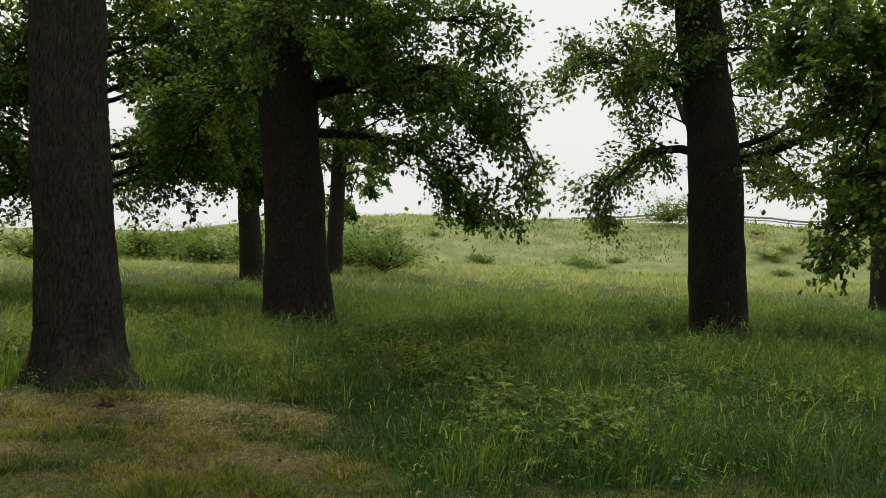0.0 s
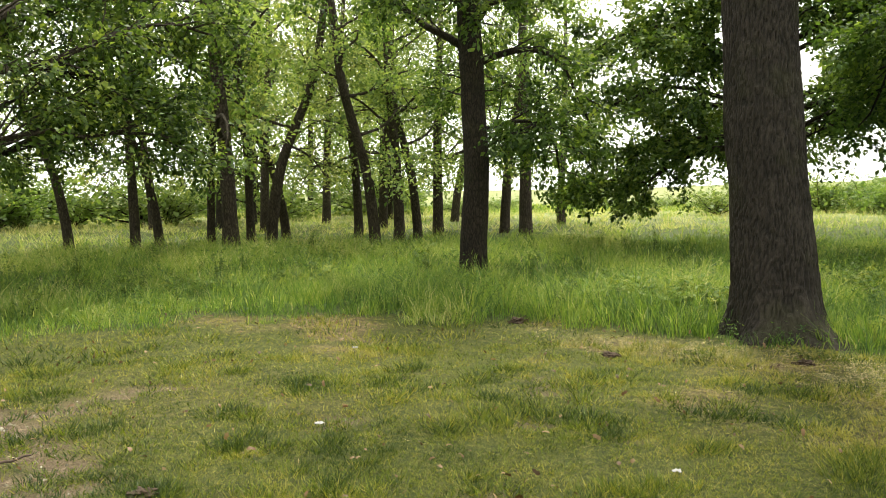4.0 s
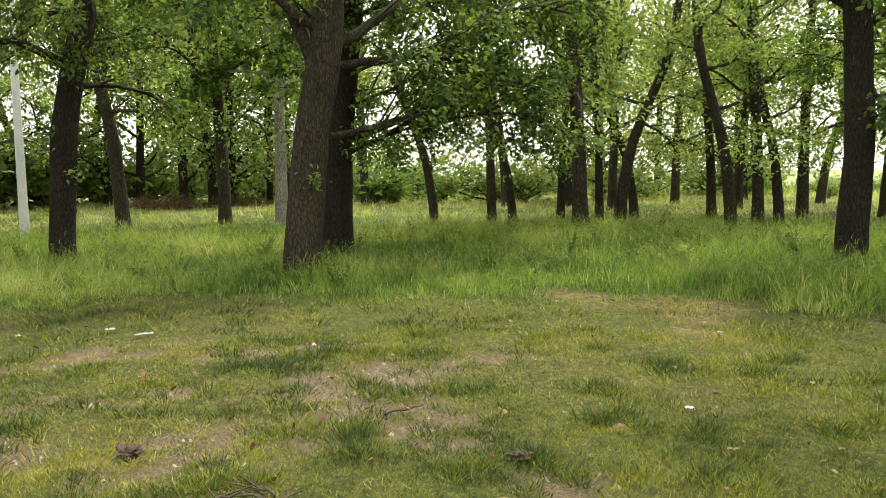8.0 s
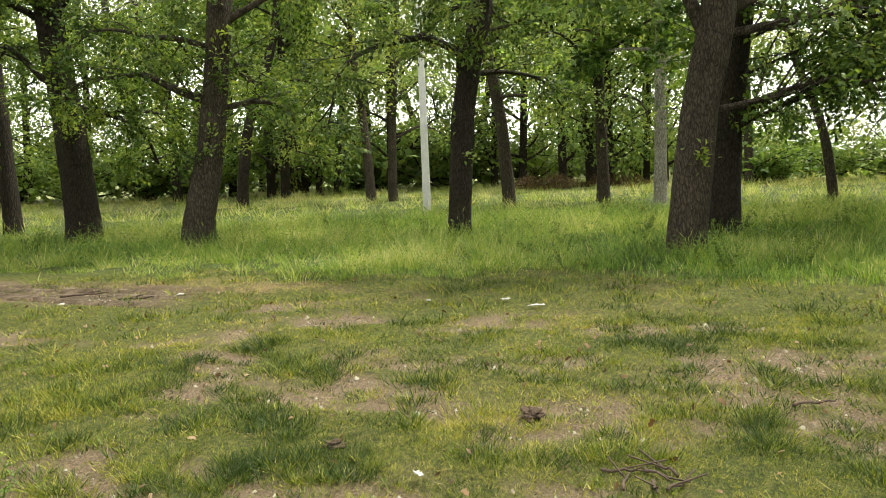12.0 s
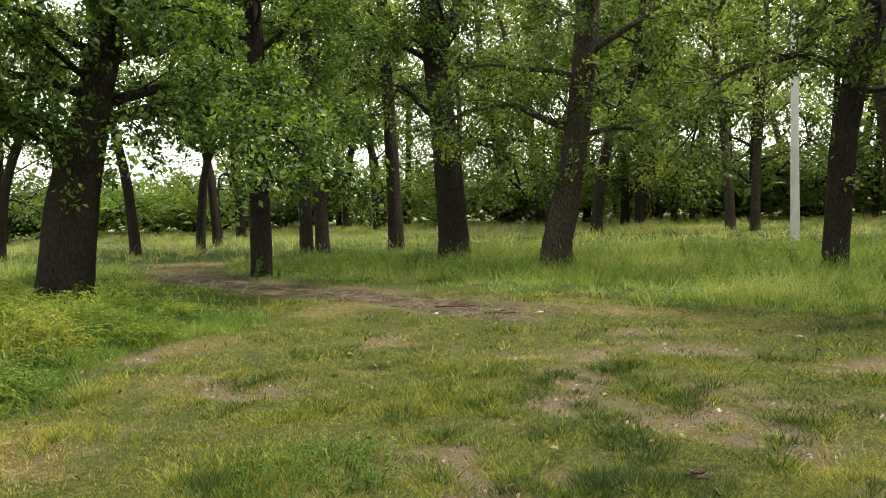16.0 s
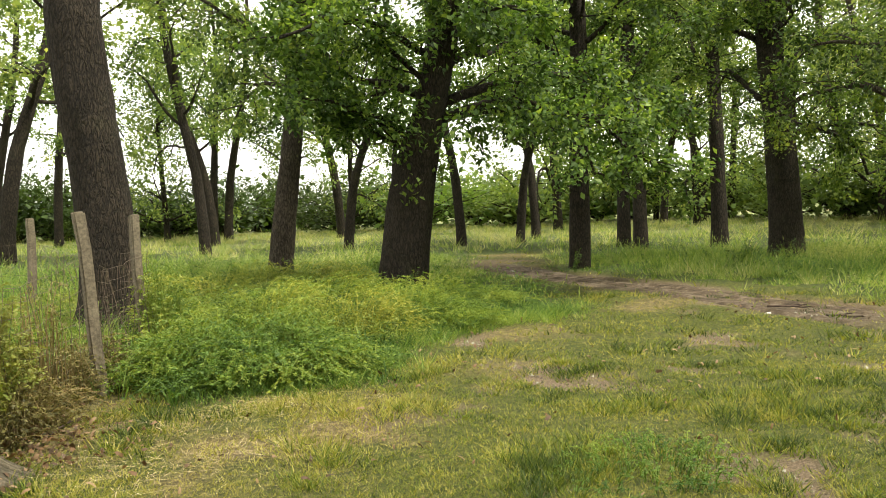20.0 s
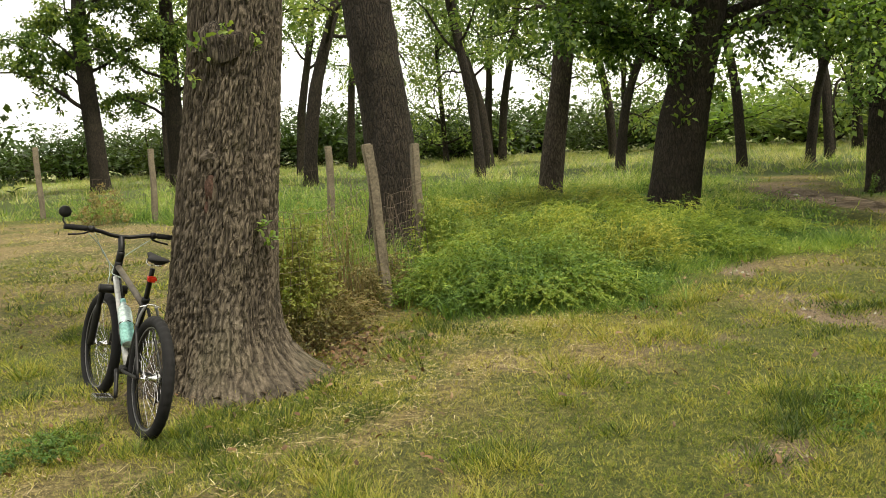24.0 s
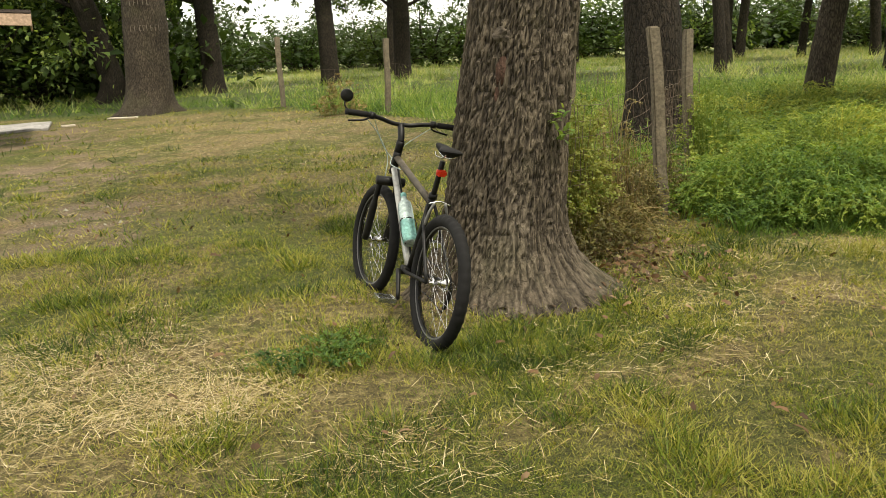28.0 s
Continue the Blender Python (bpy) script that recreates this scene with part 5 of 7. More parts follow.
TEAL = speckled("teal_bottle", (0.17, 0.36, 0.33), 0.25, amount=0.35, scale=60, bumpy=0)
PALE_PLASTIC = speckled("clear_pale_plastic", (0.34, 0.42, 0.41), 0.2, amount=0.45, scale=40, bumpy=0)
SHEET = speckled("grey_weathered_sheet", (0.27, 0.26, 0.25), 0.9, amount=0.35, scale=12)
PAPER = speckled("white_paper", (0.34, 0.34, 0.34), 0.8, amount=0.15)
STICK = speckled("dark_dead_wood", (0.07, 0.05, 0.038), 0.95, amount=0.4)
TURF = speckled("dark_turf_clod", (0.06, 0.042, 0.028), 1.0, amount=0.5, scale=60, bumpy=1.0)
STONE = speckled("grey_stone", (0.42, 0.40, 0.36), 0.9, amount=0.25)
PLANK = speckled("sun_bleached_plank", (0.52, 0.46, 0.38), 0.85, amount=0.25, scale=30)
FASCIA = speckled("brown_fascia_board", (0.42, 0.30, 0.22), 0.8, amount=0.3, scale=20)
SHINGLE = speckled("dark_roof_felt", (0.07, 0.055, 0.05), 0.95, amount=0.4)
SCAR = speckled("bare_reddish_wood", (0.07, 0.04, 0.028), 0.95, amount=0.5, scale=45, bumpy=1.0)
CALLUS = speckled("pale_callus_bark", (0.085, 0.07, 0.054), 0.95, amount=0.5, scale=45, bumpy=1.0)
CARVED = speckled("pale_carved_wood", (0.17, 0.145, 0.115), 0.9, amount=0.2)
BROWN_LEAF = leaf_material("dry_brown_leaves", [(0.0, (0.06, 0.035, 0.018)), (0.5, (0.14, 0.075, 0.035)), (1.0, (0.27, 0.18, 0.11))], 0.15)
WEED = leaf_material("weed_leaves", [(0.0, (0.024, 0.052, 0.008)), (0.5, (0.085, 0.145, 0.016)), (1.0, (0.20, 0.25, 0.03))], 0.35)
CLEAVER = leaf_material("cleaver_leaves", [(0.0, (0.035, 0.080, 0.018)), (0.5, (0.120, 0.200, 0.036)), (1.0, (0.29, 0.34, 0.07))], 0.4)


SOFT_WEED = leaf_material("soft_pale_weed_leaves", [(0.0, (0.050, 0.095, 0.018)), (0.5, (0.175, 0.245, 0.045)), (1.0, (0.38, 0.40, 0.085))], 0.45)
YELLOW_WEED = leaf_material("yellowing_weed_leaves", [(0.0, (0.045, 0.062, 0.012)), (0.5, (0.120, 0.160, 0.028)), (1.0, (0.28, 0.28, 0.08))], 0.4)
DRY_WEED = leaf_material("dry_weed_stems", [(0.0, (0.045, 0.042, 0.014)), (0.5, (0.135, 0.118, 0.036)), (1.0, (0.28, 0.22, 0.10))], 0.3)


def rod(name, points, radius, mat, parent, sides=10, label=""):
    v, t = tube(points, radius, sides)
    return child(name, tri_mesh(name, v, t, mat), parent, label)


def bend(points, steps=6):
    """A smooth curve through a few points."""
    p = np.asarray(points, float)
    p = np.vstack([2 * p[0] - p[1], p, 2 * p[-1] - p[-2]])
    out = []
    for i in range(1, len(p) - 2):
        for s in np.linspace(0, 1, steps, endpoint=False):
            a, b, c, d = p[i - 1], p[i], p[i + 1], p[i + 2]
            out.append(0.5 * (2 * b + (c - a) * s + (2 * a - 5 * b + 4 * c - d) * s * s + (3 * b - a - 3 * c + d) * s ** 3))
    out.append(p[-2])
    return np.array(out)


def box_bm(size, centre=(0, 0, 0), bevel=0.004, jitter=0.0, cuts=0, seed=0):
    bm = bmesh.new()
    bmesh.ops.create_cube(bm, size=1, matrix=Matrix.Translation(centre) @ Matrix.Diagonal((*size, 1)))
    if cuts:
        bmesh.ops.subdivide_edges(bm, edges=[e for e in bm.edges if e.calc_length() > max(size) * 0.6], cuts=cuts, use_grid_fill=True)
    if bevel:
        bmesh.ops.bevel(bm, geom=[e for e in bm.edges if len(e.link_faces) == 2 and e.calc_face_angle(0) > 1.0], offset=bevel, segments=2, affect="EDGES", clamp_overlap=True)
    if jitter:
        r = random.Random(seed)
        for v in bm.verts:
            v.co += Vector((r.uniform(-1, 1), r.uniform(-1, 1), r.uniform(-1, 1))) * jitter
    return bm


def clod_bm(size, seed, rough=0.35, sub=3):
    bm = bmesh.new()
    bmesh.ops.create_icosphere(bm, subdivisions=sub, radius=1)
    for v in bm.verts:
        k = 1 + rough * (noise.noise(v.co * 1.6 + Vector((seed * 7.1, 0, 0))) + 0.5 * noise.noise(v.co * 4.5 + Vector((seed * 3.3, 1, 0))) + 0.35 * noise.noise(v.co * 11 + Vector((1, seed * 2.3, 0))))
        v.co = Vector((v.co.x * size[0] * k, v.co.y * size[1] * k, v.co.z * size[2] * k))
    return bm


# ---- the concrete pole and its wires ----
pole = thing("utility_pole", (-25.0, -1.85, float(ground_z(-25.0, -1.85))), "tall pale concrete utility pole standing in the meadow", "pole")
zz = np.linspace(-0.1, 8.6, 30)
rod("shaft", np.stack([0 * zz, 0 * zz, zz], -1), np.linspace(0.125, 0.075, 30), CONCRETE, pole, 20)
rod("crossarm", [(0.0, -0.7, 8.2), (0.0, 0.7, 8.2)], 0.045, STEEL, pole, 8)
for s in (-0.6, 0.0, 0.6):
    v, t = tube(np.array([(0, s, 8.24), (0, s, 8.29), (0, s, 8.30), (0, s, 8.36), (0, s, 8.37), (0, s, 8.41)]), [0.03, 0.03, 0.05, 0.05, 0.03, 0.02], 12)
    child("insulator", tri_mesh("insulator", v, t, PALE_PLASTIC), pole)
for k, (y0, z0) in enumerate(((-2.45, 8.4), (-1.85, 8.4), (-1.25, 8.4))):
    line = [(-25 + 0.012 * (s * s) * 0.0 + s * 0.35, y0 + s, z0 - 1.6 + 1.6 * (abs(abs(s) - 22) / 22) ** 2) for s in np.linspace(-44, 44, 60)]
    wire = thing("power_line", (-25.0, y0, z0), "thin pale overhead power line slung from the pole", "cable", "power lines")
    rod("strand", np.array(line) - np.array([-25.0, y0, z0]), 0.009, STEEL, wire, 4)

# ---- the road's guard rail on the crest of the bank ----
rail = thing("guard_rail", (18.0, 64.0, 0.0), "pale grey steel guard rail along the crest of the grassy bank", "guard rail")
crest = []
for az in np.linspace(11, 31, 21):
    x, y = math.sin(radians(az)) * 68.5, math.cos(radians(az)) * 68.5
    crest.append((x - 18.0, y - 64.0, float(ground_z(x, y))))
for z, r in ((0.62, 0.09), (0.40, 0.05)):
    rod("rail_beam", np.array(crest) + np.array([0, 0, z]), r, SHEET, rail, 6)
for p in crest[::2]:
    rod("rail_post", [(p[0], p[1], p[2] - 0.2), (p[0], p[1], p[2] + 0.6)], 0.05, SHEET, rail, 6)

# ---- the old fence ----
fence = thing("fence", (-3.05, -8.67, 0.0), "old sagging wire net fence on weathered leaning posts", "fence")
inv = Vector((3.05, 8.67, 0.0))
for k, (x, y, h, w, lx, ly) in enumerate(((-2.73, -7.72, 1.57, 0.098, 0.125, -0.01), (-4.22, -15.18, 1.51, 0.12, -0.02, 0.0), (-1.38, -19.8, 1.62, 0.12, -0.06, 0.0), (1.08, -23.3, 1.8, 0.13, 0.0, 0.03), (-3.97, -9.92, 1.54, 0.105, 0.06, 0.0))):
    bm = box_bm((w, w * 0.8, h + 0.25), (0, 0, h / 2 - 0.125), 0.012, 0.004, 5, k)
    for v in bm.verts:
        u = max(0, v.co.z) / h
        v.co.x += lx * u + 0.01 * math.sin(v.co.z * 4 + k)
        v.co.y += ly * u
    post = part("post", bm, POST_WOOD, fence, "weathered wooden post, grey-brown and cracked")
    post.matrix_local = Matrix.Translation(Vector((x, y, float(ground_z(x, y)))) + inv) @ Matrix.Rotation(0.12 * (k % 3), 4, "Z")


def net(a, b, height, cell, seed, sag=0.12):
    """A woven wire net between two points of the ground."""
    rng = np.random.default_rng(seed)
    pile = Pile()
    a, b = np.array(a, float), np.array(b, float)
    length = np.linalg.norm(b - a)
    d = (b - a) / length
    side = np.array([d[1], -d[0]])

    def spot(s, z):
        bulge = 0.10 * math.sin(s * 2.1 + seed) * (z / height) + 0.03 * math.sin(s * 9 + z * 5)
        q = a + d * s + side * bulge
        drop = sag * math.sin(math.pi * s / length) * z / height
        return (q[0], q[1], max(0.0, z - drop))

    for s in np.arange(0, length, cell):
        pile.add(*tube([spot(s + rng.normal(0, 0.01), z) for z in np.linspace(0, height, 7)], 0.0022, 3, False))
    for z in np.linspace(0.05, height, int(height / cell)):
        pile.add(*tube([spot(s, z + rng.normal(0, 0.004)) for s in np.linspace(0, length, 16)], 0.0022, 3, False))
    for i in range(len(pile.v)):
        pile.v[i] = pile.v[i] + np.array([3.05, 8.67, 0.0])
    return tagged(child("wire_net", pile.mesh("wire_net", RUST), fence, "rusty woven wire net"), kind="stuff")


net((-1.2, -6.35), (-2.68, -7.72), 1.15, 0.11, 1)
net((-2.68, -7.72), (-3.97, -9.92), 1.1, 0.12, 2)
net((-3.97, -9.92), (-4.22, -15.18), 1.1, 0.15, 5)
net((-4.22, -15.18), (-1.38, -19.8), 1.1, 0.2, 3)
net((-1.38, -19.8), (1.08, -23.3), 1.1, 0.2, 4)


# ---- the bicycle ----
def lathe(profile, segments, axis_y=0.0, knobs=0.0):
    """A ring about the y axis from a closed profile of (radius, y)."""
    n, m = segments, len(profile)
    a = np.linspace(0, 2 * math.pi, n, endpoint=False)
    prof = np.array(profile, float)
    k = np.where((np.arange(n) % 3 == 0), knobs, 0.0)[:, None]
    r = prof[None, :, 0] + k * (prof[None, :, 0] > prof[:, 0].mean() + 0.004)
    v = np.stack([np.cos(a)[:, None] * r, np.broadcast_to(prof[None, :, 1] + axis_y, r.shape), np.sin(a)[:, None] * r], -1).reshape(-1, 3)
    i, j = np.arange(n)[:, None], np.arange(m)[None]
    p, q = (i * m + j), (i * m + (j + 1) % m)
    p2, q2 = ((i + 1) % n * m + j), ((i + 1) % n * m + (j + 1) % m)
    t = np.concatenate([np.stack([p, p2, q], -1).reshape(-1, 3), np.stack([q, p2, q2], -1).reshape(-1, 3)])
    return v, t


def circle_profile(r, rad, wide, count=14):
    return [(r + rad * math.cos(u), wide * math.sin(u)) for u in np.linspace(0, 2 * math.pi, count, endpoint=False)]


def wheel(name, parent, centre, turn):
    v, t = lathe([(0.283, -0.012), (0.272, -0.010), (0.266, 0.0), (0.272, 0.010), (0.283, 0.012), (0.288, 0.008), (0.280, 0.0), (0.288, -0.008)], 72)
    rim = child(name, tri_mesh("rim", v, t, BLACK), parent, "black rim with silver brake track")
    rim.matrix_local = Matrix.Translation(centre) @ Matrix.Rotation(turn, 4, "Z")
    v, t = lathe([(0.2835, -0.0125), (0.2735, -0.0112), (0.2735, -0.0118), (0.2835, -0.0131)], 72)
    child("brake_track", tri_mesh("brake_track", v, t, SILVER), rim)
    v, t = lathe([(0.2835, 0.0125), (0.2735, 0.0112), (0.2735, 0.0118), (0.2835, 0.0131)], 72)
    child("brake_track", tri_mesh("brake_track", v, t, SILVER), rim)
    v, t = lathe(circle_profile(0.309, 0.030, 0.031), 120, 0, 0.005)
    child("tyre", tri_mesh("tyre", v, t, RUBBER), rim, "black knobbly tyre")
    v, t = tube([(0, -0.05, 0), (0, -0.036, 0), (0, -0.035, 0), (0, -0.03, 0), (0, -0.028, 0), (0, 0.028, 0), (0, 0.03, 0), (0, 0.035, 0), (0, 0.036, 0), (0, 0.05, 0)],
                [0.008, 0.010, 0.026, 0.026, 0.015, 0.015, 0.026, 0.026, 0.010, 0.008], 14)
    child("hub", tri_mesh("hub", v, t, STEEL), rim)
    sv, st = tube([(0.02, 0.032, 0.0), (0.12, 0.022, 0.035), (0.275, 0.003, 0.02)], 0.0014, 4, False)
    spoke_mesh = tri_mesh("spoke", sv, st, STEEL)
    sv, st = tube([(0.02, -0.032, 0.0), (0.12, -0.022, -0.035), (0.275, -0.003, -0.02)], 0.0014, 4, False)
    spoke_back = tri_mesh("spoke", sv, st, STEEL)
    for k in range(28):
        child("spoke", spoke_mesh if k % 2 else spoke_back, rim).matrix_local = Matrix.Rotation(2 * math.pi * k / 28, 4, "Y")
    return rim


bike = thing("bicycle", Matrix.Translation((-0.345, -5.215, -0.03)) @ Matrix.Rotation(-1.348, 4, "Z") @ Matrix.Rotation(0.225, 4, "X") @ Matrix.Diagonal((1.046, 1.046, 1.046, 1)),
             "black and silver mountain bike leaning against the oak's trunk", "bicycle")
STEER = 0.06
R_AX, F_AX = Vector((0.0, 0, 0.338)), Vector((1.09, 0, 0.338))
BB, SEAT_TOP, HEAD_TOP, HEAD_LOW = (0.43, 0, 0.30), (0.255, 0, 0.74), (0.905, 0, 0.90), (0.945, 0, 0.77)
rear = wheel("rear_wheel", bike, R_AX, 0.0)
wheel("front_wheel", bike, F_AX, STEER)
frame_tubes = (("top_tube", [(0.265, 0, 0.70), (0.915, 0, 0.865)], 0.019, GREY), ("down_tube", [BB, (0.93, 0, 0.80)], 0.020, FRAME_SILVER), ("tube_decal", [(0.46, -0.011, 0.327), (0.92, -0.011, 0.787)], 0.0195, BLACK), ("seat_tube", [BB, SEAT_TOP], 0.018, BLACK),
               ("head_tube", [HEAD_LOW, HEAD_TOP], 0.024, BLACK), ("bottom_bracket", [(0.43, -0.045, 0.30), (0.43, 0.045, 0.30)], 0.026, BLACK))
for nm, pts, r, m in frame_tubes:
    rod(nm, np.linspace(pts[0], pts[1], 6), r, m, bike, 14)
for s in (-1, 1):
    rod("chainstay", bend([(0.41, 0.035 * s, 0.30), (0.30, 0.05 * s, 0.31), (0.0, 0.066 * s, 0.338)]), 0.010, BLACK, bike)
    rod("seatstay", bend([(0.262, 0.02 * s, 0.69), (0.20, 0.045 * s, 0.58), (0.0, 0.066 * s, 0.345)]), 0.009, BLACK, bike)
    rod("fork_leg", bend([(0.965, 0.065 * s, 0.70), (1.02, 0.066 * s, 0.53), (1.08, 0.066 * s, 0.338)]), np.concatenate([np.full(5, 0.016), np.full(8, 0.023)]), BLACK, bike, 12)
    rod("brake_arm", bend([(1.0 - 0.78 * 0, 0.05 * s, 0.62), (1.0, 0.045 * s, 0.67), (0.985, 0.035 * s, 0.72)]), 0.008, BLACK, bike, 8)
    rod("rear_brake_arm", bend([(0.16, 0.058 * s, 0.60), (0.15, 0.05 * s, 0.66), (0.145, 0.03 * s, 0.715)]), 0.008, SILVER, bike, 8)
rod("fork_crown", [(0.962, -0.085, 0.715), (0.962, 0.085, 0.715)], 0.028, BLACK, bike, 12)
rod("rear_brake_link", bend([(0.145, -0.06, 0.71), (0.145, 0.0, 0.725), (0.145, 0.06, 0.71)]), 0.004, STEEL, bike, 6)
rod("steerer_spacer", np.linspace(HEAD_TOP, (0.885, 0, 0.965), 4), 0.024, BLACK, bike, 12)
rod("stem", bend([(0.885, 0, 0.96), (0.895, 0, 1.0), (0.93, 0, 1.055)]), 0.020, BLACK, bike, 12)
rod("seatpost", np.linspace((0.255, 0, 0.73), (0.195, 0, 0.925), 5), 0.0145, BLACK, bike, 12)
rod("seat_clamp", np.linspace((0.257, 0, 0.725), (0.250, 0, 0.75), 3), 0.023, BLACK, bike, 12)
bar_line = bend([(0.88, 0.345, 1.085), (0.90, 0.22, 1.085), (0.918, 0.13, 1.075), (0.93, 0.05, 1.058), (0.93, -0.05, 1.058), (0.918, -0.13, 1.075), (0.90, -0.22, 1.085), (0.88, -0.36, 1.085)], 8)
bars = rod("handlebar", bar_line, 0.0125, BLACK, bike, 12)
for s in (-1, 1):
    g = np.linspace((0.902, 0.215 * s, 1.085), (0.881, (0.35 if s > 0 else 0.365) * s, 1.085), 12)
    v, t = tube(g, 0.0165 + 0.0018 * (np.arange(12) % 2), 14)
    child("grip", tri_mesh("grip", v, t, RUBBER), bars)
    rod("brake_lever", bend([(0.93, 0.19 * s, 1.072), (0.965, 0.22 * s, 1.05), (0.955, 0.31 * s, 1.035)]), 0.006, BLACK, bars, 8)
    rod("lever_clamp", np.linspace((0.905, 0.175 * s, 1.083), (0.901, 0.205 * s, 1.085), 3), 0.021, BLACK, bars, 12)
# the round mirror on the left grip
rod("mirror_arm", bend([(0.885, 0.335, 1.09), (0.89, 0.36, 1.12), (0.90, 0.355, 1.15)]), 0.005, BLACK, bars, 8)
v, t = tube([(0.915, 0.352, 1.175), (0.908, 0.352, 1.175), (0.893, 0.353, 1.173), (0.889, 0.353, 1.173)], [0.026, 0.036, 0.036, 0.032], 24)
child("mirror", tri_mesh("mirror", v, t, BLACK), bars, "small round black mirror")
# saddle
bm = bmesh.new()
bmesh.ops.create_uvsphere(bm, u_segments=28, v_segments=16, radius=1)
for v in bm.verts:
    x, y, z = v.co
    wide = 0.076 * (0.30 + 0.74 * (1 / (1 + math.exp(7 * (x + 0.25)))))
    v.co = Vector((0.18 + 0.135 * x, wide * y, 0.985 + 0.014 * x + (0.022 if z > 0 else 0.034 * (1 - 0.5 * abs(y))) * z + 0.012 * (x * x) * (1 if x < 0 else 0.4)))
part("saddle", bm, RUBBER, bike, "black padded saddle")
for s in (-1, 1):
    rod("saddle_rail", bend([(0.09, 0.03 * s, 0.965), (0.15, 0.022 * s, 0.945), (0.24, 0.020 * s, 0.945), (0.29, 0.01 * s, 0.965)]), 0.0035, STEEL, bike, 6)
part("rear_light", box_bm((0.03, 0.052, 0.034), (0.185, 0, 0.865), 0.008), RED, bike, "red plastic rear light")
rod("light_clamp", np.linspace((0.213, 0, 0.852), (0.207, 0, 0.878), 3), 0.020, RED, bike, 12)
# bottle in its cage on the down tube
ax = Vector((0.93 - 0.43, 0, 0.80 - 0.30)).normalized()
up = Vector((-ax.z, 0, ax.x))
b0 = Vector((0.52, 0, 0.39)) + up * 0.070
prof = [(1.2 * a, 1.14 * b) for a, b in ((0.0, 0.030), (0.004, 0.035), (0.03, 0.037), (0.085, 0.036), (0.10, 0.034), (0.12, 0.037), (0.19, 0.037), (0.22, 0.033), (0.245, 0.016), (0.262, 0.014))]
v, t = tube([b0 + ax * p for p, _ in prof], [r for _, r in prof], 20)
bottle = thing("water_bottle", Matrix(bike.matrix_world), "clear plastic bottle of teal drink in the bicycle's cage", "bottle")
child("bottle_body", tri_mesh("bottle_body", v, t, PALE_PLASTIC), bottle)
prof = [(1.2 * a, 1.14 * b) for a, b in ((0.001, 0.0305), (0.004, 0.0356), (0.03, 0.0376), (0.085, 0.0366), (0.10, 0.0347), (0.118, 0.0374))]
v, t = tube([b0 + ax * p for p, _ in prof], [r for _, r in prof], 20, False)
child("drink", tri_mesh("drink", v, t, TEAL), bottle, "teal lower half of the bottle")
v, t = tube([b0 + ax * p for p in (0.310, 0.314, 0.337, 0.340)], [0.015, 0.0175, 0.0175, 0.014], 16)
child("cap", tri_mesh("cap", v, t, TEAL), bottle)
side = Vector((0, 1, 0))
for s in (-1, 1):
    rod("cage_wire", bend([b0 + ax * 0.02 - up * 0.048, b0 + ax * 0.0 + side * 0.030 * s, b0 + ax * 0.05 + side * 0.046 * s, b0 + ax * 0.14 + side * 0.046 * s + up * 0.015, b0 + ax * 0.145 + up * 0.047]), 0.003, BLACK, bike, 6)
# cranks, pedals, chain
ring_v, ring_t = lathe([(0.085, -0.002), (0.092, -0.002), (0.092, 0.002), (0.085, 0.002)], 48)
chainring = child("chainring", tri_mesh("chainring", ring_v, ring_t, STEEL), bike)
chainring.matrix_local = Matrix.Translation((0.43, -0.055, 0.30))
for s, ang in ((1, 2.18), (-1, 2.18 + math.pi)):
    end = Vector((0.43 + 0.172 * math.cos(ang + math.pi / 2 * 0), 0.075 * s, 0.30 - 0.172 * math.sin(ang) * 1))
    rod("crank_arm", np.linspace((0.43, 0.062 * s, 0.30), end, 5), np.linspace(0.015, 0.011, 5), BLACK, bike, 10)
    pedal = part("pedal", box_bm((0.105, 0.012, 0.028), (end.x, end.y + 0.03 * s, end.z), 0.004), STEEL, bike, "silver cage pedal")
    part("pedal_bar", box_bm((0.105, 0.012, 0.028), (end.x, end.y + 0.115 * s, end.z), 0.004), STEEL, pedal)
    part("pedal_bar", box_bm((0.012, 0.09, 0.026), (end.x + 0.046, end.y + 0.072 * s, end.z), 0.003), STEEL, pedal)
    part("pedal_bar", box_bm((0.012, 0.09, 0.026), (end.x - 0.046, end.y + 0.072 * s, end.z), 0.003), STEEL, pedal)
    rod("pedal_axle", [end, end + Vector((0, 0.10 * s, 0))], 0.008, BLACK, pedal, 8)
for k, r in enumerate((0.048, 0.041, 0.034, 0.028)):
    v, t = lathe([(r - 0.01, -0.0015), (r, -0.0015), (r, 0.0015), (r - 0.01, 0.0015)], 30, -0.036 - 0.005 * k)
    child("sprocket", tri_mesh("sprocket", v, t, STEEL), bike).matrix_local = Matrix.Translation(R_AX)
rod("chain", bend([(0.43, -0.055, 0.392), (0.2, -0.05, 0.389), (0.0, -0.046, 0.384), (-0.045, -0.046, 0.338), (0.0, -0.046, 0.20), (0.03, -0.046, 0.19), (0.2, -0.05, 0.21), (0.43, -0.055, 0.208)], 5), 0.004, BLACK, bike, 5)
rod("derailleur", bend([(0.0, -0.07, 0.325), (0.01, -0.075, 0.27), (0.02, -0.06, 0.20)]), 0.012, BLACK, bike, 8)
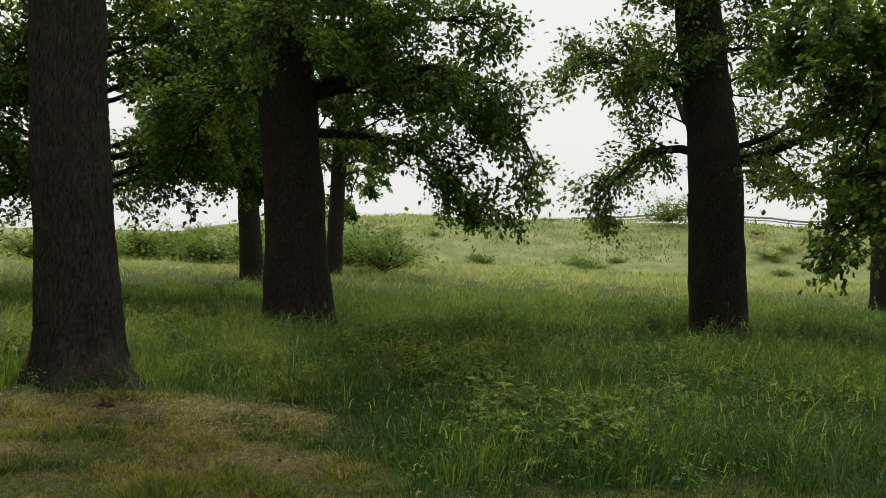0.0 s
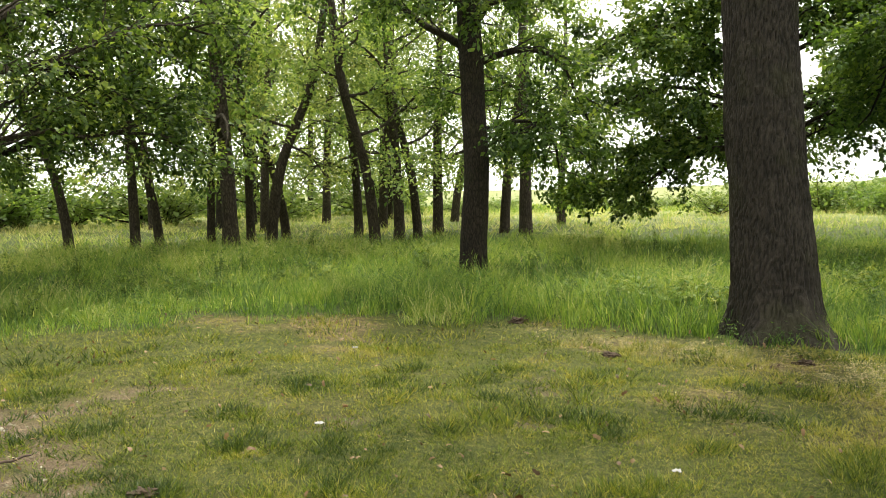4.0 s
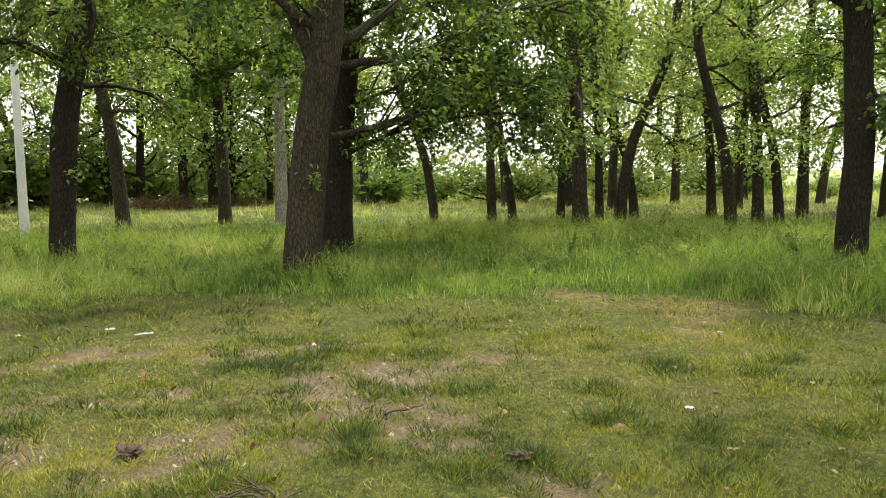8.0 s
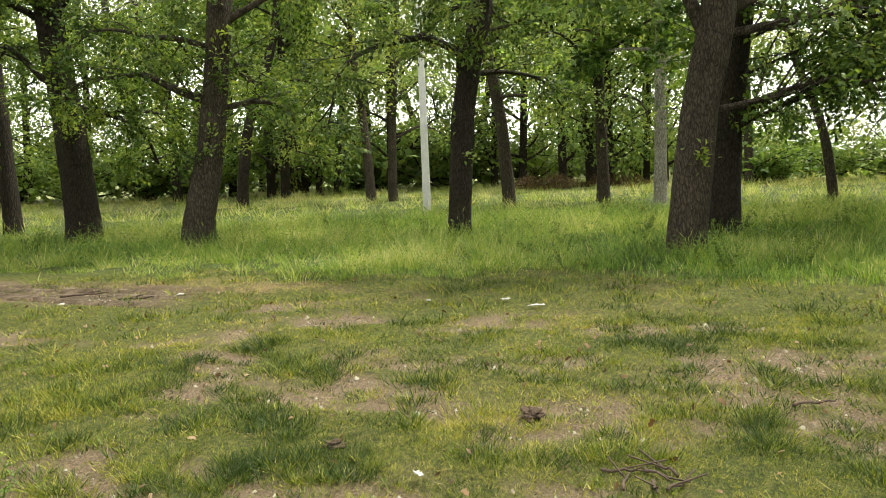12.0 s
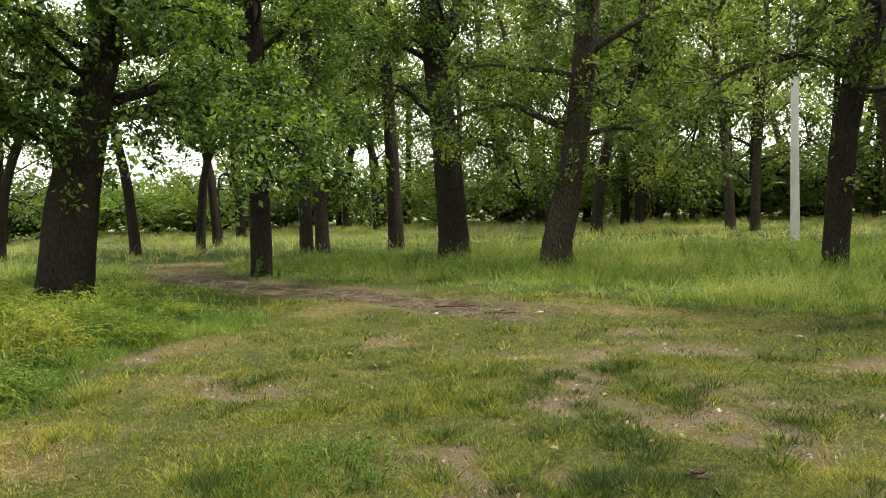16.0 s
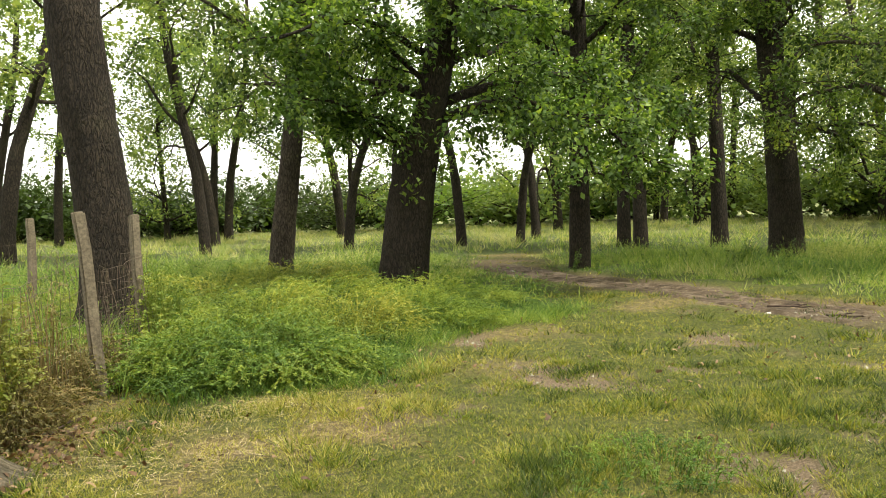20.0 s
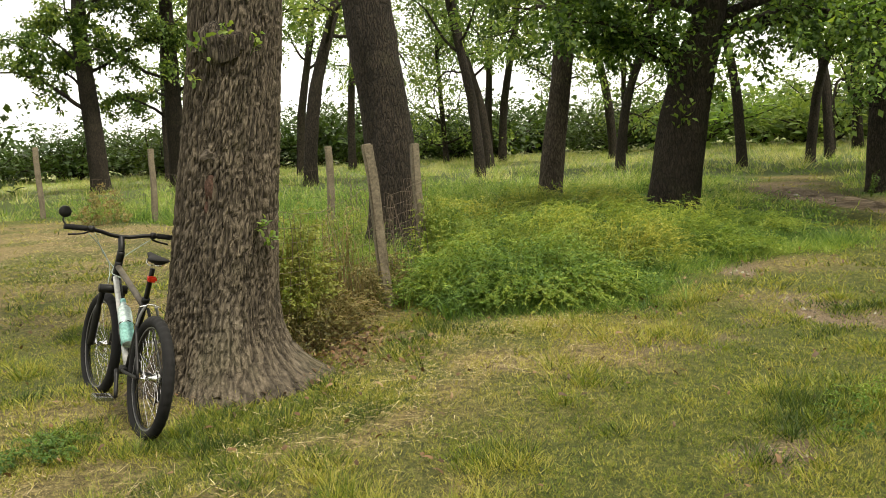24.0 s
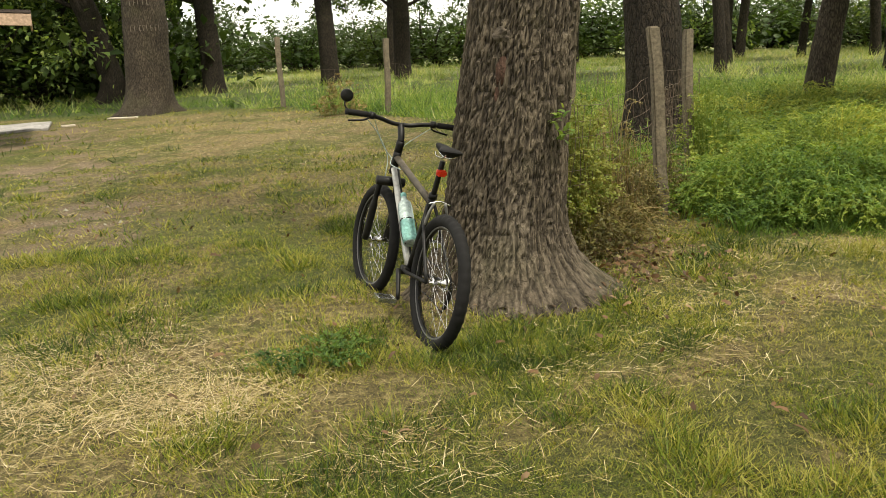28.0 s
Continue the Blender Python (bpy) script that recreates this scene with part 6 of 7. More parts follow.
for pts in (((0.955, 0.20, 1.06), (1.02, 0.10, 0.98), (1.0, 0.03, 0.86), (0.985, 0.03, 0.73)), ((0.955, -0.20, 1.06), (1.0, -0.06, 0.93), (0.93, 0.03, 0.83), (0.75, 0.022, 0.81)), ((0.93, 0.16, 1.06), (1.03, 0.06, 0.92), (0.95, -0.02, 0.82))):
    rod("cable", bend(pts), 0.0026, PALE_PLASTIC, bike, 6)

# ---- wounds of the big oak and the carving on the broad one ----
oaks = [o for o in scene.objects if o.name.startswith("oak_tree") and o.parent is None]
bike_oak = min(oaks, key=lambda o: (o.location.x + 0.90) ** 2 + (o.location.y + 6.15) ** 2)
broad_oak = min(oaks, key=lambda o: (o.location.x - 4.8) ** 2 + (o.location.y + 24.6) ** 2)


def on_trunk(tree, u, z, radius, shift, proud=0.0):
    """A place on a trunk's face towards the clearing, u metres to the right, in the tree's own axes."""
    away = unit(np.array([tree.location.x, tree.location.y]))
    right = np.array([away[1], -away[0]])
    deep = math.sqrt(max(0.0, radius ** 2 - u ** 2)) + proud
    p = right * (u + shift) - away * deep
    turn = math.atan2(-away[1], -away[0]) + math.atan2(u, math.sqrt(max(1e-6, radius ** 2 - u ** 2)))
    return Matrix.Translation((p[0], p[1], z)) @ Matrix.Rotation(turn, 4, "Z")


for nm, u, z, size, mat, sd in (("bark_wound", -0.11, 1.33, (0.024, 0.028, 0.085), SCAR, 5), ("bark_wound", -0.12, 1.20, (0.018, 0.020, 0.055), SCAR, 8), ("bark_knot", -0.135, 1.54, (0.026, 0.05, 0.035), CALLUS, 3), ("burl", -0.10, 2.24, (0.05, 0.16, 0.13), BARK, 15)):
    ob = part(nm, clod_bm(size, sd, 0.35 if nm == "burl" else 0.6), mat, bike_oak, "rough healed patch in the bark")
    ob.matrix_local = on_trunk(bike_oak, u, z, 0.333, 0.20 + (z - 1.47) * 0.1355, -0.036 if nm == "burl" else -0.014)
for row, (z, us) in enumerate(((2.86, (-0.30, -0.20, -0.10, 0.02, 0.12)), (2.22, (-0.36, -0.26, -0.14, -0.05, 0.04, 0.14, 0.25, 0.34)))):
    for k, u in enumerate(us):
        m = on_trunk(broad_oak, u, z, 0.575, 0.25, 0.012)
        for dy, dz, sy, sz in ((0, 0, 0.014, 0.15), (0.03, 0.068, 0.05, 0.014), (0.025, -0.002 if k % 2 else -0.068, 0.045, 0.014))[:1 + (k * 2 + row) % 3]:
            part("carved_bar", box_bm((0.012, sy, sz), (0, dy, dz), 0.003), CARVED, broad_oak).matrix_local = m


rng = np.random.default_rng(301)
for u, z in ((-0.16, 2.20), (-0.02, 2.27), (0.10, 2.16), (-0.22, 2.02), (0.20, 1.05), (0.24, 0.92)):
    sprig, twig = Pile(), rng.uniform(0.10, 0.18)
    lean = np.array([0.8, rng.uniform(-0.5, 0.5), rng.uniform(0.1, 0.7)]) * twig
    sprig.add(*tube(np.linspace((0, 0, 0), lean, 4), [0.004, 0.0035, 0.003, 0.002], 4), 0.1)
    v, t = leaves(rng, lean[None] * rng.uniform(0.3, 1.1, (12, 1)) + rng.normal(0, 0.02, (12, 3)), lean[None] * 6 + np.zeros((12, 1)), 0.06, True)
    sprig.add(v, t, np.repeat(rng.uniform(0.4, 0.9, 12), len(LEAF_NEAR_V)))
    child("sprig", sprig.mesh("sprig", LEAF, False), bike_oak, "small sprig of fresh green leaves").matrix_local = on_trunk(bike_oak, u, z, 0.333, 0.20 + (z - 1.47) * 0.1355, -0.01)


# ---- the shelter's corner and the boards ----
shelter = thing("shelter", (6.6, -17.6, 0.0), "low open wooden shelter with a felted roof", "shelter")
roof_turn = Matrix.Translation((-1.62, 0.65, 2.20)) @ Matrix.Rotation(0.30, 4, "Z") @ Matrix.Rotation(-0.05, 4, "Y")
part("roof", box_bm((4.2, 3.2, 0.06), (2.1, -1.6, 0.17), 0.01, 0.004, 6, 1), SHINGLE, shelter, "dark felted roof sheet").matrix_local = roof_turn
part("fascia_board", box_bm((4.1, 0.03, 0.20), (2.05, -0.02, 0.03), 0.004, 0.002, 4, 2), FASCIA, shelter, "brown weathered fascia board").matrix_local = roof_turn
part("fascia_board", box_bm((0.03, 3.1, 0.20), (0.02, -1.6, 0.03), 0.004, 0.002, 4, 3), FASCIA, shelter, "brown weathered fascia board").matrix_local = roof_turn
for px_, py_ in ((1.0, 0.9), (2.4, 1.4), (1.6, -1.6), (2.9, -1.2)):
    part("shelter_post", box_bm((0.11, 0.11, 2.3), (px_, py_, 1.12), 0.008), POST_WOOD, shelter)
for k, (x, y, turn, w, d, h, lab, mat) in enumerate(((7.55, -21.6, 0.25, 2.2, 2.2, 0.05, "pale grey weathered board lying on bare earth", SHEET), (5.15, -23.35, -0.15, 0.75, 0.16, 0.03, "sun-bleached plank lying at the foot of an oak", PLANK), (6.0, -21.6, 0.4, 0.3, 0.16, 0.04, "small pale broken board on the ground", PLANK))):
    bm = box_bm((w, d, h), (0, 0, h / 2), 0.006, 0.003, 4, k)
    for v in bm.verts:
        v.co.z += 0.015 * math.sin(v.co.x * 2.3 + k) ** 2 * (w > 1)
    top = thing("board", Matrix.Translation((x, y, float(ground_z(x, y)))) @ Matrix.Rotation(turn, 4, "Z"), lab, "board", "loose boards")
    part("plank", bm, mat, top)


# ---- small things on the lawn ----
def lone(name, place, bm, mat, label, category, group="", turn=0.0, lift=0.0):
    """A small thing that is one mesh."""
    me = bpy.data.meshes.new(name)
    bm.to_mesh(me)
    bm.free()
    me.polygons.foreach_set("use_smooth", np.ones(len(me.polygons), bool))
    me.materials.append(mat)
    ob = new(name, me)
    ob.matrix_world = Matrix.Translation((place[0], place[1], float(ground_z(*place[:2])) + lift)) @ Matrix.Rotation(turn, 4, "Z")
    return tagged(ob, label, category, group)


def crumpled(w, d, seed):
    bm = bmesh.new()
    bmesh.ops.create_grid(bm, x_segments=7, y_segments=5, size=0.5)
    for v in bm.verts:
        z = 0.013 * noise.noise(Vector((v.co.x * 4 + seed, v.co.y * 4, seed))) + 0.008 * noise.noise(Vector((v.co.x * 9, v.co.y * 9 + seed, 0)))
        v.co = Vector((v.co.x * w, v.co.y * d, 0.03 + z + 0.004 * seed % 0.01))
    bmesh.ops.solidify(bm, geom=bm.faces[:], thickness=0.002)
    return bm


for k, (x, y, w, d, turn) in enumerate(((-4.55, 3.30, 0.055, 0.05, 0.3), (-6.36, 5.20, 0.05, 0.04, 1.2), (-2.27, 4.03, 0.05, 0.04, 0.6), (-9.32, -0.12, 0.10, 0.08, 1.9), (-8.92, 0.18, 0.18, 0.06, 1.75), (-9.4, -0.97, 0.07, 0.05, 0.2),
                                        (-4.35, -0.75, 0.07, 0.03, 0.5), (0.4, 6.5, 0.09, 0.07, 0.7), (2.7, 11.5, 0.14, 0.1, 0.3), (-11.9, 2.9, 0.05, 0.04, 0.9))):
    lone("paper_scrap", (x, y), crumpled(w, d, k + 1), PAPER, "crumpled white paper scrap lying in the grass", "litter", "scraps of litter", turn, 0.012)
for k, (x, y, s) in enumerate(((-5.29, -0.12, 0.12), (-4.27, 1.88, 0.11), (-3.55, 1.5, 0.12), (-4.24, 6.57, 0.10), (-3.45, -0.95, 0.13), (-4.88, -1.26, 0.09), (-2.7, 7.25, 0.13), (-6.15, 7.6, 0.15), (-3.8, 1.1, 0.09))):
    lone("turf_clod", (x, y), clod_bm((s * 0.62, s * 0.5, s * 0.24), k + 1, 0.9, 4), TURF, "dark clod of torn turf lying on the lawn", "clod", "turf clods", k * 1.1, s * 0.12)
for k, (x, y, s) in enumerate(((-13.9, -13.5, 0.14), (-11.0, -5.0, 0.06), (-10.6, -4.2, 0.05), (-11.4, -6.4, 0.05), (-10.3, -5.6, 0.05))):
    lone("stone", (x, y), clod_bm((s, s * 0.7, s * 0.3), k + 20, 0.35), STONE, "flat pale grey stone in bare earth", "stone", "stones", k * 0.8, 0.0)


def twig_thing(x, y, length, turn, seed, radius=0.010, label="dark dead stick lying on bare earth", forks=2):
    rng = np.random.default_rng(seed)
    top = thing("dead_stick", (x, y, float(ground_z(x, y)) + radius), label, "stick", "dead sticks")
    d = np.array([math.cos(turn), math.sin(turn), 0.0])
    main = np.array([d * length * (s - 0.5) + np.array([0, 0, 0.012 * math.sin(s * 5)]) + rng.normal(0, 0.006, 3) for s in np.linspace(0, 1, 8)])
    main[:, 2] = np.abs(main[:, 2])
    rod("shaft", main, np.linspace(radius, radius * 0.5, 8), STICK, top, 7)
    for k in range(forks):
        s = main[rng.integers(2, 6)]
        e = s + np.array([d[0] * 0.1 + rng.normal(0, 0.06), d[1] * 0.1 + rng.normal(0, 0.06), 0.03])
        rod("side_twig", np.linspace(s, e, 4), radius * 0.5, STICK, top, 5)
    return top


twig_thing(-5.30, 1.56, 0.27, 1.75, 1, 0.011, forks=0)
for k in range(6):
    twig_thing(-4.28 + 0.12 * math.cos(k * 1.9), 0.37 + 0.12 * math.sin(k * 2.7), 0.15 + 0.04 * (k % 3), k * 0.7, 20 + k, 0.009, "blackened twisted root piece lying on bare earth")
twig_thing(-2.05, -6.72, 0.5, 0.9, 40, 0.010, "pale dry stick lying by the fence", 1)
for k, (x, y, L_, a) in enumerate(((-10.75, -5.5, 0.6, 1.9), (-10.45, -4.7, 0.45, 1.6))):
    twig_thing(x, y, L_, a, 50 + k, 0.016, "dark dead branch lying in the muddy track", 2)

# fallen dry leaves
rng = np.random.default_rng(77)
n = 2600
x, y = scatter(rng, n, 2.2, 13, -20, 195)
near_k = rng.random(n) < 0.28
x = np.where(near_k, -1.6 + rng.normal(0, 0.45, n), x)
y = np.where(near_k, -6.5 + rng.normal(0, 0.5, n), y)
places = np.stack([x, y, ground_z(x, y) + rng.uniform(0.02, 0.05, n)], -1)
v, t = leaves(rng, places, rng.normal(0, 1, (n, 3)) * np.array([1, 1, 0.1]), 0.055, True)
dry = Pile()
dry.add(v, t, np.repeat(rng.random(n) ** 1.5, len(LEAF_NEAR_V)))
tagged(new("fallen_leaves", dry.mesh("fallen_leaves", BROWN_LEAF, False)), "dry brown oak leaves scattered on the lawn", "leaves", kind="stuff")


# gravel and crumbs of earth in the bare spots
n = 26000
x, y = scatter(rng, n, 2.5, 12, -20, 200)
tall, dirt, straw = masks(x, y)
ok = rng.random(n) < dirt * (1 - tall)
x, y = x[ok], y[ok]
k = len(x)
size = rng.uniform(0.006, 0.02, k) * (1 + (rng.random(k) < 0.06))
tetra = np.array([[1, 0, -0.3], [-0.5, 0.8, -0.3], [-0.5, -0.8, -0.3], [0.1, 0.1, 0.6], [-0.6, 0.2, 0.35]])
faces = np.array([[0, 1, 3], [1, 4, 3], [1, 2, 4], [2, 3, 4], [2, 0, 3]])
turn = rng.uniform(0, 6.28, k)
px_, py_ = np.cos(turn)[:, None], np.sin(turn)[:, None]
v = np.stack([x[:, None] + size[:, None] * (tetra[None, :, 0] * px_ - tetra[None, :, 1] * py_), y[:, None] + size[:, None] * (tetra[None, :, 0] * py_ + tetra[None, :, 1] * px_), (ground_z(x, y) - 0.028)[:, None] + size[:, None] * (0.4 + tetra[None, :, 2])], -1).reshape(-1, 3)
t = (np.arange(k)[:, None, None] * 5 + faces[None]).reshape(-1, 3)
crumbs = Pile()
crumbs.add(v, t, np.repeat(rng.random(k), 5))
CRUMB = leaf_material("earth_crumbs", [(0.0, (0.05, 0.036, 0.024)), (0.6, (0.15, 0.115, 0.08)), (1.0, (0.34, 0.31, 0.27))], 0.0)
tagged(new("gravel", crumbs.mesh("gravel", CRUMB, False)), "small stones and crumbs of earth on bare ground", "gravel", kind="stuff")


# ---- weeds ----
def weed(seed, height, leaf, pairs, flower=0.0, label="tall leafy green weed growing in the meadow grass", stalks=4, wide=0.12):
    rng = np.random.default_rng(seed)
    top = thing("weed_plant", (200 + seed, 200, 0), label, "weed", "meadow weeds")
    green, wood = Pile(), Pile()
    for s in range(stalks):
        a = rng.uniform(0, 6.28)
        h = height * rng.uniform(0.65, 1.1)
        base = np.array([math.cos(a), math.sin(a), 0]) * rng.uniform(0, wide)
        path = np.array([base + np.array([math.cos(a), math.sin(a), 0]) * wide * 1.6 * u * u + np.array([0, 0, h * u]) for u in np.linspace(0, 1, 6)])
        wood.add(*tube(path, np.linspace(0.006, 0.002, 6), 4, False), 0.3)
        m = pairs * 2
        f = np.linspace(0.12, 1.0, m) * 5
        places = np.stack([np.interp(f, range(6), path[:, c]) for c in range(3)], -1)
        ang = np.arange(m) * 2.4 + rng.uniform(0, 6)
        out = np.stack([np.cos(ang), np.sin(ang), 0.25 + 0 * ang], -1)
        v, t = leaves(rng, places, out * 2.5, leaf, False)
        green.add(v, t, np.repeat(np.clip(rng.normal(0.25, 0.16, m) + 0.2 * (f / 5), 0, 1), 4))
        if flower and s % 2 == 0:
            k = 26
            q = path[-1] + np.stack([rng.normal(0, 0.015, k), rng.normal(0, 0.015, k), rng.uniform(-0.02, 0.16, k)], -1)
            v, t = leaves(rng, q, rng.normal(0, 1, (k, 3)), 0.03, False)
            green.add(v, t, np.repeat(np.full(k, 1.0), 4))
    child("stalk", wood.mesh("stalk", WEED), top)
    tagged(child("leafage", green.mesh("leafage", WEED, False), top), kind="stuff")
    return top


weeds = [weed(1, 0.55, 0.06, 16), weed(2, 0.50, 0.07, 10, 1.0, "green weed with pale feathery flower spikes"), weed(3, 0.68, 0.07, 18), weed(4, 0.34, 0.085, 9, label="broad-leaved green weed low in the grass", stalks=6)]
SPOTS = [(-0.6, 9.6, 3), (-0.3, 10.4, 3), (0.1, 9.0, 1), (-1.1, 9.1, 4), (3.0, 12.6, 4), (0.9, 7.0, 4), (2.2, 9.0, 1), (3.6, 11.0, 3), (4.6, 12.4, 1), (7.4, 12.6, 3), (8.3, 13.5, 1), (7.0, 14.8, 2), (5.2, 13.4, 2), (5.6, 13.2, 2), (6.4, 13.3, 2),
         (-2.4, 12.9, 2), (-2.0, 12.8, 2), (-1.5, 12.8, 2), (-1.1, 12.9, 2), (-1.9, 12.6, 2), (-3.0, 13.2, 2), (-4.4, 9.4, 4), (-2.3, 9.2, 4), (-6.0, 8.6, 4), (-7.2, 8.0, 1), (-10.5, 10.6, 1), (-9.0, 11.6, 1), (-7.5, 9.8, 3), (-8.6, 9.4, 4),
         (-11.2, 17.3, 3), (-10.6, 17.6, 3), (-12.0, 17.0, 3), (-11.6, 16.6, 1), (-9.9, 17.9, 1), (-11.4, 17.9, 3), (-10.9, 17.0, 3), (-12.5, 16.5, 3), (-12.9, 16.9, 1), (-10.2, 17.1, 3), (-11.9, 17.6, 3), (-9.4, 18.3, 3), (-12.3, 17.5, 3), (-22.9, 3.7, 3), (-22.4, 3.3, 3), (-20.4, 6.9, 3), (-20.0, 7.4, 3), (-19.4, 7.9, 3), (-21.2, 6.2, 1), (-16.4, 5.6, 3), (-16.0, 6.4, 3), (-16.8, 4.9, 1),
         (-12.6, 5.9, 4), (-14.6, -11.6, 3), (-14.2, -11.9, 1), (-19.5, -3.2, 3), (-20.2, -4.0, 1), (-18.6, -2.4, 1), (-8.4, -11.0, 2), (-9.0, -11.1, 2), (-9.8, -11.0, 2), (-8.0, -11.6, 2), (-8.6, -14.9, 2), (-7.9, -14.0, 2), (-7.2, -12.6, 2), (-10.0, -14.2, 2),
         (-3.0, -10.4, 4), (-2.4, -9.6, 2), (-1.7, -7.6, 2), (-3.4, -9.6, 3), (-4.4, -10.4, 3), (-5.0, -11.2, 1), (-4.0, -13.0, 1), (-5.6, -13.2, 3), (2.4, -23.9, 4), (0.2, -22.0, 1), (-0.6, -21.0, 4), (-0.2, -21.6, 3), (7.4, -26, 3), (8.6, -26.5, 1), (6.6, -25.9, 4)]
rng = np.random.default_rng(88)
wx, wy = scatter(rng, 480, 7.5, 22, -32, 190)
ok = (mown_depth(wx, wy) < -0.5) & (fbm(wx * 0.3, wy * 0.3, 93) > 0.52 - 0.08 * step(2, 5, wy))
SPOTS += [(float(a), float(b), int(c)) for a, b, c in zip(wx[ok], wy[ok], rng.integers(1, 5, ok.sum()))]
first_used = set()
for x, y, kind in SPOTS:
    s = rng.uniform(0.65, 1.05)
    m = Matrix.Translation((x, y, float(ground_z(x, y)))) @ Matrix.Rotation(rng.uniform(0, 6.28), 4, "Z") @ Matrix.Diagonal((s, s, s, 1))
    if kind in first_used:
        copy_thing(weeds[kind - 1], m)
    else:
        first_used.add(kind)
        weeds[kind - 1].matrix_world = m


def weed_mound(name, x, y, rx, ry, h, stems, seed, label, turn=0.0, leaf=0.05, dry=0.0, mat=None, run=0.55, upright=0.0, each=28, category="weeds", group=""):
    """A sprawling heap of thin arching stems set with small leaves."""
    rng = np.random.default_rng(seed)
    top = thing(name, Matrix.Translation((x, y, float(ground_z(x, y)))) @ Matrix.Rotation(turn, 4, "Z"), label, category, group)
    green, stalks = Pile(), Pile()
    for s in range(stems):
        a, r = rng.uniform(0, 6.28), math.sqrt(rng.random())
        base = np.array([rx * r * math.cos(a), ry * r * math.sin(a), 0])
        lump = 0.65 + 0.7 * float(vnoise(base[0] * 3.0 + 7, base[1] * 3.0 + seed, seed))
        hh = h * (1 - 0.85 * r * r) * lump * rng.uniform(0.65, 1.12) + 0.04
        b = a + rng.normal(0, 0.9)
        out = np.array([math.cos(b), math.sin(b), 0])
        go = run * rng.uniform(0.5, 1.1)
        tip = hh * (1.0 if rng.random() < upright else 0.62)
        path = bend([base, base + out * go * 0.2 + np.array([0, 0, hh * 0.7]), base + out * go * 0.55 + np.array([0, 0, hh]), base + out * go + np.array([0, 0, tip])], 2)
        tone = np.clip(rng.normal(0.45 + dry, 0.15) + 0.9 * (lump - 1.0), 0, 1)
        stalks.add(*tube(path, np.linspace(0.0035, 0.0018, len(path)), 3, False), np.clip(tone + 0.15, 0, 1))
        f = np.repeat(np.linspace(0.8, len(path) - 1, each // 4), 4)
        m = len(f)
        q = np.stack([np.interp(f, range(len(path)), path[:, c]) for c in range(3)], -1) + rng.normal(0, 0.006, (m, 3))
        ring = np.arange(m) * 1.57 + rng.uniform(0, 6)
        v, t = leaves(rng, q, 1.6 * np.stack([np.cos(ring), np.sin(ring), 0.15 + 0 * ring], -1), leaf, False)
        green.add(v, t, np.repeat(np.clip(tone + rng.normal(0, 0.13, m), 0, 1), 4))
    tagged(child("stemwork", stalks.mesh("stemwork", mat or CLEAVER), top), kind="stuff")
    tagged(child("leafage", green.mesh("leafage", mat or CLEAVER, False), top), kind="stuff")
    return top


HEAP = "sprawling heap of bright green cleavers at the lawn's edge"
weed_mound("weed_heap", -4.0, -7.5, 1.08, 0.78, 0.48, 1500, 5, HEAP, radians(-29), 0.030, 0.0, None, 0.5, 0.25, 36, group="heaps of weeds")
soft = weed_mound("weed_heap", -5.6, -8.35, 1.1, 0.8, 0.46, 640, 6, "soft light green weeds spreading under the oaks", 0.4, 0.030, 0.0, SOFT_WEED, 0.4, 0.65, 28, group="heaps of weeds")
for x, y, turn, sx, sz in ((-5.3, -9.7, 1.0, 1.2, 1.1), (-6.9, -8.7, 2.1, 1.0, 0.8), (-6.6, -10.4, 0.3, 1.3, 1.0), (-8.1, -9.5, 2.6, 1.1, 0.8), (-7.7, -11.6, 1.7, 1.3, 1.0), (-5.9, -11.9, 2.9, 1.4, 1.0), (-5.0, -8.9, 0.2, 0.85, 1.1), (-5.0, -13.2, 1.2, 1.4, 1.0), (-8.2, -13.6, 0.1, 1.3, 1.0), (-7.0, -13.0, 2.0, 1.2, 1.1)):
    copy_thing(soft, Matrix.Translation((x, y, float(ground_z(x, y)))) @ Matrix.Rotation(turn, 4, "Z") @ Matrix.Diagonal((sx, sx, sz, 1)))
weed_mound("weed_tangle", -4.2, -9.85, 0.6, 0.25, 0.95, 220, 14, "light green weeds grown up along the wire net", radians(-121), 0.034, 0.15, None, 0.25, 0.6, 28)
weed_mound("weed_tangle", -1.62, -6.98, 0.42, 0.24, 0.95, 300, 8, "yellowish green weeds standing tall beside the oak's trunk", radians(-137), 0.032, 0.25, YELLOW_WEED, 0.22, 0.8, 32)
weed_mound("dry_weeds", -2.2, -7.45, 0.62, 0.22, 0.74, 260, 11, "dry yellow-brown weeds tangled in the fence net", radians(-137), 0.024, 0.1, DRY_WEED, 0.16, 0.9, 20)
weed_mound("dry_weeds", -1.75, -6.75, 0.65, 0.22, 0.32, 260, 15, "low brown heap of dead twigs and weeds at the oak's foot", radians(-140), 0.028, -0.15, DRY_WEED, 0.35, 0.2, 20)
weed_mound("dry_weeds", -2.85, -8.15, 0.4, 0.25, 0.45, 160, 12, "dry yellow-brown weeds round a fence post", radians(-121), 0.03, 0.05, DRY_WEED, 0.25, 0.6, 24)
weed_mound("clover_patch", -4.2, -3.25, 0.6, 0.45, 0.05, 180, 9, "low bright green clover patch in the lawn", 0.2, 0.018, -0.1, None, 0.10, 0.5, 16)
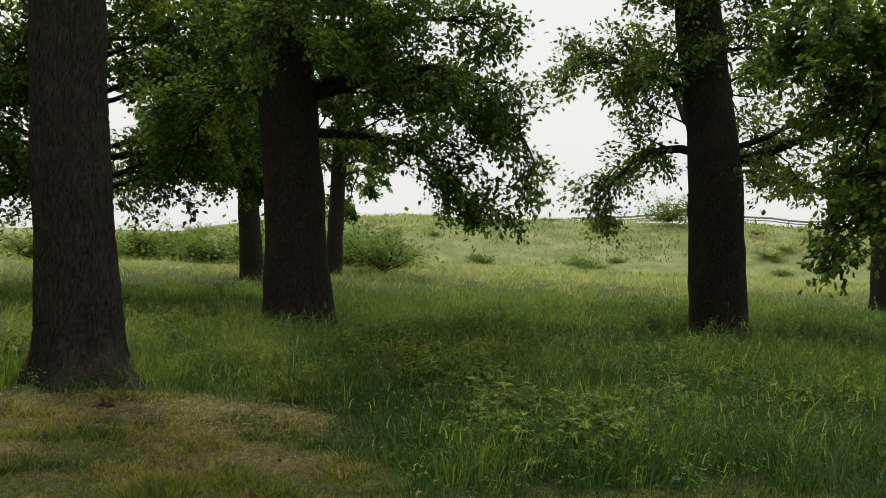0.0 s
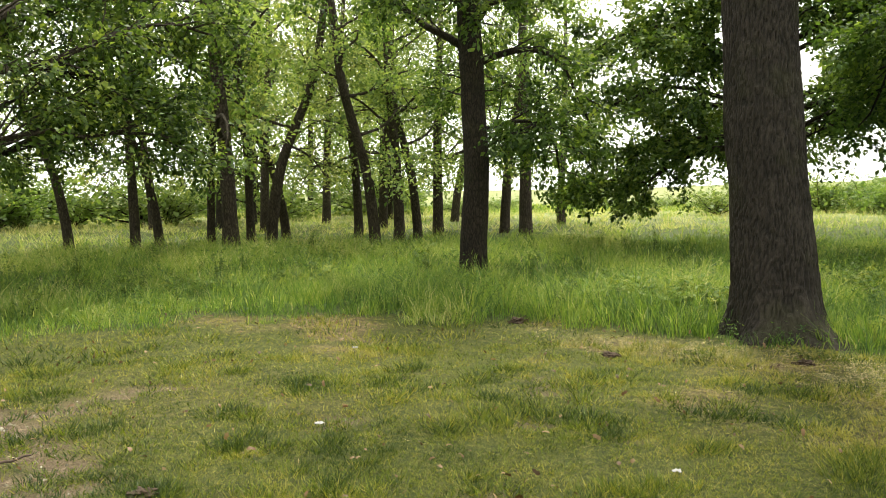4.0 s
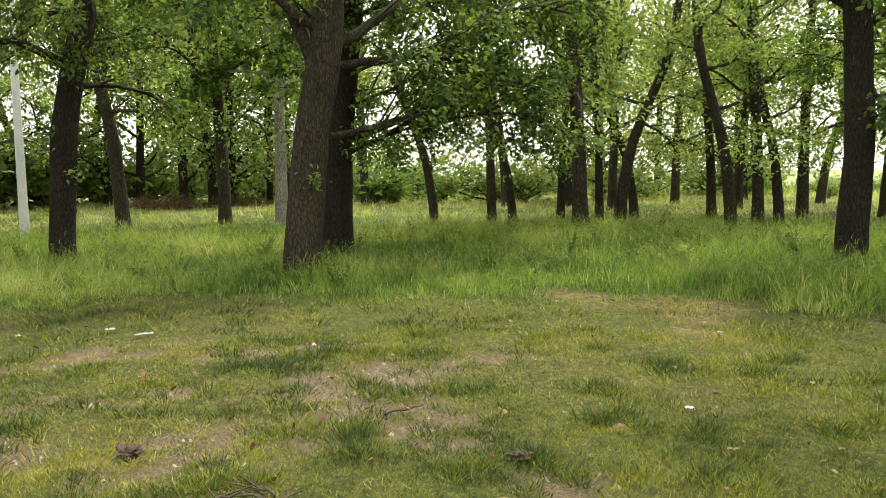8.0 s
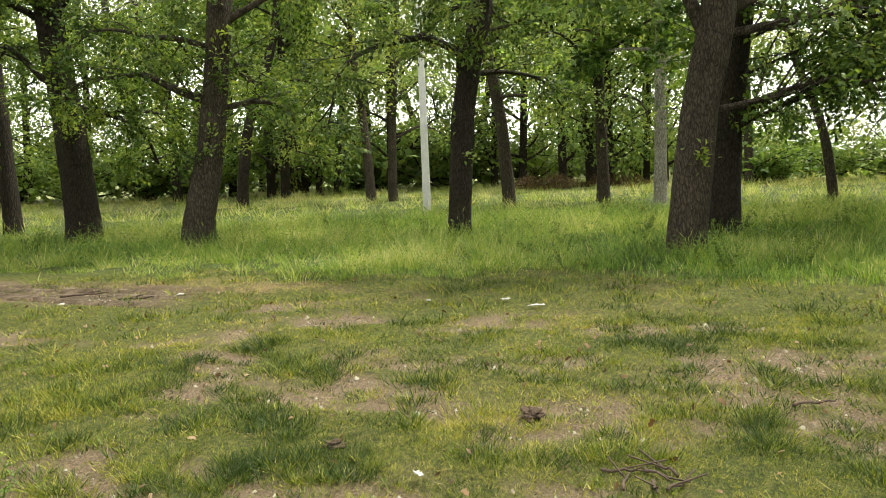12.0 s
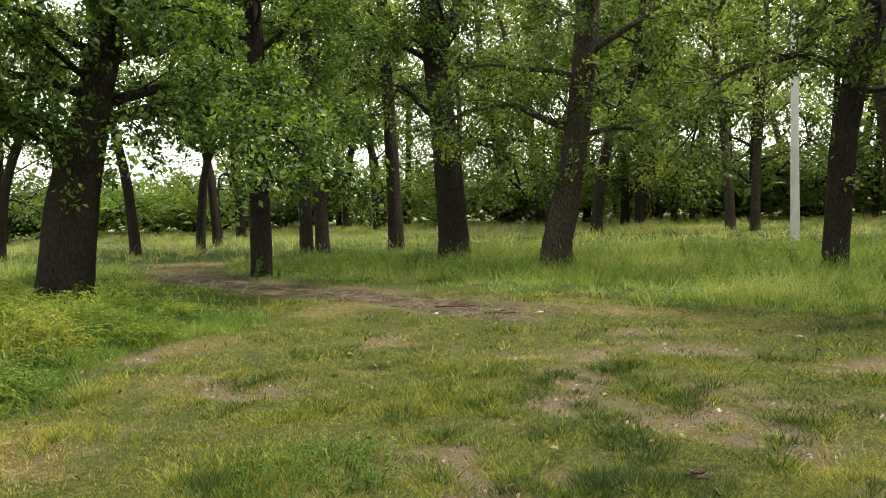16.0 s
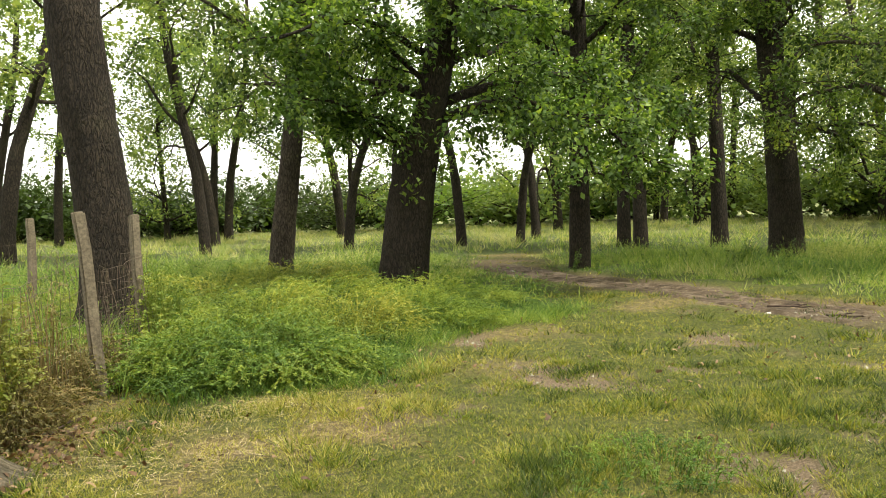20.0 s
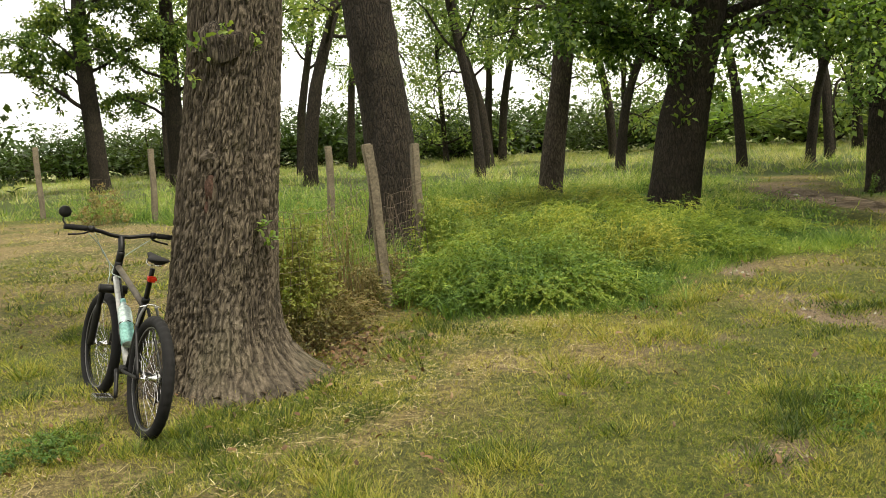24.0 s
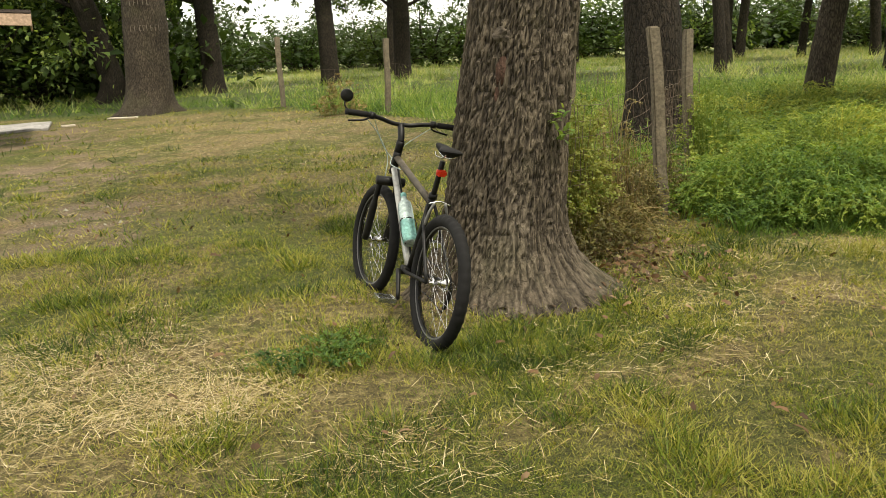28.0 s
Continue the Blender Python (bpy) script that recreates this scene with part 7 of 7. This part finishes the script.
weed_mound("clover_patch", 0.24, -5.12, 0.28, 0.16, 0.045, 60, 10, "low dark green weed patch in the lawn", 0.2, 0.022, -0.35, None, 0.14, 0.5, 20)
weed_mound("dry_umbels", -0.35, -20.0, 0.5, 0.4, 1.0, 60, 16, "dead pale brown umbel weeds standing before the fence", 0.3, 0.06, 0.35, DRY_WEED, 0.2, 0.9, 20)
# brush heaped at the back of the wood
brush = weed_mound("brush_pile", -42.2, 3.1, 1.8, 1.0, 0.75, 420, 17, "brown heap of cut brushwood at the back of the wood", 0.5, 0.09, -0.1, BROWN_LEAF, 1.0, 0.2, 12, "brush pile", "brush piles")
copy_thing(brush, Matrix.Translation((-41.8, 6.6, float(ground_z(-41.8, 6.6)))) @ Matrix.Rotation(1.2, 4, "Z") @ Matrix.Diagonal((0.8, 0.8, 0.9, 1)))
# dark leafy weeds standing between the grass of the north meadow
nettles = weed_mound("nettle_patch", -0.4, 10.6, 0.9, 0.6, 0.50, 120, 21, "loose patch of green nettles in the tall meadow grass", 0.3, 0.06, 0.12, CLEAVER, 0.16, 0.9, 24, group="nettle patches")
rng = np.random.default_rng(55)
for x, y in ((0.6, 8.4), (1.2, 6.7), (2.3, 7.6), (3.2, 9.2), (2.0, 10.9), (4.4, 8.1), (4.0, 11.4), (5.6, 10.1), (0.2, 12.6), (6.4, 12.0), (1.4, 13.2), (-5.2, 9.6), (-6.8, 10.4), (-8.3, 8.9), (7.6, 14.6), (4.9, 15.0), (-3.9, 11.8), (-11.6, 6.6), (-10.9, 8.0)):
    z = rng.uniform(0.65, 1.0)
    copy_thing(nettles, Matrix.Translation((x, y, float(ground_z(x, y)))) @ Matrix.Rotation(rng.uniform(0, 6.28), 4, "Z") @ Matrix.Diagonal((rng.uniform(0.7, 1.3), rng.uniform(0.7, 1.3), z, 1)))
for x, y, s in ((-2.0, 9.3, 0.7), (-1.2, 8.3, 0.5), (0.0, 9.6, 0.7), (1.2, 9.8, 0.8)):
    copy_thing(soft, Matrix.Translation((x, y, float(ground_z(x, y)))) @ Matrix.Rotation(x, 4, "Z") @ Matrix.Diagonal((s, s, s, 1)))
